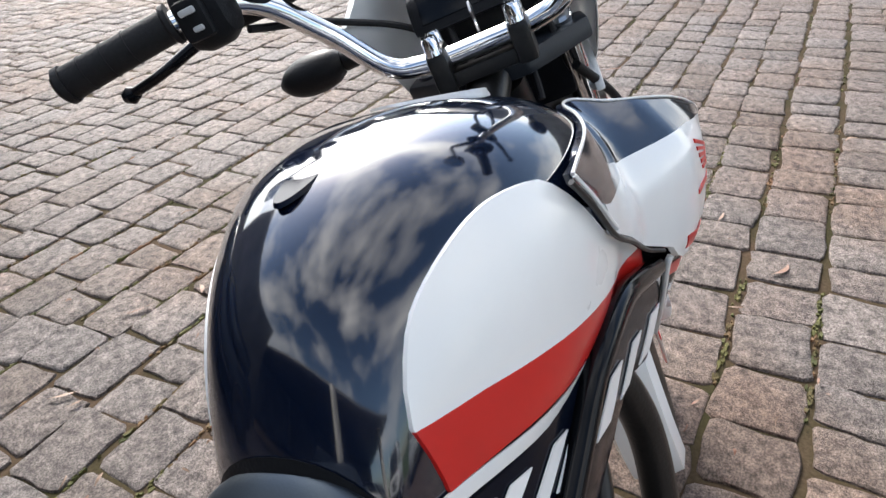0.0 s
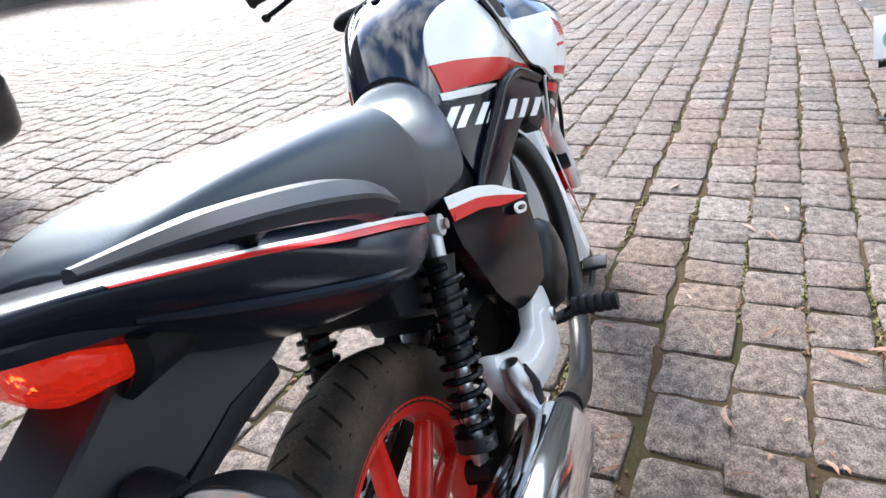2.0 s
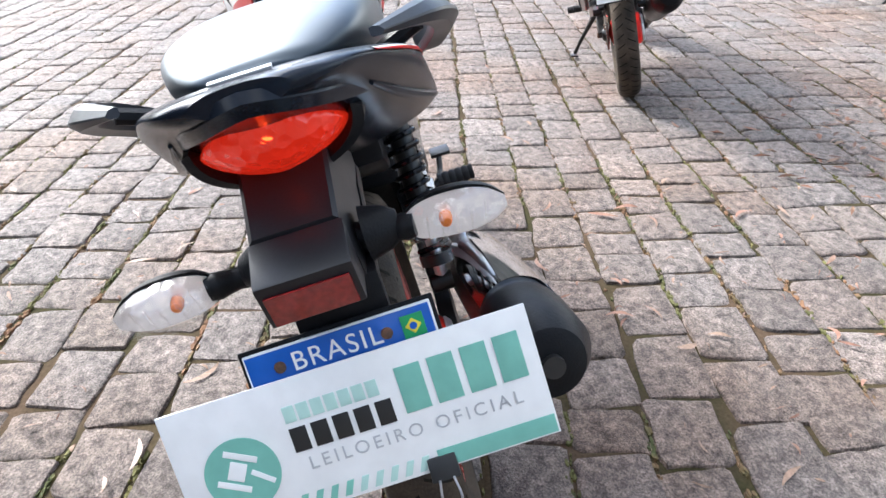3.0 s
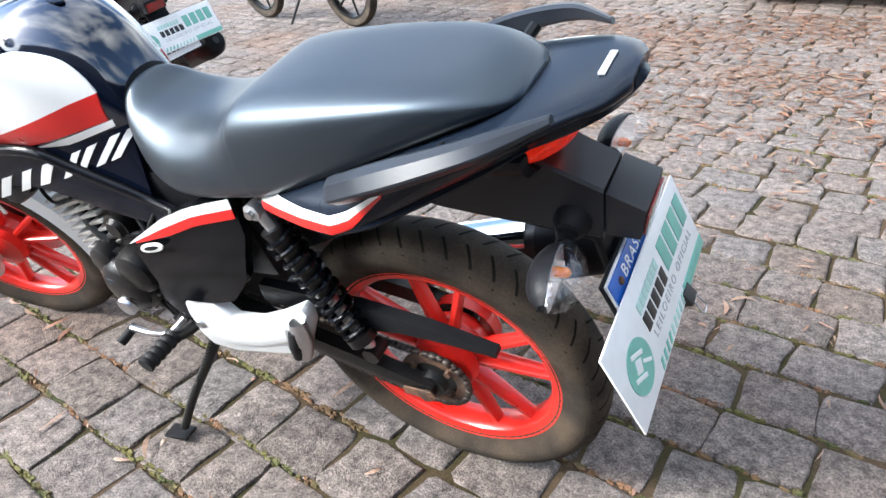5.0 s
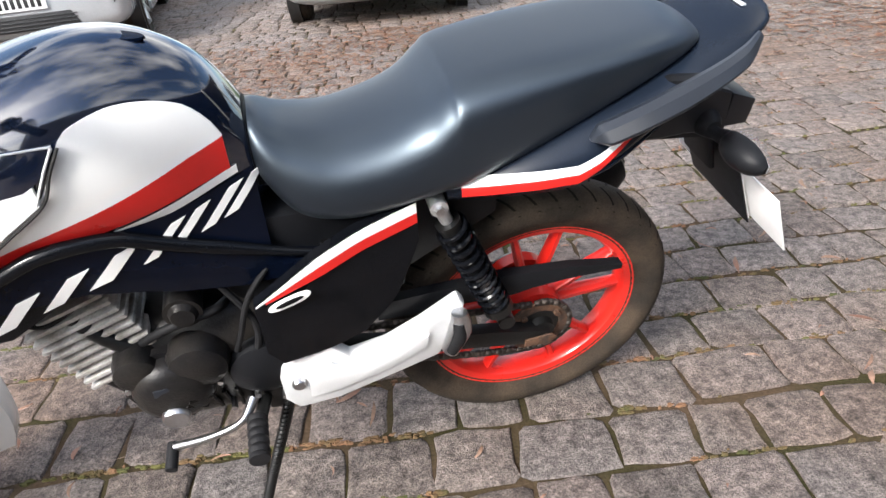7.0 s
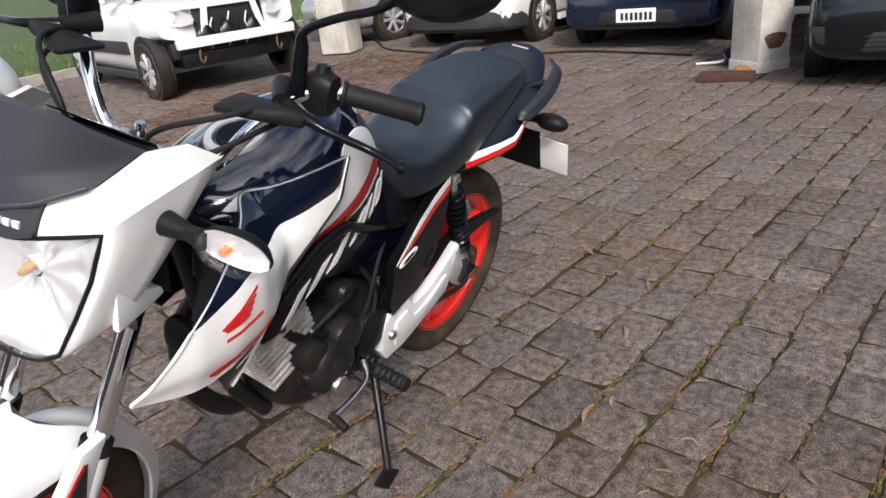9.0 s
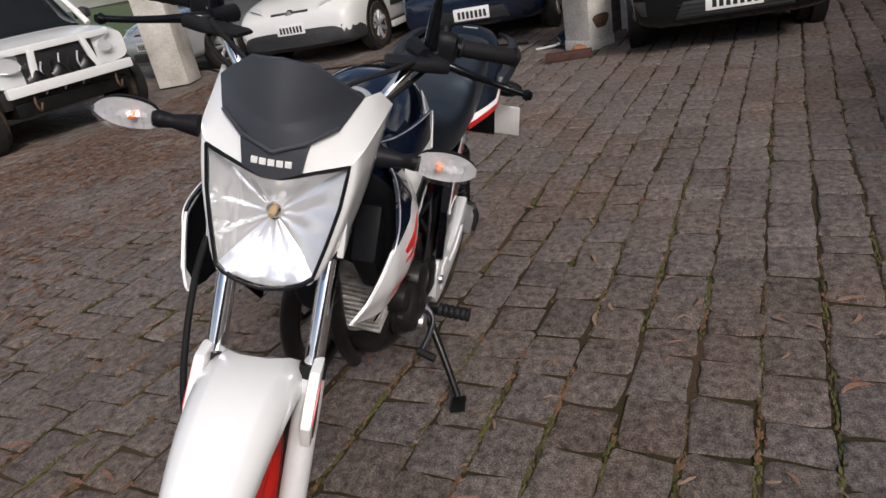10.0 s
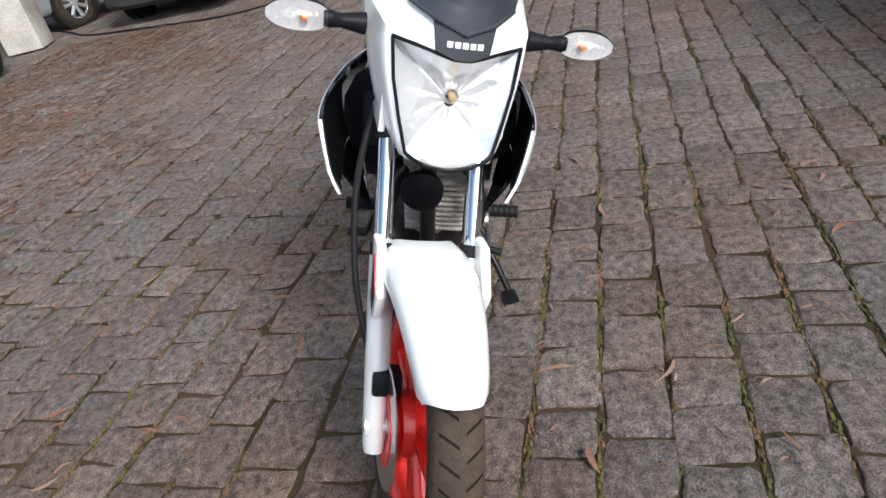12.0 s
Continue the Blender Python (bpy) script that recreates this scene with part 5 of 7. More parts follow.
    steered(part("bulb_shield", lathe([(0.010, 1.212), (0.0135, 1.220), (0.014, 1.226), (0.011, 1.226), (0.009, 1.220)], (0, 0, 0.882), "X", 20), MIRROR, bike))

    def wing():
        front = [(nose(y, z) + 0.003, y, z) for y, z in ((0.107, 0.969), (0.101, 0.906), (0.089, 0.849), (0.075, 0.795), (0.066, 0.785))]
        mid = [(nose(y, z) - 0.010, y, z) for y, z in ((0.122, 0.986), (0.117, 0.925), (0.104, 0.862), (0.088, 0.806), (0.071, 0.783))]
        rear = [(1.030, 0.145, 1.012), (1.080, 0.136, 0.955), (1.130, 0.124, 0.885), (1.180, 0.107, 0.828), (1.250, 0.078, 0.786)]
        rows = [[tuple(q) for q in catmull(r, 4)] for r in (front, mid, rear)]
        rows = [[tuple(catmull([a[i] for a in rows], 4)[j]) for i in range(len(rows[0]))] for j in range(9)]
        back = [[(x - 0.006, y - 0.002, z) for x, y, z in r] for r in rows]
        return skin([r + b[::-1] for r, b in zip(rows, back)])
    both(wing, "cowl_side", WHITE, bike, "white headlamp cowl side", True, 50)
    both(lambda: slab([(1.205, 0.872), (1.118, 0.826), (1.112, 0.812), (1.140, 0.806), (1.205, 0.802)], 0.098, 0.110, 0.004), "cowl_fin", WHITE, bike, "small white fin behind the headlamp", True)
    def brow():
        # white corner between the lens, the small screen and the cowl's outer tip
        on = lambda y, z, o=0.003: (nose(y, z) + o, y, z)
        pts = {"l0": on(0.107, 0.969), "l1": on(0.072, 0.965), "l2": on(0.043, 0.959), "t1": on(0.046, 0.980), "t2": on(0.050, 1.003), "s1": on(0.086, 1.018), "s2": on(0.108, 1.049), "o": on(0.122, 0.986, -0.010), "d": (1.030, 0.145, 1.012), "e": (1.078, 0.126, 1.044)}
        bm = bmesh.new()
        v = {k: bm.verts.new(p) for k, p in pts.items()}
        for f in (("l2", "l1", "t1"), ("l1", "t2", "t1"), ("l1", "l0", "s1", "t2"), ("l0", "o", "s1"), ("o", "e", "s2", "s1"), ("o", "d", "e")):
            bm.faces.new([v[k] for k in f])
        bmesh.ops.recalc_face_normals(bm, faces=bm.faces)
        bmesh.ops.solidify(bm, geom=bm.faces[:], thickness=0.006)
        return bm
    both(brow, "cowl_brow", WHITE, bike, "white corner beside the wind screen", True)
    edge = [(0.046, 1.104), (0.082, 1.074), (0.107, 1.050), (0.086, 1.019), (0.049, 1.004), (0.045, 0.980), (0.042, 0.960), (0.012, 0.950)]
    screen = dense([(0.0, 1.111)] + edge + [(-y, z) for y, z in edge[::-1]], 3)
    plate_on(screen, 0.010, 0.012, SCREEN_GREY, "wind_screen", "matt black small wind screen")
    steered(part("screen_ridge", tube([(nose(0.083, 1.020) + 0.012, 0.083, 1.020), (nose(0.04, 1.0) + 0.013, 0.044, 1.004), (nose(0, 0.99) + 0.014, 0.0, 0.988), (nose(-0.04, 1.0) + 0.013, -0.044, 1.004), (nose(-0.083, 1.020) + 0.012, -0.083, 1.020)], 0.0035, 8, 1, False), SCREEN_GREY, bike))
    for k in range(5):
        y = 0.024 - 0.012 * k
        steered(part("screen_bar", slab([(y - 0.0046, 0.968), (y + 0.0046, 0.968), (y + 0.0046, 0.977), (y - 0.0046, 0.977)], nose(y, 0.972) + 0.007, nose(y, 0.972) + 0.0125, 0.0005, "X"), DECAL_WHITE, bike, "pale bar of a maker's mark"))
    steered(part("cowl_back", slab([(1.08, 0.98), (1.18, 0.95), (1.17, 0.83), (1.10, 0.82)], -0.080, 0.080, 0.015), PLASTIC, bike))

    part("horn", lathe([(0.0, 0.030), (0.030, 0.028), (0.046, 0.016), (0.048, 0.004), (0.030, -0.012), (0.0, -0.014)], (0.965, -0.012, 0.575), "X", 28), PLASTIC, bike, "black horn on the down tube")
    # front fender
    rows = []
    for a in np.linspace(radians(112), radians(50), 24):
        f = (math.degrees(a) - 50) / 62
        r = 0.328 + 0.014 * f ** 2
        w = float(np.interp(f, [0, 0.05, 0.14, 0.35, 0.6, 0.85, 1.0], [0.046, 0.054, 0.058, 0.066, 0.075, 0.083, 0.084]))
        ring = []
        prof = [(-1.0, -0.046), (-0.99, -0.032), (-0.94, -0.018), (-0.80, -0.006), (-0.62, 0.004), (-0.54, 0.0065), (-0.25, 0.0085), (0.0, 0.009), (0.25, 0.0085), (0.54, 0.0065), (0.62, 0.004), (0.80, -0.006), (0.94, -0.018), (0.99, -0.032), (1.0, -0.046)]
        for lift, row in ((0.0, prof), (-0.004, prof[::-1])):
            for u, h in row:
                # the rear edge runs up into a horn before each fork leg
                aa = a + radians(13) * f ** 3 * max(0, 1 - abs(abs(u) - 0.84) / 0.40) - radians(3) * f ** 3 + radians(2.5) * (1 - f) ** 3 * abs(u) ** 3
                n = Vector((math.cos(aa), 0, math.sin(aa)))
                ring.append(Vector((1.385, w * u * (0.95 if lift else 1) - 0.010, 0.300)) + n * (r + h + lift))
        rows.append(ring)
    steered(part("front_fender", skin(rows), WHITE, bike, "white plastic front fender", 40))
    rows = []
    for a in np.linspace(radians(106), radians(205), 18):
        r = 0.326
        cx, cz = 1.385 + r * math.cos(a), 0.300 + r * math.sin(a)
        n = Vector((math.cos(a), 0, math.sin(a)))
        prof = [(-1.0, -0.035), (-0.8, -0.004), (0.0, 0.006), (0.8, -0.004), (1.0, -0.035)]
        rows.append([Vector((cx, 0.052 * u, cz)) + n * h for u, h in prof] + [Vector((cx, 0.049 * u, cz)) + n * (h - 0.004) for u, h in prof[::-1]])
    steered(part("fender_tail", skin(rows), WHITE, bike, "white rear half of the front fender"))
    both(lambda: slab([(1.235, 0.625), (1.285, 0.630), (1.345, 0.560), (1.325, 0.500), (1.285, 0.520)], 0.084, 0.103, 0.006), "fender_stay", WHITE, bike, "", True)
    both(lambda: slab([(1.278, 0.608), (1.328, 0.556), (1.316, 0.515), (1.290, 0.530)], 0.1025, 0.1045, 0.0005), "fender_sticker", INK, bike, "", True)
    both(lambda: slab([(1.286, 0.614), (1.336, 0.562), (1.331, 0.556), (1.281, 0.608)], 0.1025, 0.1047, 0.0005), "red_stripe", RED, bike, "", True)


build_motorcycle()

# ---- sign boards ----
def sign_board(m, label):
    """A white printed board clipped over the number plate; its printing is bars and a round mark."""
    ob = base("sign_board", m, label, "sign board", "sign boards")
    hw, hh = 0.180, 0.066
    part("board_sheet", slab([(-hw, -hh), (hw, -hh), (hw, hh), (-hw, hh)], -0.0015, 0.0015, 0.0008, "X"), PLATE_WHITE, ob)
    def bar(y0, y1, z0, z1, mat, name="print_bar", lean=0.0):
        part(name, slab([(y0 - lean, z0), (y1 - lean, z0), (y1, z1), (y0, z1)], -0.0026, -0.0015, 0.0002, "X"), mat, ob)
    part("round_mark", lathe([(0.0, -0.0027), (0.036, -0.0027), (0.036, -0.0015)], (0, 0.120, -0.010), "X", 36), GREEN, ob)
    for y0, y1, z0, z1 in ((0.112, 0.128, -0.016, 0.002), (0.104, 0.136, 0.005, 0.011), (0.104, 0.136, -0.025, -0.019)):
        mark = part("mark_piece", slab([(y0 - 0.120, z0 + 0.007), (y1 - 0.120, z0 + 0.007), (y1 - 0.120, z1 + 0.007), (y0 - 0.120, z1 + 0.007)], -0.0034, -0.0026, 0.0002, "X"), PLATE_WHITE, ob)
        mark.matrix_basis = pose(0, 0.124, -0.006, 28, 0, 0)
    shaft = part("mark_shaft", slab([(-0.0025, -0.030), (0.0025, -0.030), (0.0025, -0.006), (-0.0025, -0.006)], -0.0034, -0.0026, 0.0002, "X"), PLATE_WHITE, ob)
    shaft.matrix_basis = pose(0, 0.116, -0.006, -50, 0, 0)
    for k in range(7):
        bar(0.066 - 0.0135 * k, 0.055 - 0.0135 * k, 0.024, 0.040, PALE_GREEN)
    for k in range(5):
        bar(0.066 - 0.021 * k, 0.050 - 0.021 * k, -0.006, 0.018, INK)
    for k in range(4):
        bar(-0.045 - 0.032 * k, -0.070 - 0.032 * k, -0.002, 0.044, GREEN)
    fc = bpy.data.curves.new("board_word", "FONT")
    fc.body, fc.size, fc.align_x, fc.align_y, fc.extrude = "LEILOEIRO OFICIAL", 0.0185, "CENTER", "CENTER", 0.0003
    fc.space_character = 1.35
    fc.materials.append(GREY_INK)
    words = new("board_word", fc)
    words.parent = ob
    words.matrix_basis = Matrix.Translation((-0.0020, -0.048, -0.0205)) @ Matrix(((0, 0, -1, 0), (-1, 0, 0, 0), (0, 1, 0, 0), (0, 0, 0, 1)))
    bar(-0.060, -0.178, -0.064, -0.046, GREEN)
    for k in range(9):
        bar(0.075 - 0.015 * k, 0.068 - 0.015 * k, -0.062, -0.048, PALE_GREEN if k > 3 else GREEN, "print_bar", -0.006)
    return ob


BOARD_POSE = LEAN @ pose(-0.328, 0.014, 0.572, 0.3, 24, 0)
board = sign_board(BOARD_POSE, "white printed board hung over the number plate")
clip = base("binder_clip", BOARD_POSE @ pose(-0.004, -0.062, -0.062), "small black binder clip holding the board", "clip")
part("clip_body", slab([(-0.006, -0.012), (0.010, -0.012), (0.004, 0.010), (0.0, 0.010)], -0.014, 0.014, 0.001), INK, clip)
part("clip_wire", tube([(-0.006, -0.007, -0.010), (-0.012, -0.009, -0.030), (-0.012, 0.0, -0.036), (-0.012, 0.009, -0.030), (-0.006, 0.007, -0.010)], 0.0012, 6), STEEL, clip)

# ---- other motorcycles ----
SECOND = pose(2.10, -1.20, 0, -13, 0, -19)
copy_thing(bpy.data.objects["motorcycle"], SECOND)
copy_thing(board, SECOND @ pose(-0.323, -0.02, 0.600, 3, 24, 0))


def small_motorcycle(m):
    bike = base("black_motorcycle", m, "black motorcycle with dusty tyres on its side stand", "motorcycle")
    for name, x in (("rear_wheel", 0.0), ("front_wheel", 1.22)):
        w = new(name)
        w.parent = bike
        part("tyre", lathe([(0.235, -0.03), (0.25, -0.038), (0.28, -0.04), (0.298, -0.025), (0.304, 0), (0.298, 0.025), (0.28, 0.04), (0.25, 0.038), (0.235, 0.03), (0.235, -0.03)], (x, 0, 0.304), "Y", 48), RUBBER, w)
        part("rim", lathe([(0.215, -0.024), (0.238, -0.028), (0.238, 0.028), (0.215, 0.024), (0.215, -0.024)], (x, 0, 0.304), "Y", 48), DARK_STEEL, w)
        for k in range(6):
            a = 2 * math.pi * k / 6 + 0.3
            part("spoke", tube([(x, 0, 0.304), (x + 0.22 * math.cos(a), 0, 0.304 + 0.22 * math.sin(a))], 0.010, 6), DARK_STEEL, w)
        part("hub", lathe([(0.0, -0.06), (0.05, -0.055), (0.05, 0.055), (0.0, 0.06)], (x, 0, 0.304), "Y", 20), DARK_STEEL, w)
    part("fuel_tank", hull([(0.46, 0.07, 0.82, 0.70, 0.76, 2.4), (0.58, 0.13, 0.93, 0.70, 0.80, 2.4), (0.75, 0.14, 0.95, 0.70, 0.82, 2.4), (0.88, 0.07, 0.92, 0.75, 0.84, 2.2)], 5, 28), GLOSS_BLACK, bike)
    part("seat", hull([(0.48, 0.07, 0.82, 0.72, 0.76, 2.6), (0.30, 0.12, 0.79, 0.69, 0.74, 2.8), (0.0, 0.12, 0.86, 0.76, 0.81, 2.8), (-0.2, 0.07, 0.87, 0.82, 0.85, 2.4)], 5, 28), VINYL, bike)
    part("engine", hull([(0.42, 0.07, 0.46, 0.30, 0.38, 3), (0.58, 0.12, 0.54, 0.26, 0.40, 3), (0.75, 0.10, 0.62, 0.28, 0.42, 3), (0.84, 0.05, 0.50, 0.34, 0.42, 2.4)], 4, 24), ENGINE, bike)
    part("rear_fender", hull([(0.15, 0.05, 0.70, 0.62, 0.66, 3), (-0.1, 0.06, 0.78, 0.70, 0.74, 3), (-0.32, 0.05, 0.72, 0.62, 0.67, 3)], 5, 20), PLASTIC, bike)
    part("exhaust", tube([(0.85, -0.05, 0.5), (0.92, -0.07, 0.35), (0.75, -0.11, 0.22), (0.4, -0.13, 0.24), (0.1, -0.15, 0.30), (-0.2, -0.16, 0.38)], [0.02, 0.02, 0.02, 0.03, 0.05, 0.05], 14), DARK_STEEL, bike)
    for y in (-0.08, 0.08):
        part("fork_leg", tube([(1.22, y, 0.304), (0.96, y, 0.92)], 0.019, 10), DARK_STEEL, bike)
        part("shock_absorber", tube([(0.05, y * 1.3, 0.33), (0.16, y * 1.3, 0.66)], 0.026, 10), DARK_STEEL, bike)
        part("swingarm", tube([(0.0, y, 0.304), (0.46, y, 0.36)], 0.018, 8), DARK_STEEL, bike)
    part("handlebar", tube([(0.80, 0.36, 1.05), (0.88, 0.2, 1.06), (0.94, 0.0, 1.0), (0.88, -0.2, 1.06), (0.80, -0.36, 1.05)], 0.013, 10), DARK_STEEL, bike)
    part("front_fender", hull([(0.98, 0.04, 0.60, 0.50, 0.55, 2.4), (1.16, 0.055, 0.66, 0.60, 0.63, 2.4), (1.42, 0.05, 0.60, 0.54, 0.57, 2.4)], 5, 20), GLOSS_BLACK, bike)
    part("headlamp", lathe([(0.0, 1.13), (0.06, 1.12), (0.08, 1.09), (0.07, 1.02), (0.0, 1.0)], (0, 0, 0.88), "X", 24), CHROME, bike)
    part("side_stand", tube([(0.52, 0.09, 0.28), (0.60, 0.22, 0.05)], 0.011, 8), DARK_STEEL, bike)
    return bike


small_motorcycle(pose(2.98, -3.86, 0.0, -8, 0, -13))

# ---- parked cars ----
CAR_GLASS = material("dark_car_glass", (0.012, 0.015, 0.018), 0.06, 0, 0.5, 0.1, 3)
CAR_WHITE = material("white_car_paint", (0.70, 0.71, 0.70), 0.22, 0, 0.5, 0.04, 2)
CAR_PALE = material("pale_silver_car_paint", (0.36, 0.38, 0.385), 0.28, 0.25, 0.4, 0.06, 2)
CAR_SILVER = material("silver_car_paint", (0.50, 0.52, 0.54), 0.22, 0.5, 0.7, 0.06, 2)
CAR_BLUE = material("dark_blue_car_paint", (0.006, 0.013, 0.032), 0.16, 0.1, 0.6, 0.08, 2)
OLD_LAMP = material("yellowed_lamp_plastic", (0.62, 0.52, 0.36), 0.35, 0, 0.2, 0.2, 9)
CAR_BLACK = material("dark_green_black_car_paint", (0.0035, 0.0048, 0.0062), 0.24, 0, 0.3, 0.15, 2, spec=0.35)
TRIM = material("dark_car_trim", (0.030, 0.031, 0.033), 0.55, 0, 0, 0.15, 12, 0.2, 200)
HUBCAP = material("hub_cap_silver", (0.55, 0.56, 0.58), 0.32, 0.6, 0.2, 0.1, 12)


def car_wheel(parent, x, y, r, side, cap):
    w = new("wheel")
    w.parent = parent
    w.matrix_basis = pose(x, y, r, 0, 0, 0)
    part("tyre", lathe([(r * 0.62, -0.085), (r * 0.70, -0.098), (r * 0.92, -0.098), (r, -0.075), (r, 0.075), (r * 0.92, 0.098), (r * 0.70, 0.098), (r * 0.62, 0.085)], (0, 0, 0), "X", 40), RUBBER, w)
    part("rim", lathe([(r * 0.64, side * 0.086), (r * 0.60, side * 0.088), (r * 0.56, side * 0.060), (r * 0.30, side * 0.040), (0.0, side * 0.040)], (0, 0, 0), "X", 32), DARK_STEEL, w)
    for k in range(7):
        a = 2 * math.pi * k / 7
        p = tube([(side * 0.070, r * 0.12 * math.cos(a), r * 0.12 * math.sin(a)), (side * 0.082, r * 0.60 * math.cos(a), r * 0.60 * math.sin(a))], [r * 0.075, r * 0.10], 8)
        part("hub_cap_spoke", p, cap, w)
    part("hub_cap", lathe([(r * 0.18, side * 0.04), (r * 0.17, side * 0.082), (r * 0.10, side * 0.09), (0.0, side * 0.09)], (0, 0, 0), "X", 20), cap, w)
    part("hub_cap_ring", lathe([(r * 0.58, side * 0.078), (r * 0.64, side * 0.090), (r * 0.66, side * 0.082), (r * 0.58, side * 0.07)], (0, 0, 0), "X", 36), cap, w)


def across(y, w, zb, zt, p, n=28):
    """A car's cross-section: half width w, from zb to zt, boxy by p."""
    out = []
    zm, h = (zb + zt) / 2, (zt - zb) / 2
    for i in range(n):
        a = 2 * math.pi * i / n
        c, s = math.cos(a), math.sin(a)
        out.append((math.copysign(abs(c) ** (2 / p), c) * w, y, zm + math.copysign(abs(s) ** (2 / p), s) * h))
    return out


def car(m, label, paint, length=3.9, width=1.66, height=1.45, bonnet=0.92, wheel_r=0.29, name="car", grille=True, lamp=True, stripped=False, van=False, cap=None, plate_z=0.43, lamp_mat=None, band=False):
    """A parked car, its front to +y, the origin below the middle of its front bumper."""
    ob = base(name, m, label, "car", "parked cars")
    hw = width / 2
    fy, ry = -0.78, -0.78 - length * 0.635
    body = []
    rows = ((0.0, 0.80, 0.30, 0.52), (-0.03, 0.90, 0.24, 0.62), (-0.12, 0.96, 0.20, 0.70), (-0.30, 0.985, 0.19, bonnet - 0.12), (-0.65, 1.0, 0.19, bonnet - 0.04), (-1.05, 1.0, 0.19, bonnet + 0.01), (-1.6, 1.0, 0.19, bonnet + 0.03),
            (-length * 0.7, 1.0, 0.19, bonnet + 0.04), (-length * 0.88, 0.99, 0.20, bonnet + 0.05), (-length * 0.97, 0.95, 0.24, bonnet), (-length, 0.88, 0.32, bonnet - 0.2))
    if stripped:
        rows = ((-0.42, 0.90, 0.58, bonnet - 0.10), (-0.70, 1.0, 0.56, bonnet - 0.04), (-0.98, 1.0, 0.40, bonnet)) + tuple(r for r in rows if r[0] < -1.0)
    body = skin([across(y, hw * w, zb, zt, 5.0) for y, w, zb, zt in [tuple(r) for r in catmull(rows, 3)]])
    part("body", body, paint, ob)
    top = ((-1.0, 0.80, bonnet - 0.05, bonnet + 0.02), (-1.25, 0.88, bonnet - 0.05, bonnet + 0.20), (-1.62, 0.86, bonnet - 0.05, height - 0.04), (-2.1, 0.84, bonnet - 0.05, height), (-length * 0.80, 0.83, bonnet - 0.05, height - 0.02), (-length * 0.95, 0.80, bonnet - 0.05, height - (0.08 if van else 0.22)))
    part("side_glass", skin([across(y, hw * w, zb, zt, 4.0) for y, w, zb, zt in [tuple(r) for r in catmull(top, 3)]]), CAR_GLASS, ob)
    part("roof", skin([across(y, hw * w, zt - 0.09, zt + 0.012, 3.5) for y, w, zb, zt in [tuple(r) for r in catmull(top[2:], 3)]]), paint, ob)
    for s in (-1, 1):
        for k, y in enumerate((-1.28, -1.95, -length * 0.80)):
            part("pillar", tube([(s * hw * 0.92, y + (0.30 if k == 0 else 0.0), bonnet - 0.02), (s * hw * 0.845, y - (0.30 if k == 0 else 0.04), height - 0.06)], 0.035, 8), paint, ob)
        for y in (fy, ry):
            # Black disc on the body side imitates the shade in the wheel well.
            part("arch_shade_disc", lathe([(0.0, s * (hw - 0.10)), (wheel_r + 0.055, s * (hw - 0.10)), (wheel_r + 0.055, s * (hw + 0.004)), (wheel_r + 0.030, s * (hw + 0.004)), (0.0, s * (hw - 0.02))], (0, y, wheel_r + 0.01), "X", 36), INK, ob)
            car_wheel(ob, s * (hw - 0.085), y, wheel_r, s, cap or HUBCAP)
        part("sill", box(s * hw - 0.03, s * hw + 0.012, ry + 0.38, fy - 0.38, 0.19, 0.27, 0.01), TRIM if van else paint, ob)
        part("door_strip", box(s * hw - 0.01, s * hw + 0.014, ry + 0.40, fy - 0.45, 0.46, 0.60 if van else 0.52, 0.006), TRIM, ob)
        part("side_mirror", hull([(s * (hw + 0.0), 0.03, bonnet + 0.12, bonnet + 0.04, bonnet + 0.08, 2.4), (s * (hw + 0.10), 0.06, bonnet + 0.16, bonnet + 0.03, bonnet + 0.09, 2.6), (s * (hw + 0.17), 0.05, bonnet + 0.14, bonnet + 0.04, bonnet + 0.09, 2.4)], 3, 16), TRIM, ob).location = (0, -1.30, 0)
        if lamp:
            lx = s * hw * 0.66
            z0 = bonnet - (0.26 if not stripped else 0.22)
            yy = 0.0 if not stripped else -0.27
            lens = skin([[(lx + s * u * (0.20 if stripped else 0.17), yy - 0.10 - 0.16 * max(0, u) + d, z0 + v * (0.105 if stripped else 0.10) + 0.03 * u) for u, v in [(math.cos(a), math.sin(a)) for a in np.linspace(0, 2 * math.pi, 22, endpoint=False)]] for d in (-0.10, 0.02, 0.045)])
            head = part("headlamp", lens, lamp_mat or SMOOTH_CLEAR, ob, "yellowed headlamp" if lamp_mat else "clear headlamp")
            part("lamp_bowl", skin([[(lx + s * u * 0.155, yy - 0.10 - 0.16 * max(0, u) + d, z0 + v * 0.075 + 0.03 * u) for u, v in [(f * math.cos(a), f * math.sin(a)) for a in np.linspace(0, 2 * math.pi, 22, endpoint=False)]] for d, f in ((0.015, 1.0), (-0.03, 0.8), (-0.05, 0.3))]), LAMP_SILVER, head)
    if grille and not stripped:
        part("lower_grille", slab([(-0.42, 0.27), (0.42, 0.27), (0.36, 0.40), (-0.36, 0.40)], -0.20, 0.006, 0.012), INK, ob, "black lower grille")
        for k in range(4):
            part("grille_slat", box(-0.40, 0.40, 0.0, 0.012, 0.285 + 0.028 * k, 0.293 + 0.028 * k, 0.002), INK if paint is CAR_BLACK or paint is CAR_BLUE else TRIM, ob)
        part("upper_grille", slab([(-0.30, 0.60), (0.30, 0.60), (0.26, 0.665), (-0.26, 0.665)], -0.14, -0.045, 0.01), TRIM, ob)
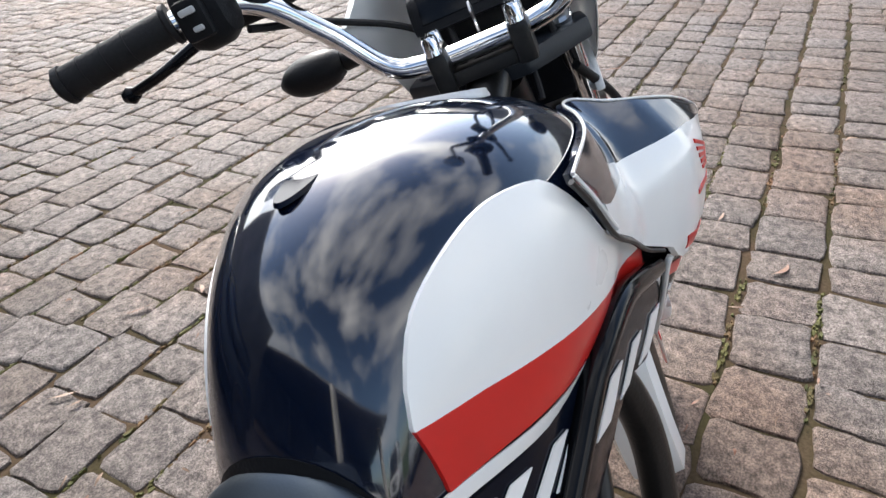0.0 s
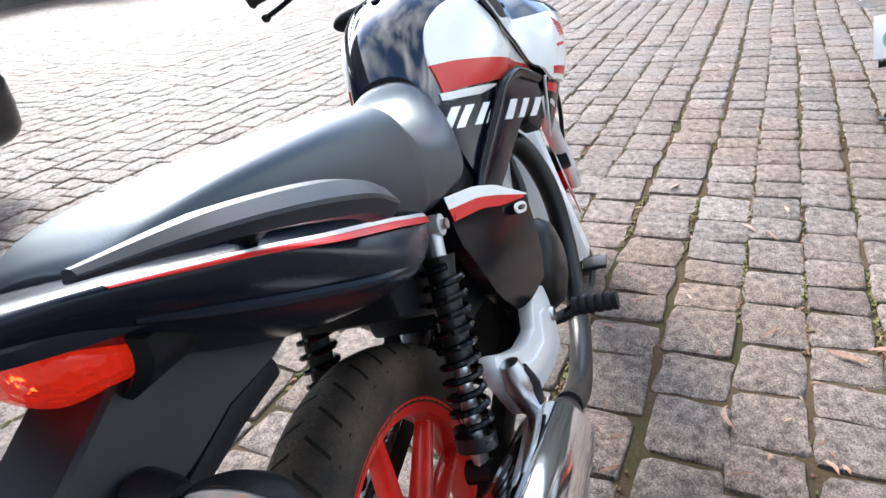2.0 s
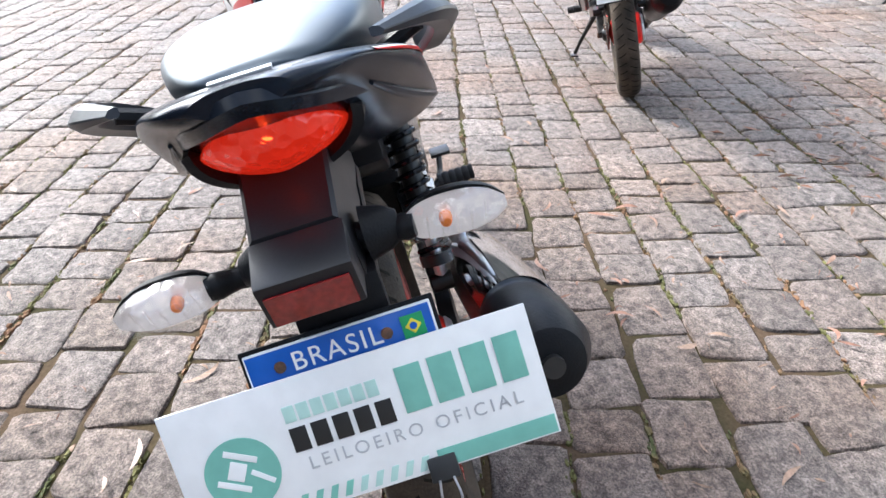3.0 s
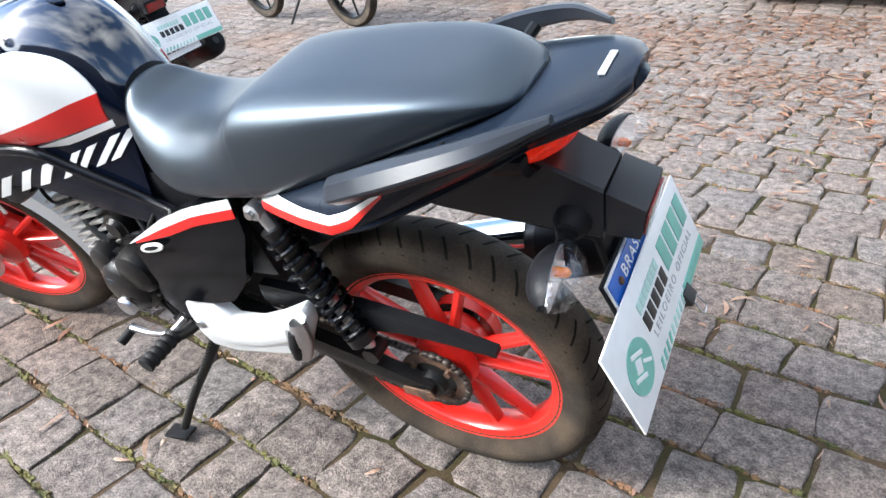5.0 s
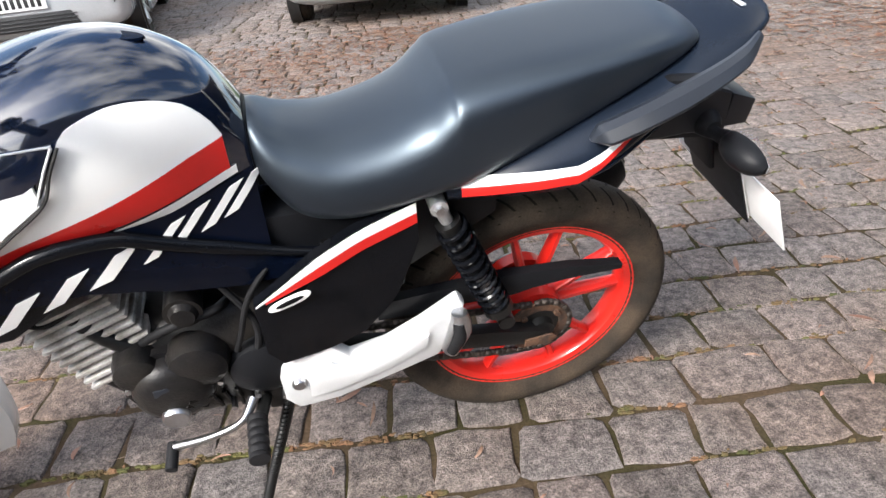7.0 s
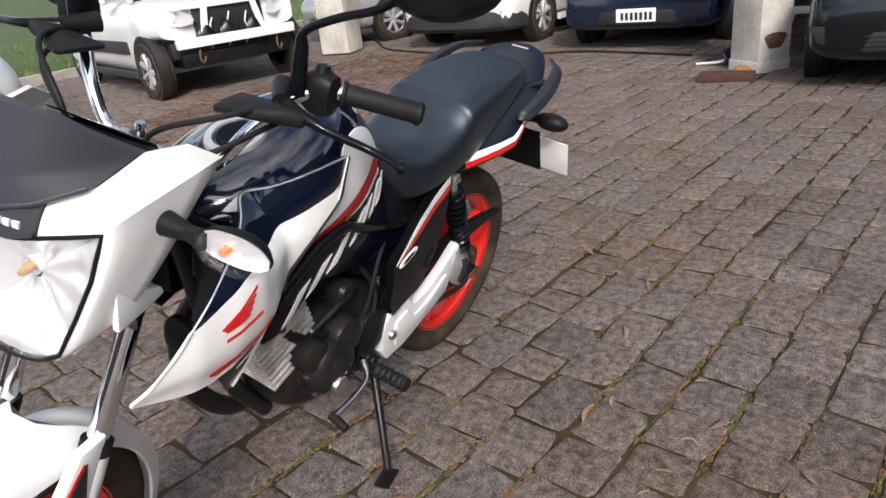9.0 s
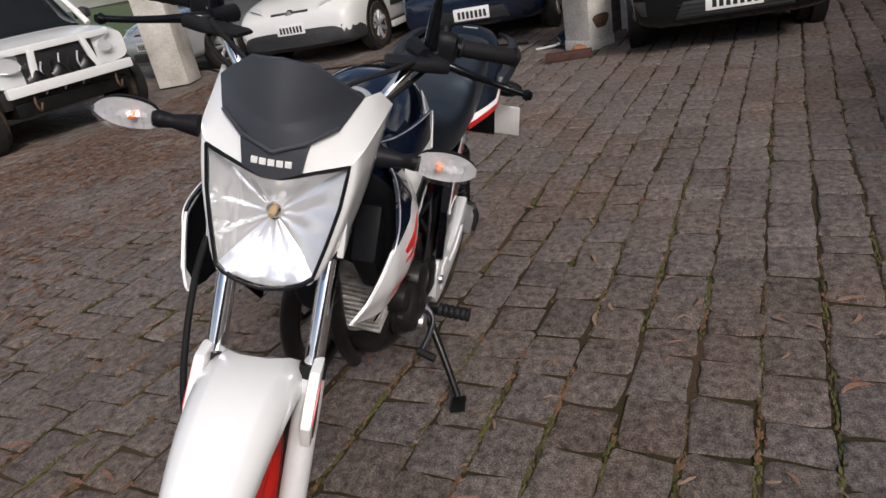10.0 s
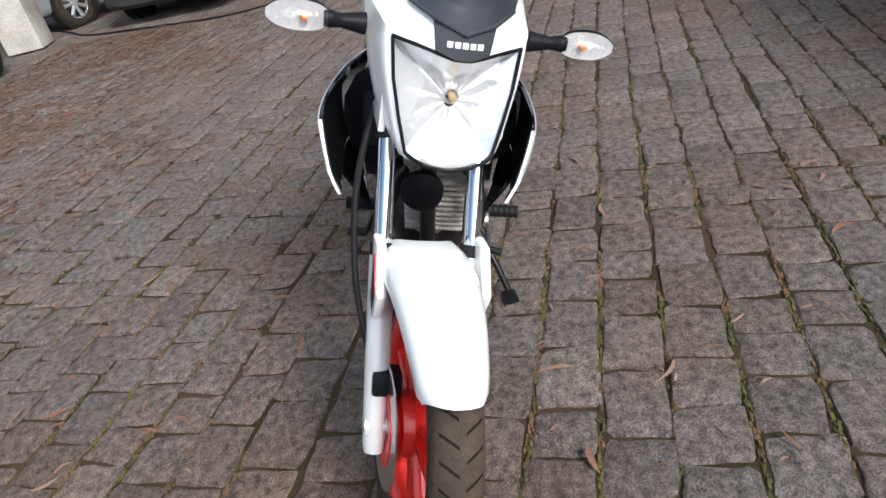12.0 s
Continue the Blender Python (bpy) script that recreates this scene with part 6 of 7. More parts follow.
        part("nose_mark", lathe([(0.0, -0.035), (0.045, -0.035), (0.052, -0.05), (0.052, -0.09)], (0, 0, 0.635), "Y", 24), CHROME, ob)
        for s in (-1, 1):
            part("fog_lamp_recess", slab([(s * 0.44, 0.29), (s * 0.66, 0.33), (s * 0.72, 0.44), (s * 0.50, 0.44)], -0.20, -0.008, 0.01), INK, ob)
    if band:
        part("bumper_band", skin([across(y, hw * w, zb, zt, 5.0) for y, w, zb, zt in ((0.008, 0.80, 0.25, 0.44), (-0.03, 0.905, 0.22, 0.46), (-0.12, 0.967, 0.19, 0.47), (-0.30, 0.992, 0.18, 0.46), (-0.42, 0.992, 0.18, 0.40))]), TRIM, ob, "unpainted black lower bumper")
    plate = part("number_plate", box(-0.20, 0.20, 0.004, 0.016, plate_z, plate_z + 0.13, 0.004), PLATE_WHITE, ob, "pale number plate")
    for k in range(7):
        part("plate_bar", box(-0.165 + 0.048 * k, -0.135 + 0.048 * k, 0.0155, 0.018, plate_z + 0.02, plate_z + 0.095, 0.001), INK, plate)
    if stripped:
        plate.location = (0, -3.0, 0)
        part("bumper_beam", box(-0.68, 0.68, -0.33, -0.26, 0.50, 0.60, 0.015), paint, ob, "bare white bumper beam")
        part("slam_panel", box(-0.60, 0.60, -0.42, -0.36, bonnet - 0.15, bonnet - 0.08, 0.012), paint, ob, "bare white panel under the bonnet edge")
        for x in (-0.34, 0.34):
            part("crash_bracket", slab([(x - 0.04, 0.58), (x + 0.04, 0.58), (x * 0.8 + 0.03, bonnet - 0.12), (x * 0.8 - 0.03, bonnet - 0.12)], -0.38, -0.34, 0.008), paint, ob)
        # Solid black blocks imitate the shade inside the open engine bay.
        part("radiator_hole", box(-0.40, 0.40, -0.50, -0.405, 0.56, bonnet - 0.13, 0.01), INK, ob, "black block for the shade in the open engine bay")
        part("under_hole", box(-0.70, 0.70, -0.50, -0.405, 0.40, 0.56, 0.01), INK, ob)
        for k in range(7):
            x = -0.30 + 0.10 * k
            part("loose_wire", tube([(x, -0.39, 0.80 - 0.02 * (k % 3)), (x + 0.05, -0.36, 0.68), (x + 0.02, -0.37, 0.60 - 0.03 * (k % 2)), (x + 0.09, -0.35, 0.46)], 0.010, 6), ALU if k % 2 else SOFT_RUBBER, ob)
        for x in (-0.25, 0.05, 0.3):
            part("engine_lump", hull([(x - 0.10, 0.05, 0.62, 0.50, 0.56, 2.2), (x, 0.08, 0.74, 0.48, 0.60, 2.4), (x + 0.10, 0.05, 0.66, 0.52, 0.58, 2.2)], 3, 16), DARK_STEEL, ob).location = (0, -0.40, 0)
        for x in (-0.45, 0.45):
            part("tow_hook", tube([(x, -0.28, 0.47), (x + 0.03, -0.24, 0.40), (x, -0.25, 0.34), (x - 0.05, -0.28, 0.40)], 0.012, 8), RUST, ob)
        part("under_tray", box(-0.62, 0.62, -0.80, -0.36, 0.30, 0.44, 0.02), DARK_STEEL, ob)
    return ob


car(pose(-0.43, -4.80, 0, 0, 0, -9), "pale silver-white hatchback with a wide black lower grille", CAR_PALE)
car(pose(2.40, -5.05, 0, 0, 0, 3), "silver hatchback parked facing the yard", CAR_SILVER)
car(pose(4.75, -6.05, 0, 0, 0, 2), "pale silver car with alloy wheels", CAR_SILVER, 4.0)
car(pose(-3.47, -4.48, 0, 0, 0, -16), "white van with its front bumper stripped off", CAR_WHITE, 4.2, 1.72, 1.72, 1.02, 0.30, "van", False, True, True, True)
car(pose(-6.45, -6.20, 0, 0, 0, -112), "silver hatchback parked under the shed", CAR_SILVER)
car(pose(-5.72, -3.40, 0, 0, 0, -94), "white car with a black lower bumper under the shed", CAR_WHITE, plate_z=0.40, band=True)
car(pose(-5.40, -1.03, 0, 0, 0, -90), "dark blue car with a pale plate", CAR_BLUE, plate_z=0.29)
car(pose(-3.58, 1.42, 0, 0, 0, -88), "black car with yellowed headlamps beside the concrete post", CAR_BLACK, 3.8, 1.50, 1.40, 0.86, 0.28, plate_z=0.31, lamp_mat=OLD_LAMP)
car(pose(2.22, 3.70, 0, 0, 0, -90), "dark car parked beside the motorcycle", CAR_BLACK, 4.0, 1.70, 1.45, 0.96, 0.30, cap=TRIM)

# ---- shed, lawn and kerb ----
CONCRETE = material("whitewashed_concrete", (0.52, 0.50, 0.46), 0.8, 0, 0, 0.3, 3, 0.5, 60, second=(0.36, 0.34, 0.30))
ORANGE_CLAY = material("orange_clay", (0.34, 0.13, 0.045), 0.85, 0, 0, 0.3, 20, 0.4, 120)
PLANK = material("dark_red_brown_wood", (0.055, 0.022, 0.016), 0.8, 0, 0, 0.4, 12, 0.5, 90)
ROOF = material("shed_roof_sheet", (0.16, 0.15, 0.14), 0.6, 0.2, 0, 0.3, 2)
WALL = material("shed_wall_plaster", (0.20, 0.19, 0.18), 0.85, 0, 0, 0.3, 1.5, 0.4, 40)
KERB = material("kerb_stone", (0.36, 0.33, 0.30), 0.85, 0, 0, 0.3, 5, 0.6, 60)
GRASS_SOIL = material("lawn_base", (0.045, 0.075, 0.018), 0.9, 0, 0, 0.4, 4, 0.6, 60)
GRASS = material("grass_blade", (0.060, 0.125, 0.022), 0.55, 0, 0, 0.4, 2, second=(0.10, 0.13, 0.03))


def post(x, y, w, h, label, turn=0):
    ob = thing("concrete_post", box(-w / 2, w / 2, -w / 2, w / 2, 0.02, h, 0.012), CONCRETE, label, "post", "shed posts")
    ob.matrix_basis = pose(x, y, 0, 0, 0, turn)
    return ob


def build_shed():
    post(-5.72, -5.22, 0.42, 3.0, "whitewashed concrete shed post", 12)
    p = post(-4.49, 0.275, 0.31, 3.0, "whitewashed concrete shed post with a dirt stain", 52)
    part("post_base", box(-0.161, 0.161, -0.161, 0.161, -0.01, 0.085, 0.008), CONCRETE, p)
    stain = [(0.10 * math.cos(a) * (1 + 0.2 * math.sin(3 * a)), 0.235 + 0.075 * math.sin(a) * (1 + 0.2 * math.cos(2 * a))) for a in np.linspace(0, 2 * math.pi, 18, endpoint=False)]
    part("dirt_stain", slab(stain, 0.154, 0.1575, 0.0008, "X"), RUST, p, "dark brown dirt stain")
    chunk = thing("brick_chunk", hull([(-0.07, 0.03, 0.05, 0.0, 0.02, 2.6), (-0.03, 0.06, 0.085, 0.0, 0.04, 2.8), (0.04, 0.055, 0.075, 0.0, 0.035, 2.6), (0.08, 0.025, 0.04, 0.0, 0.02, 2.4)], 3, 14), ORANGE_CLAY, "broken orange clay brick piece against the post", "brick")
    chunk.matrix_basis = pose(-4.16, 0.21, 0.0, 0, 0, 60)
    post(-4.15, 6.2, 0.40, 3.0, "whitewashed concrete shed post")
    # Roof out of view, added over the posts to shade the parked cars.
    thing("shed_roof", box(-13.0, -4.5, -6.6, 9.0, 2.95, 3.05, 0.01), ROOF, "dark sheet roof of the shed, added out of view for shade", "roof", kind="structure")
    thing("wall_back", box(-13.2, -13.0, -6.6, 9.0, -0.03, 3.0, 0.01), WALL, "dim plastered back wall of the shed", "wall", kind="structure")
    thing("wall_side", box(-13.0, -4.5, 9.0, 9.2, -0.03, 3.0, 0.01), WALL, "plastered side wall of the shed", "wall", kind="structure")
    frame_ = base("steel_frame", pose(-5.2, 0.29, 0, 0, 0, 0), "white painted steel gate frame", "frame")
    for y in (-0.28, 0.28):
        part("upright", box(-0.03, 0.03, y - 0.03, y + 0.03, 0.0, 1.2, 0.004), PALE_ALU, frame_)
    part("brace", tube([(0, 0.06, 0.10), (0, 0.13, 0.335)], 0.016, 8), PALE_ALU, frame_)
    for z in (0.36, 1.17):
        part("cross_bar", box(-0.03, 0.03, -0.25, 0.25, z - 0.03, z + 0.03, 0.004), PALE_ALU, frame_)
    beam = thing("plank", box(-0.06, 0.06, -0.20, 0.20, 0.0, 0.07, 0.008), PLANK, "short dark red-brown plank on the cobbles", "plank")
    beam.matrix_basis = pose(-3.99, 0.13, 0.0, 0, 0, 4)
    pipe = thing("pipe", tube([(-0.0, -0.12, 0.012), (0.0, 0.06, 0.03), (0.02, 0.12, 0.05)], 0.012, 10), PALE_ALU, "short pale pipe on the cobbles", "pipe")
    pipe.matrix_basis = pose(-4.62, -0.13, 0.0, 0, 0, -8)
    rag = thing("rag", hull([(-0.12, 0.10, 0.10, 0.0, 0.04, 2.2), (0.0, 0.14, 0.16, 0.0, 0.06, 2.0), (0.12, 0.08, 0.09, 0.0, 0.04, 2.2)], 4, 16), CAR_BLUE, "crumpled dark blue rag", "rag")
    rag.matrix_basis = pose(-4.68, 0.08, 0)
    thing("ground_cable", tube([(-7.3, -6.2, 0.012), (-6.6, -5.3, 0.012), (-5.9, -4.6, 0.012), (-5.6, -3.9, 0.012), (-5.2, -2.6, 0.012), (-5.4, -1.6, 0.012), (-5.1, -0.4, 0.012)], 0.011, 6, 10), SOFT_RUBBER, "black cable lying on the cobbles", "cable")


build_shed()


def build_lawn():
    rng = random.Random(21)
    a, b = Vector((-1.2, -8.95, 0)), Vector((-9.5, -9.35, 0))
    t = (b - a).normalized()
    n = Vector((t.y, -t.x, 0))
    if n.y > 0:
        n = -n
    a2 = a - t * 30
    b2 = b + t * 30
    bm = bmesh.new()
    vs = [bm.verts.new(p + Vector((0, 0, z))) for p, z in ((a2 + n * 0.14, 0.09), (b2 + n * 0.14, 0.09), (b2 + n * 40, 1.5), (a2 + n * 40, 1.5))]
    bm.faces.new(vs)
    bmesh.ops.recalc_face_normals(bm, faces=bm.faces)
    thing("lawn", bm, GRASS_SOIL, "green lawn behind a stone kerb", "lawn", kind="structure")
    kerb = new("kerb")
    tagged(kerb, "pale stone kerb along the lawn", "kerb", kind="structure")
    me = finish(box(-0.39, 0.39, -0.07, 0.07, -0.10, 0.13, 0.015), "kerb_stone")
    me.materials.append(KERB)
    ang = math.atan2(t.y, t.x)
    for k in range(26):
        ob = new("kerb_stone", me)
        ob.parent = kerb
        p = a - t * 6 + t * (0.8 * k) + n * 0.07
        ob.matrix_basis = pose(p.x, p.y, rng.uniform(-0.008, 0.008), 0, 0, math.degrees(ang) + rng.uniform(-0.6, 0.6))
    co, fa = [], []
    for k in range(9000):
        u, v = rng.uniform(-4, 14), 0.16 + 5 * rng.random() ** 1.6
        p = a + t * u + n * v
        z = 0.09 + (v - 0.14) * (1.41 / 39.86)
        h, w, an = rng.uniform(0.05, 0.11), 0.008, rng.uniform(0, 6.28)
        d = Vector((math.cos(an), math.sin(an), 0))
        q = Vector((p.x, p.y, z))
        bend = Vector((rng.uniform(-0.04, 0.04), rng.uniform(-0.04, 0.04), h))
        i = len(co)
        co += [tuple(q - d * w), tuple(q + d * w), tuple(q + bend)]
        fa.append((i, i + 1, i + 2))
    me = bpy.data.meshes.new("grass")
    me.from_pydata(co, [], fa)
    me.materials.append(GRASS)
    tagged(new("grass", me), "short green grass blades on the lawn", "grass", kind="stuff")


build_lawn()

# ---- plain unseen walls, added to close the yard and block low sky light ----
BLOCKER_WALL = material("blocker_wall_render", (0.16, 0.145, 0.125), 0.9, 0, 0, 0.3, 0.8, 0.4, 30, second=(0.10, 0.095, 0.08))
thing("wall_east", box(17.0, 17.3, -9.5, 16.0, -0.1, 3.6, 0.02), BLOCKER_WALL, "plain weathered brown-grey wall out of view, added to block low sky light", "wall", kind="structure")
thing("wall_north", box(-4.5, 2.6, 5.8, 6.1, -0.1, 4.0, 0.02), BLOCKER_WALL, "plain weathered brown-grey wall out of view, added to block low sky light", "wall", kind="structure")
thing("wall_return", box(2.3, 2.6, 6.1, 16.0, -0.1, 4.0, 0.02), BLOCKER_WALL, "plain weathered brown-grey wall out of view, added to block low sky light", "wall", kind="structure")
thing("wall_far", box(2.6, 17.0, 16.0, 16.3, -0.1, 3.0, 0.02), BLOCKER_WALL, "plain weathered brown-grey wall out of view, added to block low sky light", "wall", kind="structure")

# ---- cobbled ground ----
ROW_ANGLE = radians(-9)
PITCH = 0.162


def row_at(j, u):
    """How far across the middle of row j lies, at the place u along it."""
    v = (j + 0.5) * PITCH + 0.004
    fan = min(1, max(0, (u + 0.3) / 0.9)) * min(1, max(0, (0.3 - v) / 0.4))
    return v - 0.068 * fan * fan * (3 - 2 * fan) + 0.006 * math.sin(u * 1.3 + 0.06 * j)


def stone_material():
    m = bpy.data.materials.new("cobble_stone")
    m.use_nodes = True
    nt = m.node_tree
    b = nt.nodes["Principled BSDF"]
    geo = nt.nodes.new("ShaderNodeNewGeometry")
    oi = nt.nodes.new("ShaderNodeObjectInfo")
    add = nt.nodes.new("ShaderNodeMath")
    add.operation = "ADD"
    nt.links.new(geo.outputs["Random Per Island"], add.inputs[0])
    nt.links.new(oi.outputs["Random"], add.inputs[1])
    frac = nt.nodes.new("ShaderNodeMath")
    frac.operation = "FRACT"
    nt.links.new(add.outputs[0], frac.inputs[0])
    ramp = nt.nodes.new("ShaderNodeValToRGB")
    cr = ramp.color_ramp
    cr.elements[0].color = (0.125, 0.106, 0.096, 1)
    cr.elements[1].color = (0.198, 0.170, 0.154, 1)
    for pos, col in ((0.2, (0.169, 0.146, 0.134, 1)), (0.4, (0.138, 0.112, 0.097, 1)), (0.55, (0.175, 0.144, 0.129, 1)), (0.7, (0.152, 0.134, 0.125, 1)), (0.85, (0.162, 0.134, 0.118, 1))):
        e = cr.elements.new(pos)
        e.color = col
    nt.links.new(frac.outputs[0], ramp.inputs["Fac"])
    n1 = nt.nodes.new("ShaderNodeTexNoise")
    n1.inputs["Scale"].default_value = 34
    n1.inputs["Detail"].default_value = 9
    n1.inputs["Roughness"].default_value = 0.72
    n2 = nt.nodes.new("ShaderNodeTexNoise")
    n2.inputs["Scale"].default_value = 210
    n2.inputs["Detail"].default_value = 6
    n2.inputs["Roughness"].default_value = 0.7
    n3 = nt.nodes.new("ShaderNodeTexNoise")
    n3.inputs["Scale"].default_value = 1.1
    n3.inputs["Detail"].default_value = 3
    for n in (n1, n2, n3):
        nt.links.new(geo.outputs["Position"], n.inputs["Vector"])
    mix = nt.nodes.new("ShaderNodeMixRGB")
    mix.blend_type = "OVERLAY"
    mix.inputs[0].default_value = 0.68
    blotch = nt.nodes.new("ShaderNodeValToRGB")
    blotch.color_ramp.elements[0].position = 0.34
    blotch.color_ramp.elements[1].position = 0.66
    nt.links.new(n1.outputs["Fac"], blotch.inputs["Fac"])
    speck = nt.nodes.new("ShaderNodeValToRGB")
    speck.color_ramp.elements[0].position = 0.40
    speck.color_ramp.elements[1].position = 0.60
    nt.links.new(n2.outputs["Fac"], speck.inputs["Fac"])
    nt.links.new(ramp.outputs["Color"], mix.inputs[1])
    nt.links.new(blotch.outputs["Color"], mix.inputs[2])
    mix2 = nt.nodes.new("ShaderNodeMixRGB")
    mix2.blend_type = "OVERLAY"
    mix2.inputs[0].default_value = 0.46
    nt.links.new(mix.outputs["Color"], mix2.inputs[1])
    nt.links.new(speck.outputs["Color"], mix2.inputs[2])
    warm = nt.nodes.new("ShaderNodeValToRGB")
    warm.color_ramp.elements[0].position = 0.47
    warm.color_ramp.elements[1].position = 0.68
    nt.links.new(n3.outputs["Fac"], warm.inputs["Fac"])
    mix3 = nt.nodes.new("ShaderNodeMixRGB")
    mix3.blend_type = "MULTIPLY"
    mix3.inputs[2].default_value = (1.0, 0.87, 0.78, 1)
    nt.links.new(warm.outputs["Color"], mix3.inputs[0])
    nt.links.new(mix2.outputs["Color"], mix3.inputs[1])
    nt.links.new(mix3.outputs["Color"], b.inputs["Base Color"])
    b.inputs["Roughness"].default_value = 0.62
    b.inputs["Specular IOR Level"].default_value = 0.20
    bp = nt.nodes.new("ShaderNodeBump")
    bp.inputs["Strength"].default_value = 0.85
    bp.inputs["Distance"].default_value = 0.012
    sm = nt.nodes.new("ShaderNodeMath")
    sm.operation = "ADD"
    nt.links.new(n1.outputs["Fac"], sm.inputs[0])
    nt.links.new(n2.outputs["Fac"], sm.inputs[1])
    nt.links.new(sm.outputs[0], bp.inputs["Height"])
    nt.links.new(bp.outputs["Normal"], b.inputs["Normal"])
    return m


def leaf_mix():
    """Dry leaves, each of its own brown."""
    m = material("mixed_dry_leaves", (0.16, 0.08, 0.045), 0.7, 0, 0, 0.3, 30, 0.2, 120)
    nt = m.node_tree
    geo = nt.nodes.new("ShaderNodeNewGeometry")
    ramp = nt.nodes.new("ShaderNodeValToRGB")
    ramp.color_ramp.elements[0].color = (0.070, 0.038, 0.024, 1)
    ramp.color_ramp.elements[1].color = (0.21, 0.140, 0.095, 1)
    for pos, col in ((0.35, (0.15, 0.062, 0.030, 1)), (0.7, (0.17, 0.088, 0.050, 1))):
        e = ramp.color_ramp.elements.new(pos)
        e.color = col
    nt.links.new(geo.outputs["Random Per Island"], ramp.inputs["Fac"])
    nt.links.new(ramp.outputs["Color"], nt.nodes["Principled BSDF"].inputs["Base Color"])
    return m


STONE = stone_material()
SOIL = material("joint_soil", (0.050, 0.034, 0.022), 0.95, 0, 0, 0.5, 3.2, 0.9, 120, second=(0.034, 0.030, 0.014), spread=0.2, spec=0.06)
MOSS = material("joint_moss", (0.050, 0.055, 0.016), 0.9, 0, 0, 0.4, 6, 0.8, 200, second=(0.10, 0.085, 0.020))
LEAF = material("dry_leaf", (0.15, 0.072, 0.045), 0.6, 0, 0, 0.5, 2.6, 0.2, 120, second=(0.24, 0.155, 0.105), spread=0.12)
THATCH = material("joint_litter", (0.125, 0.066, 0.034), 0.95, 0, 0, 0.5, 9, 0.6, 200, second=(0.045, 0.050, 0.012), spread=0.2)

LITTER = leaf_mix()


def stone_shape(l, w, rng, rough=True):
    """One worn cobble, length l, width w, nearly flat on top, its outline chipped and uneven; its top middle is the origin."""
    bm = bmesh.new()
    hx, hy = l / 2, w / 2
    skew = rng.uniform(-0.07, 0.07)
    taper = rng.uniform(-0.06, 0.06)
    # a walk round the four sides, each corner cut a little
    sides = (((1, -1), (1, 1)), ((1, 1), (-1, 1)), ((-1, 1), (-1, -1)), ((-1, -1), (1, -1)))
    stops = (0.08, 0.36, 0.66, 0.93) if rough else (0.08, 0.92)
    pts = []
    for (a, b) in sides:
        for f in stops:
            g = f + rng.uniform(-0.05, 0.05)
            g = min(0.985, max(0.015, g))
            x, y = (a[0] + (b[0] - a[0]) * g) * hx, (a[1] + (b[1] - a[1]) * g) * hy
            d = rng.uniform(-0.0050, 0.0030)
            pts.append((x + d * (a[0] + b[0]) / 2 + taper * x * y / hy * 0.5, y + d * (a[1] + b[1]) / 2 + taper * x * y / hx * 0.3))
    n = len(pts)
    def ring(inset, z, wz):
        out = []
        for x, y in pts:
            k = max(0.2, 1 - inset / max(abs(x), abs(y)))
            x2, y2 = x * k, y * k
            out.append(bm.verts.new((x2 + skew * y2, y2 + 0.5 * skew * x2, z + wz * rng.uniform(-1, 1))))
        return out
    rings = [ring(-0.001, -0.040, 0), ring(0.0, -0.0080, 0.0018), ring(0.0026, -0.0030, 0.0012), ring(0.012, -0.0002, 0.0016)] if rough else [ring(-0.001, -0.035, 0), ring(0.001, -0.008, 0.001), ring(0.012, 0.0, 0.001)]
    for a, b in zip(rings, rings[1:]):
        for i in range(n):
            j = (i + 1) % n
            bm.faces.new((a[i], a[j], b[j], b[i]))
    mid = bm.verts.new((rng.uniform(-0.02, 0.02), rng.uniform(-0.02, 0.02), rng.uniform(-0.001, 0.004)))
    top = rings[-1]
    for i in range(n):
        bm.faces.new((top[i], top[(i + 1) % n], mid))
    bmesh.ops.recalc_face_normals(bm, faces=bm.faces)
    return bm


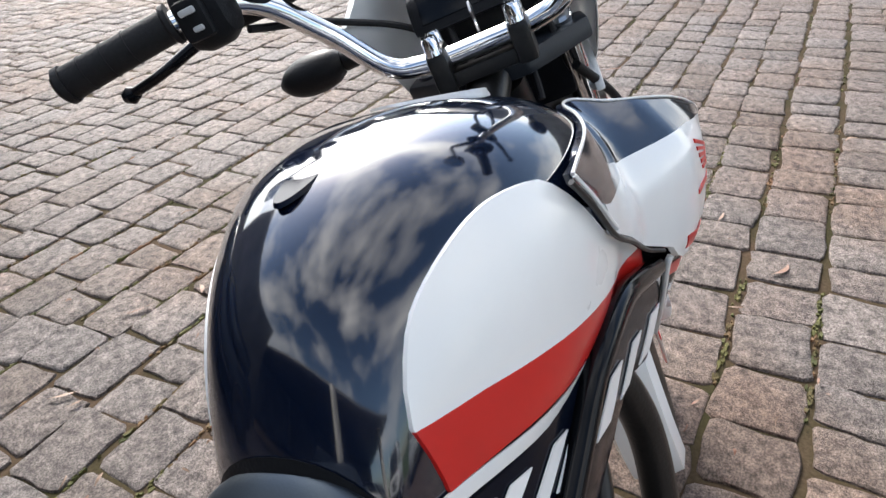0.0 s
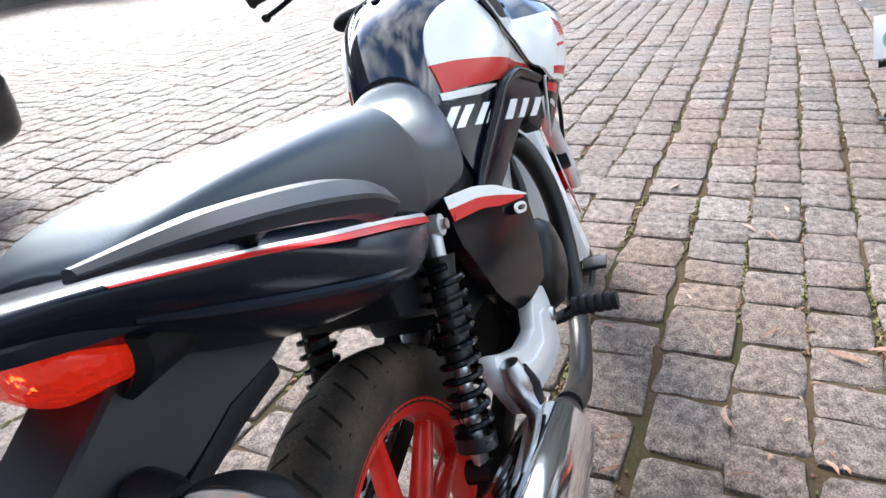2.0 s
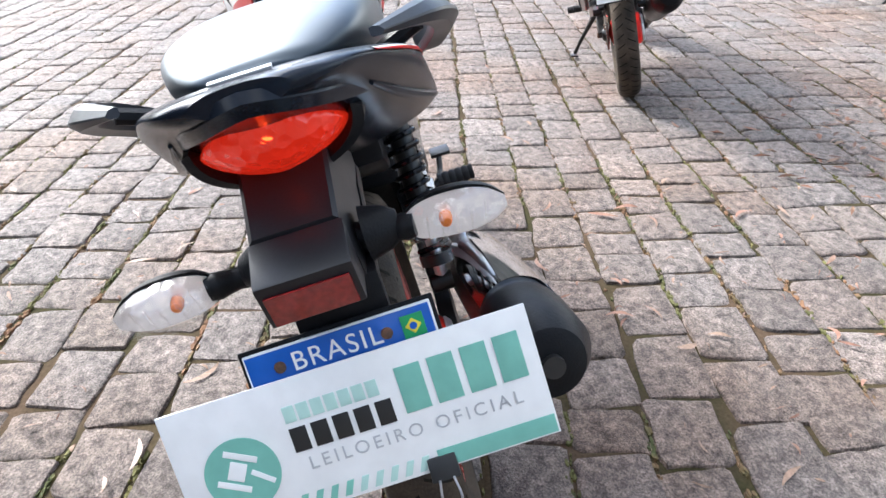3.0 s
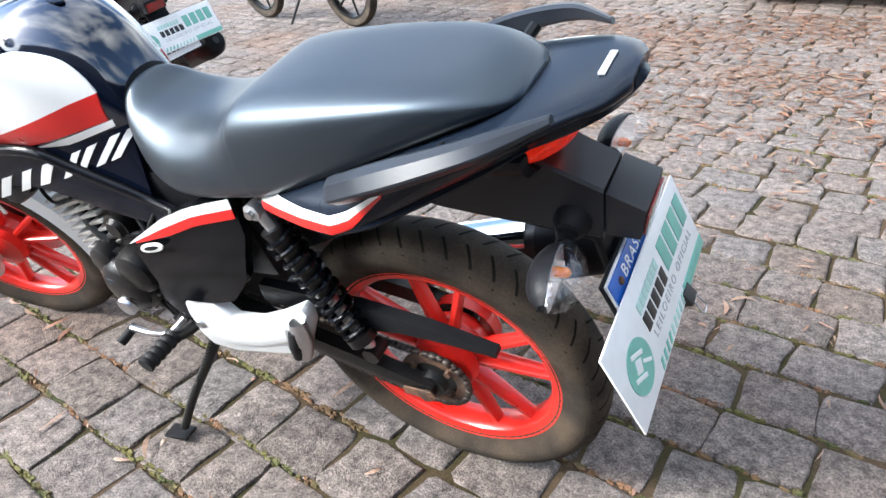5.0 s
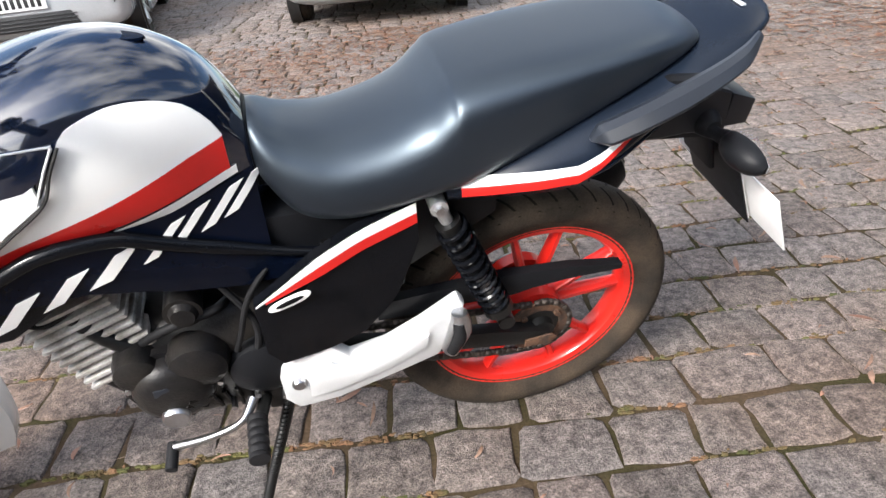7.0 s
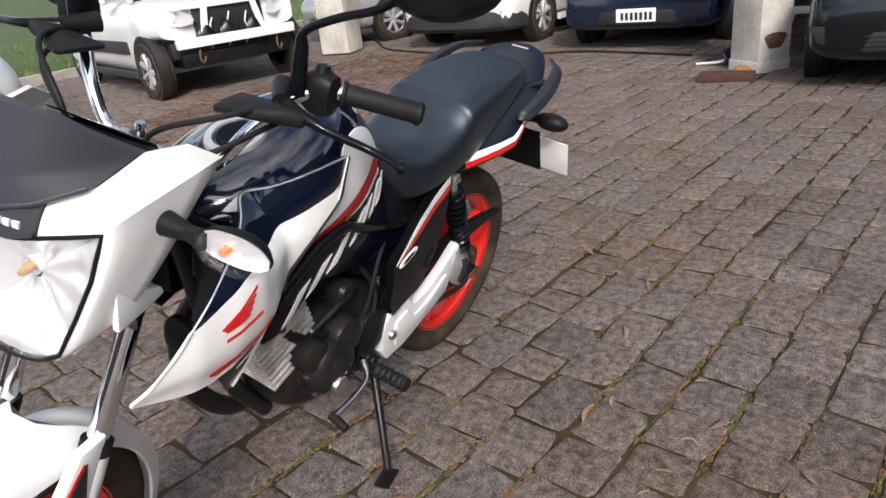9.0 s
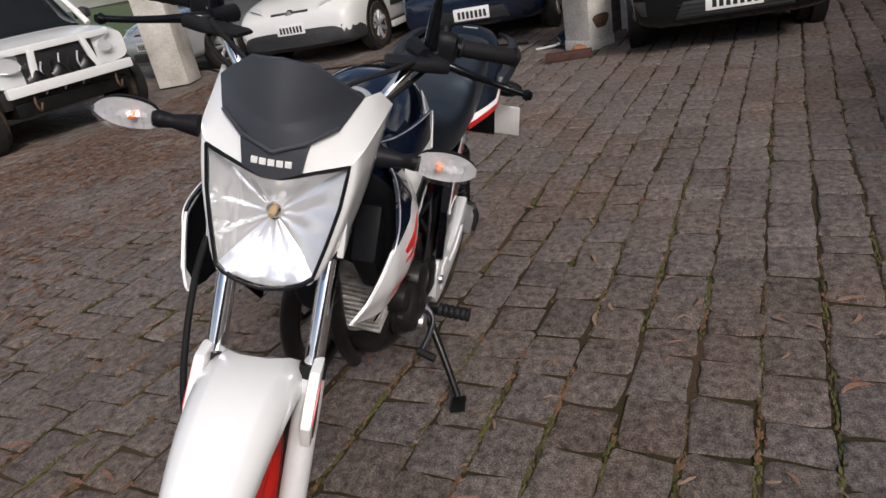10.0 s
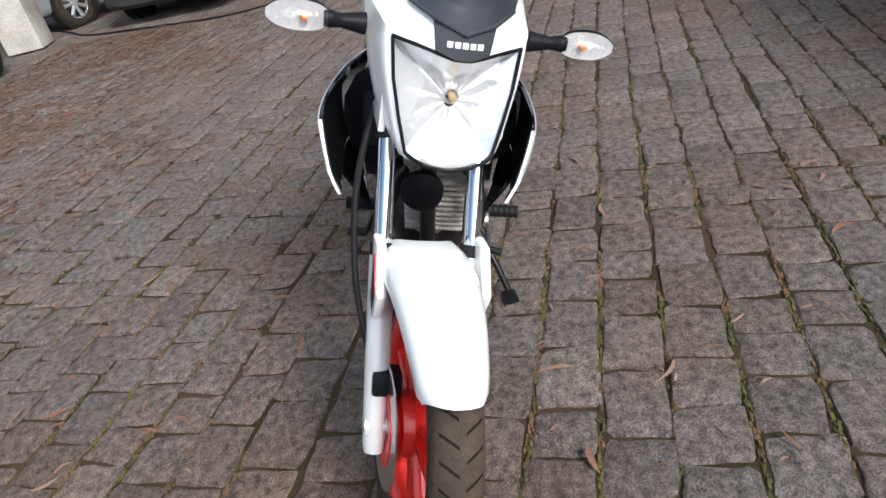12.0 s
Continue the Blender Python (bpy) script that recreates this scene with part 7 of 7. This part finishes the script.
def build_ground():
    rng = random.Random(7)
    # the sheet below the stones reaches the horizon
    bm = bmesh.new()
    cuts = [-400, -120, -40, -12] + list(np.linspace(-9, 9, 10)) + [12, 40, 120, 400]
    vs = [[bm.verts.new((x, y, -0.0085)) for y in cuts] for x in cuts]
    for i in range(len(cuts) - 1):
        for j in range(len(cuts) - 1):
            bm.faces.new((vs[i][j], vs[i + 1][j], vs[i + 1][j + 1], vs[i][j + 1]))
    ground = thing("ground", bm, SOIL, "brown soil and moss between worn cobbles", "ground", kind="structure")
    shapes = []
    for k in range(22):
        l = 0.105 + 0.115 * k / 21
        me = finish(stone_shape(l, 0.1570, rng), "cobble", 40)
        me.materials.append(STONE)
        plain = finish(stone_shape(l, 0.1570, rng, False), "far_cobble", 50)
        shapes.append((l, me, plain))
    ca, sa = math.cos(ROW_ANGLE), math.sin(ROW_ANGLE)
    near = []
    far = []
    for j in range(-85, 115):
        u = -14.5 + rng.uniform(0, 0.2)
        drift = rng.uniform(0, 6)
        while u < 18.2:
            k = rng.choice(range(4, 22)) if rng.random() < 0.85 else rng.choice(range(22))
            l, me, plain = shapes[k]
            uc = u + l / 2
            vv = row_at(j, uc) + 0.003 * math.sin(uc * 1.7 + drift) + 0.0025 * math.sin(uc * 5.1 + 2 * drift) + rng.uniform(-0.005, 0.005)
            x, y = uc * ca - vv * sa, uc * sa + vv * ca
            u += l + rng.choice((0.002, 0.003, 0.005, 0.006, 0.009))
            if x < -13 or x > 17 or y > 16 or y < -9.0 or (x < -4.5 and y > 3):
                continue
            z = rng.uniform(-0.004, 0.003)
            turn = ROW_ANGLE + rng.uniform(-0.06, 0.06)
            tilt = (rng.uniform(-0.013, 0.013), rng.uniform(-0.013, 0.013))
            flip = math.pi if rng.random() < 0.5 else 0
            m = Matrix.LocRotScale((x, y, z), Euler((tilt[0], tilt[1], turn + flip)), (1, rng.uniform(0.955, 1.025) * (row_at(j + 1, uc) - row_at(j - 1, uc)) / (2 * PITCH), 1))
            d = ((x - 0.75) / 1.35) ** 2 + ((y - 0.25) / 1.05) ** 2
            (near if d < 1.9 else far).append((d, me if d < 16 else plain, m))
    near.sort(key=lambda r: r[0])
    far += near[300:]
    for d, me, m in near[:300]:
        ob = new("cobble", me)
        ob.parent = ground
        ob.matrix_basis = m
    # the remaining cobbles, joined
    co, fa, base_n = [], [], 0
    cache = {}
    for d, me, m in far:
        if me.name not in cache:
            cache[me.name] = (np.array([v.co for v in me.vertices]), [tuple(p.vertices) for p in me.polygons])
        c, f = cache[me.name]
        mm = np.array(m)
        co.append(c @ mm[:3, :3].T + mm[:3, 3])
        fa += [tuple(i + base_n for i in p) for p in f]
        base_n += len(c)
    me = bpy.data.meshes.new("cobbles")
    me.from_pydata(np.concatenate(co).tolist(), [], fa)
    for p in me.polygons:
        p.use_smooth = True
    me.materials.append(STONE)
    rest = new("cobbles", me)
    rest.parent = ground
    tagged(rest, "rows of worn brownish granite cobbles", kind="stuff")
    return ground, near


def build_litter(near):
    """Moss in the joints, dry leaves and twigs on the stones."""
    rng = random.Random(33)
    ca, sa = math.cos(ROW_ANGLE), math.sin(ROW_ANGLE)
    co, fa = [], []
    clumps = (([], []), ([], []))
    for k in range(19000):
        if k % 3:
            x, y = rng.gauss(0.8, 1.4), rng.gauss(0.2, 1.2)
        else:
            x, y = rng.uniform(-6, 6), rng.uniform(-6, 5)
        v = -x * sa + y * ca
        u = x * ca + y * sa
        if noise.noise((x * 1.9, y * 1.9, 2.0)) < -0.10:
            continue
        j = round((v - 0.004) / PITCH)
        v = 0.5 * (row_at(j, u) + row_at(j - 1, u)) + rng.gauss(0, 0.0045)
        x, y = u * ca - v * sa, u * sa + v * ca
        brown = noise.noise((x * 5, y * 5, 7.0)) > -0.05
        co, fa = clumps[1 if brown else 0]
        r = rng.uniform(0.003, 0.009)
        h = rng.uniform(0.006, 0.018)
        i = len(co)
        n = 6
        st = rng.uniform(1.0, 2.6)
        for q in range(n):
            a = 6.283 * q / n
            dx, dy = r * st * math.cos(a), r * 0.8 * math.sin(a)
            co.append((x + dx * ca - dy * sa, y + dx * sa + dy * ca, -0.014))
        for q in range(n):
            a = 6.283 * q / n + 0.4
            dx, dy = r * st * 0.6 * math.cos(a), r * 0.5 * math.sin(a)
            co.append((x + dx * ca - dy * sa, y + dx * sa + dy * ca, -0.0085 + 0.6 * h * rng.uniform(0.5, 1.0)))
        for q in range(n):
            fa.append((i + q, i + (q + 1) % n, i + n + (q + 1) % n, i + n + q))
        fa.append(tuple(i + n + q for q in range(n)))
    for (co, fa), name, mat, label in zip(clumps, ("moss", "joint_litter"), (MOSS, THATCH), ("olive green moss in the cobble joints", "brown dry litter in the cobble joints")):
        me = bpy.data.meshes.new(name)
        me.from_pydata(co, [], fa)
        me.materials.append(mat)
        tagged(new(name, me), label, name.replace("_", " "), kind="stuff")
    co, fa = [], []
    for k in range(2500):
        if k < 300:
            x, y = rng.gauss(0.9, 1.1), rng.gauss(0.35, 1.0)
        elif k > 650:
            x, y = rng.uniform(-5.5, 1.2), rng.uniform(-5, -0.4)
        else:
            x, y = rng.uniform(-9, 7), rng.uniform(-8.5, 5)
        big = rng.random() < (0.30 if k < 650 else 0.10)
        l, w, an = (rng.uniform(0.05, 0.10), rng.uniform(0.004, 0.008), rng.uniform(0, 6.28)) if big else (rng.uniform(0.012, 0.05), rng.uniform(0.0012, 0.0045), rng.uniform(0, 6.28))
        bend, lift = rng.uniform(-1.8, 1.8), rng.uniform(0.003, 0.016)
        i = len(co)
        m = 6
        px, py, a = x, y, an
        z0 = rng.uniform(0.003, 0.006)
        tw = rng.uniform(-1.2, 1.2)
        for q in range(m + 1):
            f = q / m
            ww = w * math.sin(math.pi * min(0.97, max(0.06, f)))
            nx, ny = -math.sin(a), math.cos(a)
            z = z0 + lift * (math.sin(math.pi * f) * 0.4 + f * 0.3)
            t = math.sin(tw * (f - 0.5)) * ww
            co += [(px + nx * ww, py + ny * ww, z + t + 0.002), (px - nx * ww, py - ny * ww, z - t * 0.3)]
            px += math.cos(a) * l / m
            py += math.sin(a) * l / m
            a += bend / m
        for q in range(m):
            fa.append((i + 2 * q, i + 2 * q + 1, i + 2 * q + 3, i + 2 * q + 2))
    me = bpy.data.meshes.new("fallen_leaves")
    me.from_pydata(co, [], fa)
    me.materials.append(LEAF)
    tagged(new("fallen_leaves", me), "dry curled reddish brown leaves on the cobbles", "leaves", kind="stuff")


def build_leaf_litter():
    """The dense dry leaves that the wind has swept towards the parked cars."""
    rng = random.Random(91)
    co, fa = [], []
    while len(fa) < 30000:
        x, y = rng.uniform(-5.5, 3.0), rng.uniform(-4.6, 0.4)
        dense = min(1, max(0, (-y - 1.2) / 2.4)) * min(1, max(0, (2.6 - x) / 2.5)) * (0.55 + 0.9 * noise.noise((x * 1.1, y * 1.1, 4.0)))
        if rng.random() > dense:
            continue
        l, w, a = rng.uniform(0.012, 0.045), rng.uniform(0.0035, 0.011), rng.uniform(0, 6.28)
        c, d = math.cos(a), math.sin(a)
        z = rng.uniform(0.003, 0.008)
        up = rng.uniform(-0.004, 0.010)
        i = len(co)
        for u, v, h in ((-1, 0, 0), (-0.2, 1, 1), (0.1, -0.2, 0.3), (-0.2, -1, 0.8), (0.45, 0.7, 0.6), (0.45, -0.7, 0.9), (1, 0, 0.4)):
            co.append((x + u * l * c - v * w * d, y + u * l * d + v * w * c, z + max(0, up * h)))
        fa += [(i, i + 1, i + 2, i + 3), (i + 1, i + 4, i + 6, i + 2), (i + 2, i + 6, i + 5, i + 3)]
    me = bpy.data.meshes.new("leaf_litter")
    me.from_pydata(co, [], fa)
    me.materials.append(LITTER)
    tagged(new("leaf_litter", me), "dense brown and orange fallen leaves on the far cobbles", "leaves", kind="stuff")


_, near_stones = build_ground()
build_leaf_litter()
build_litter(near_stones)
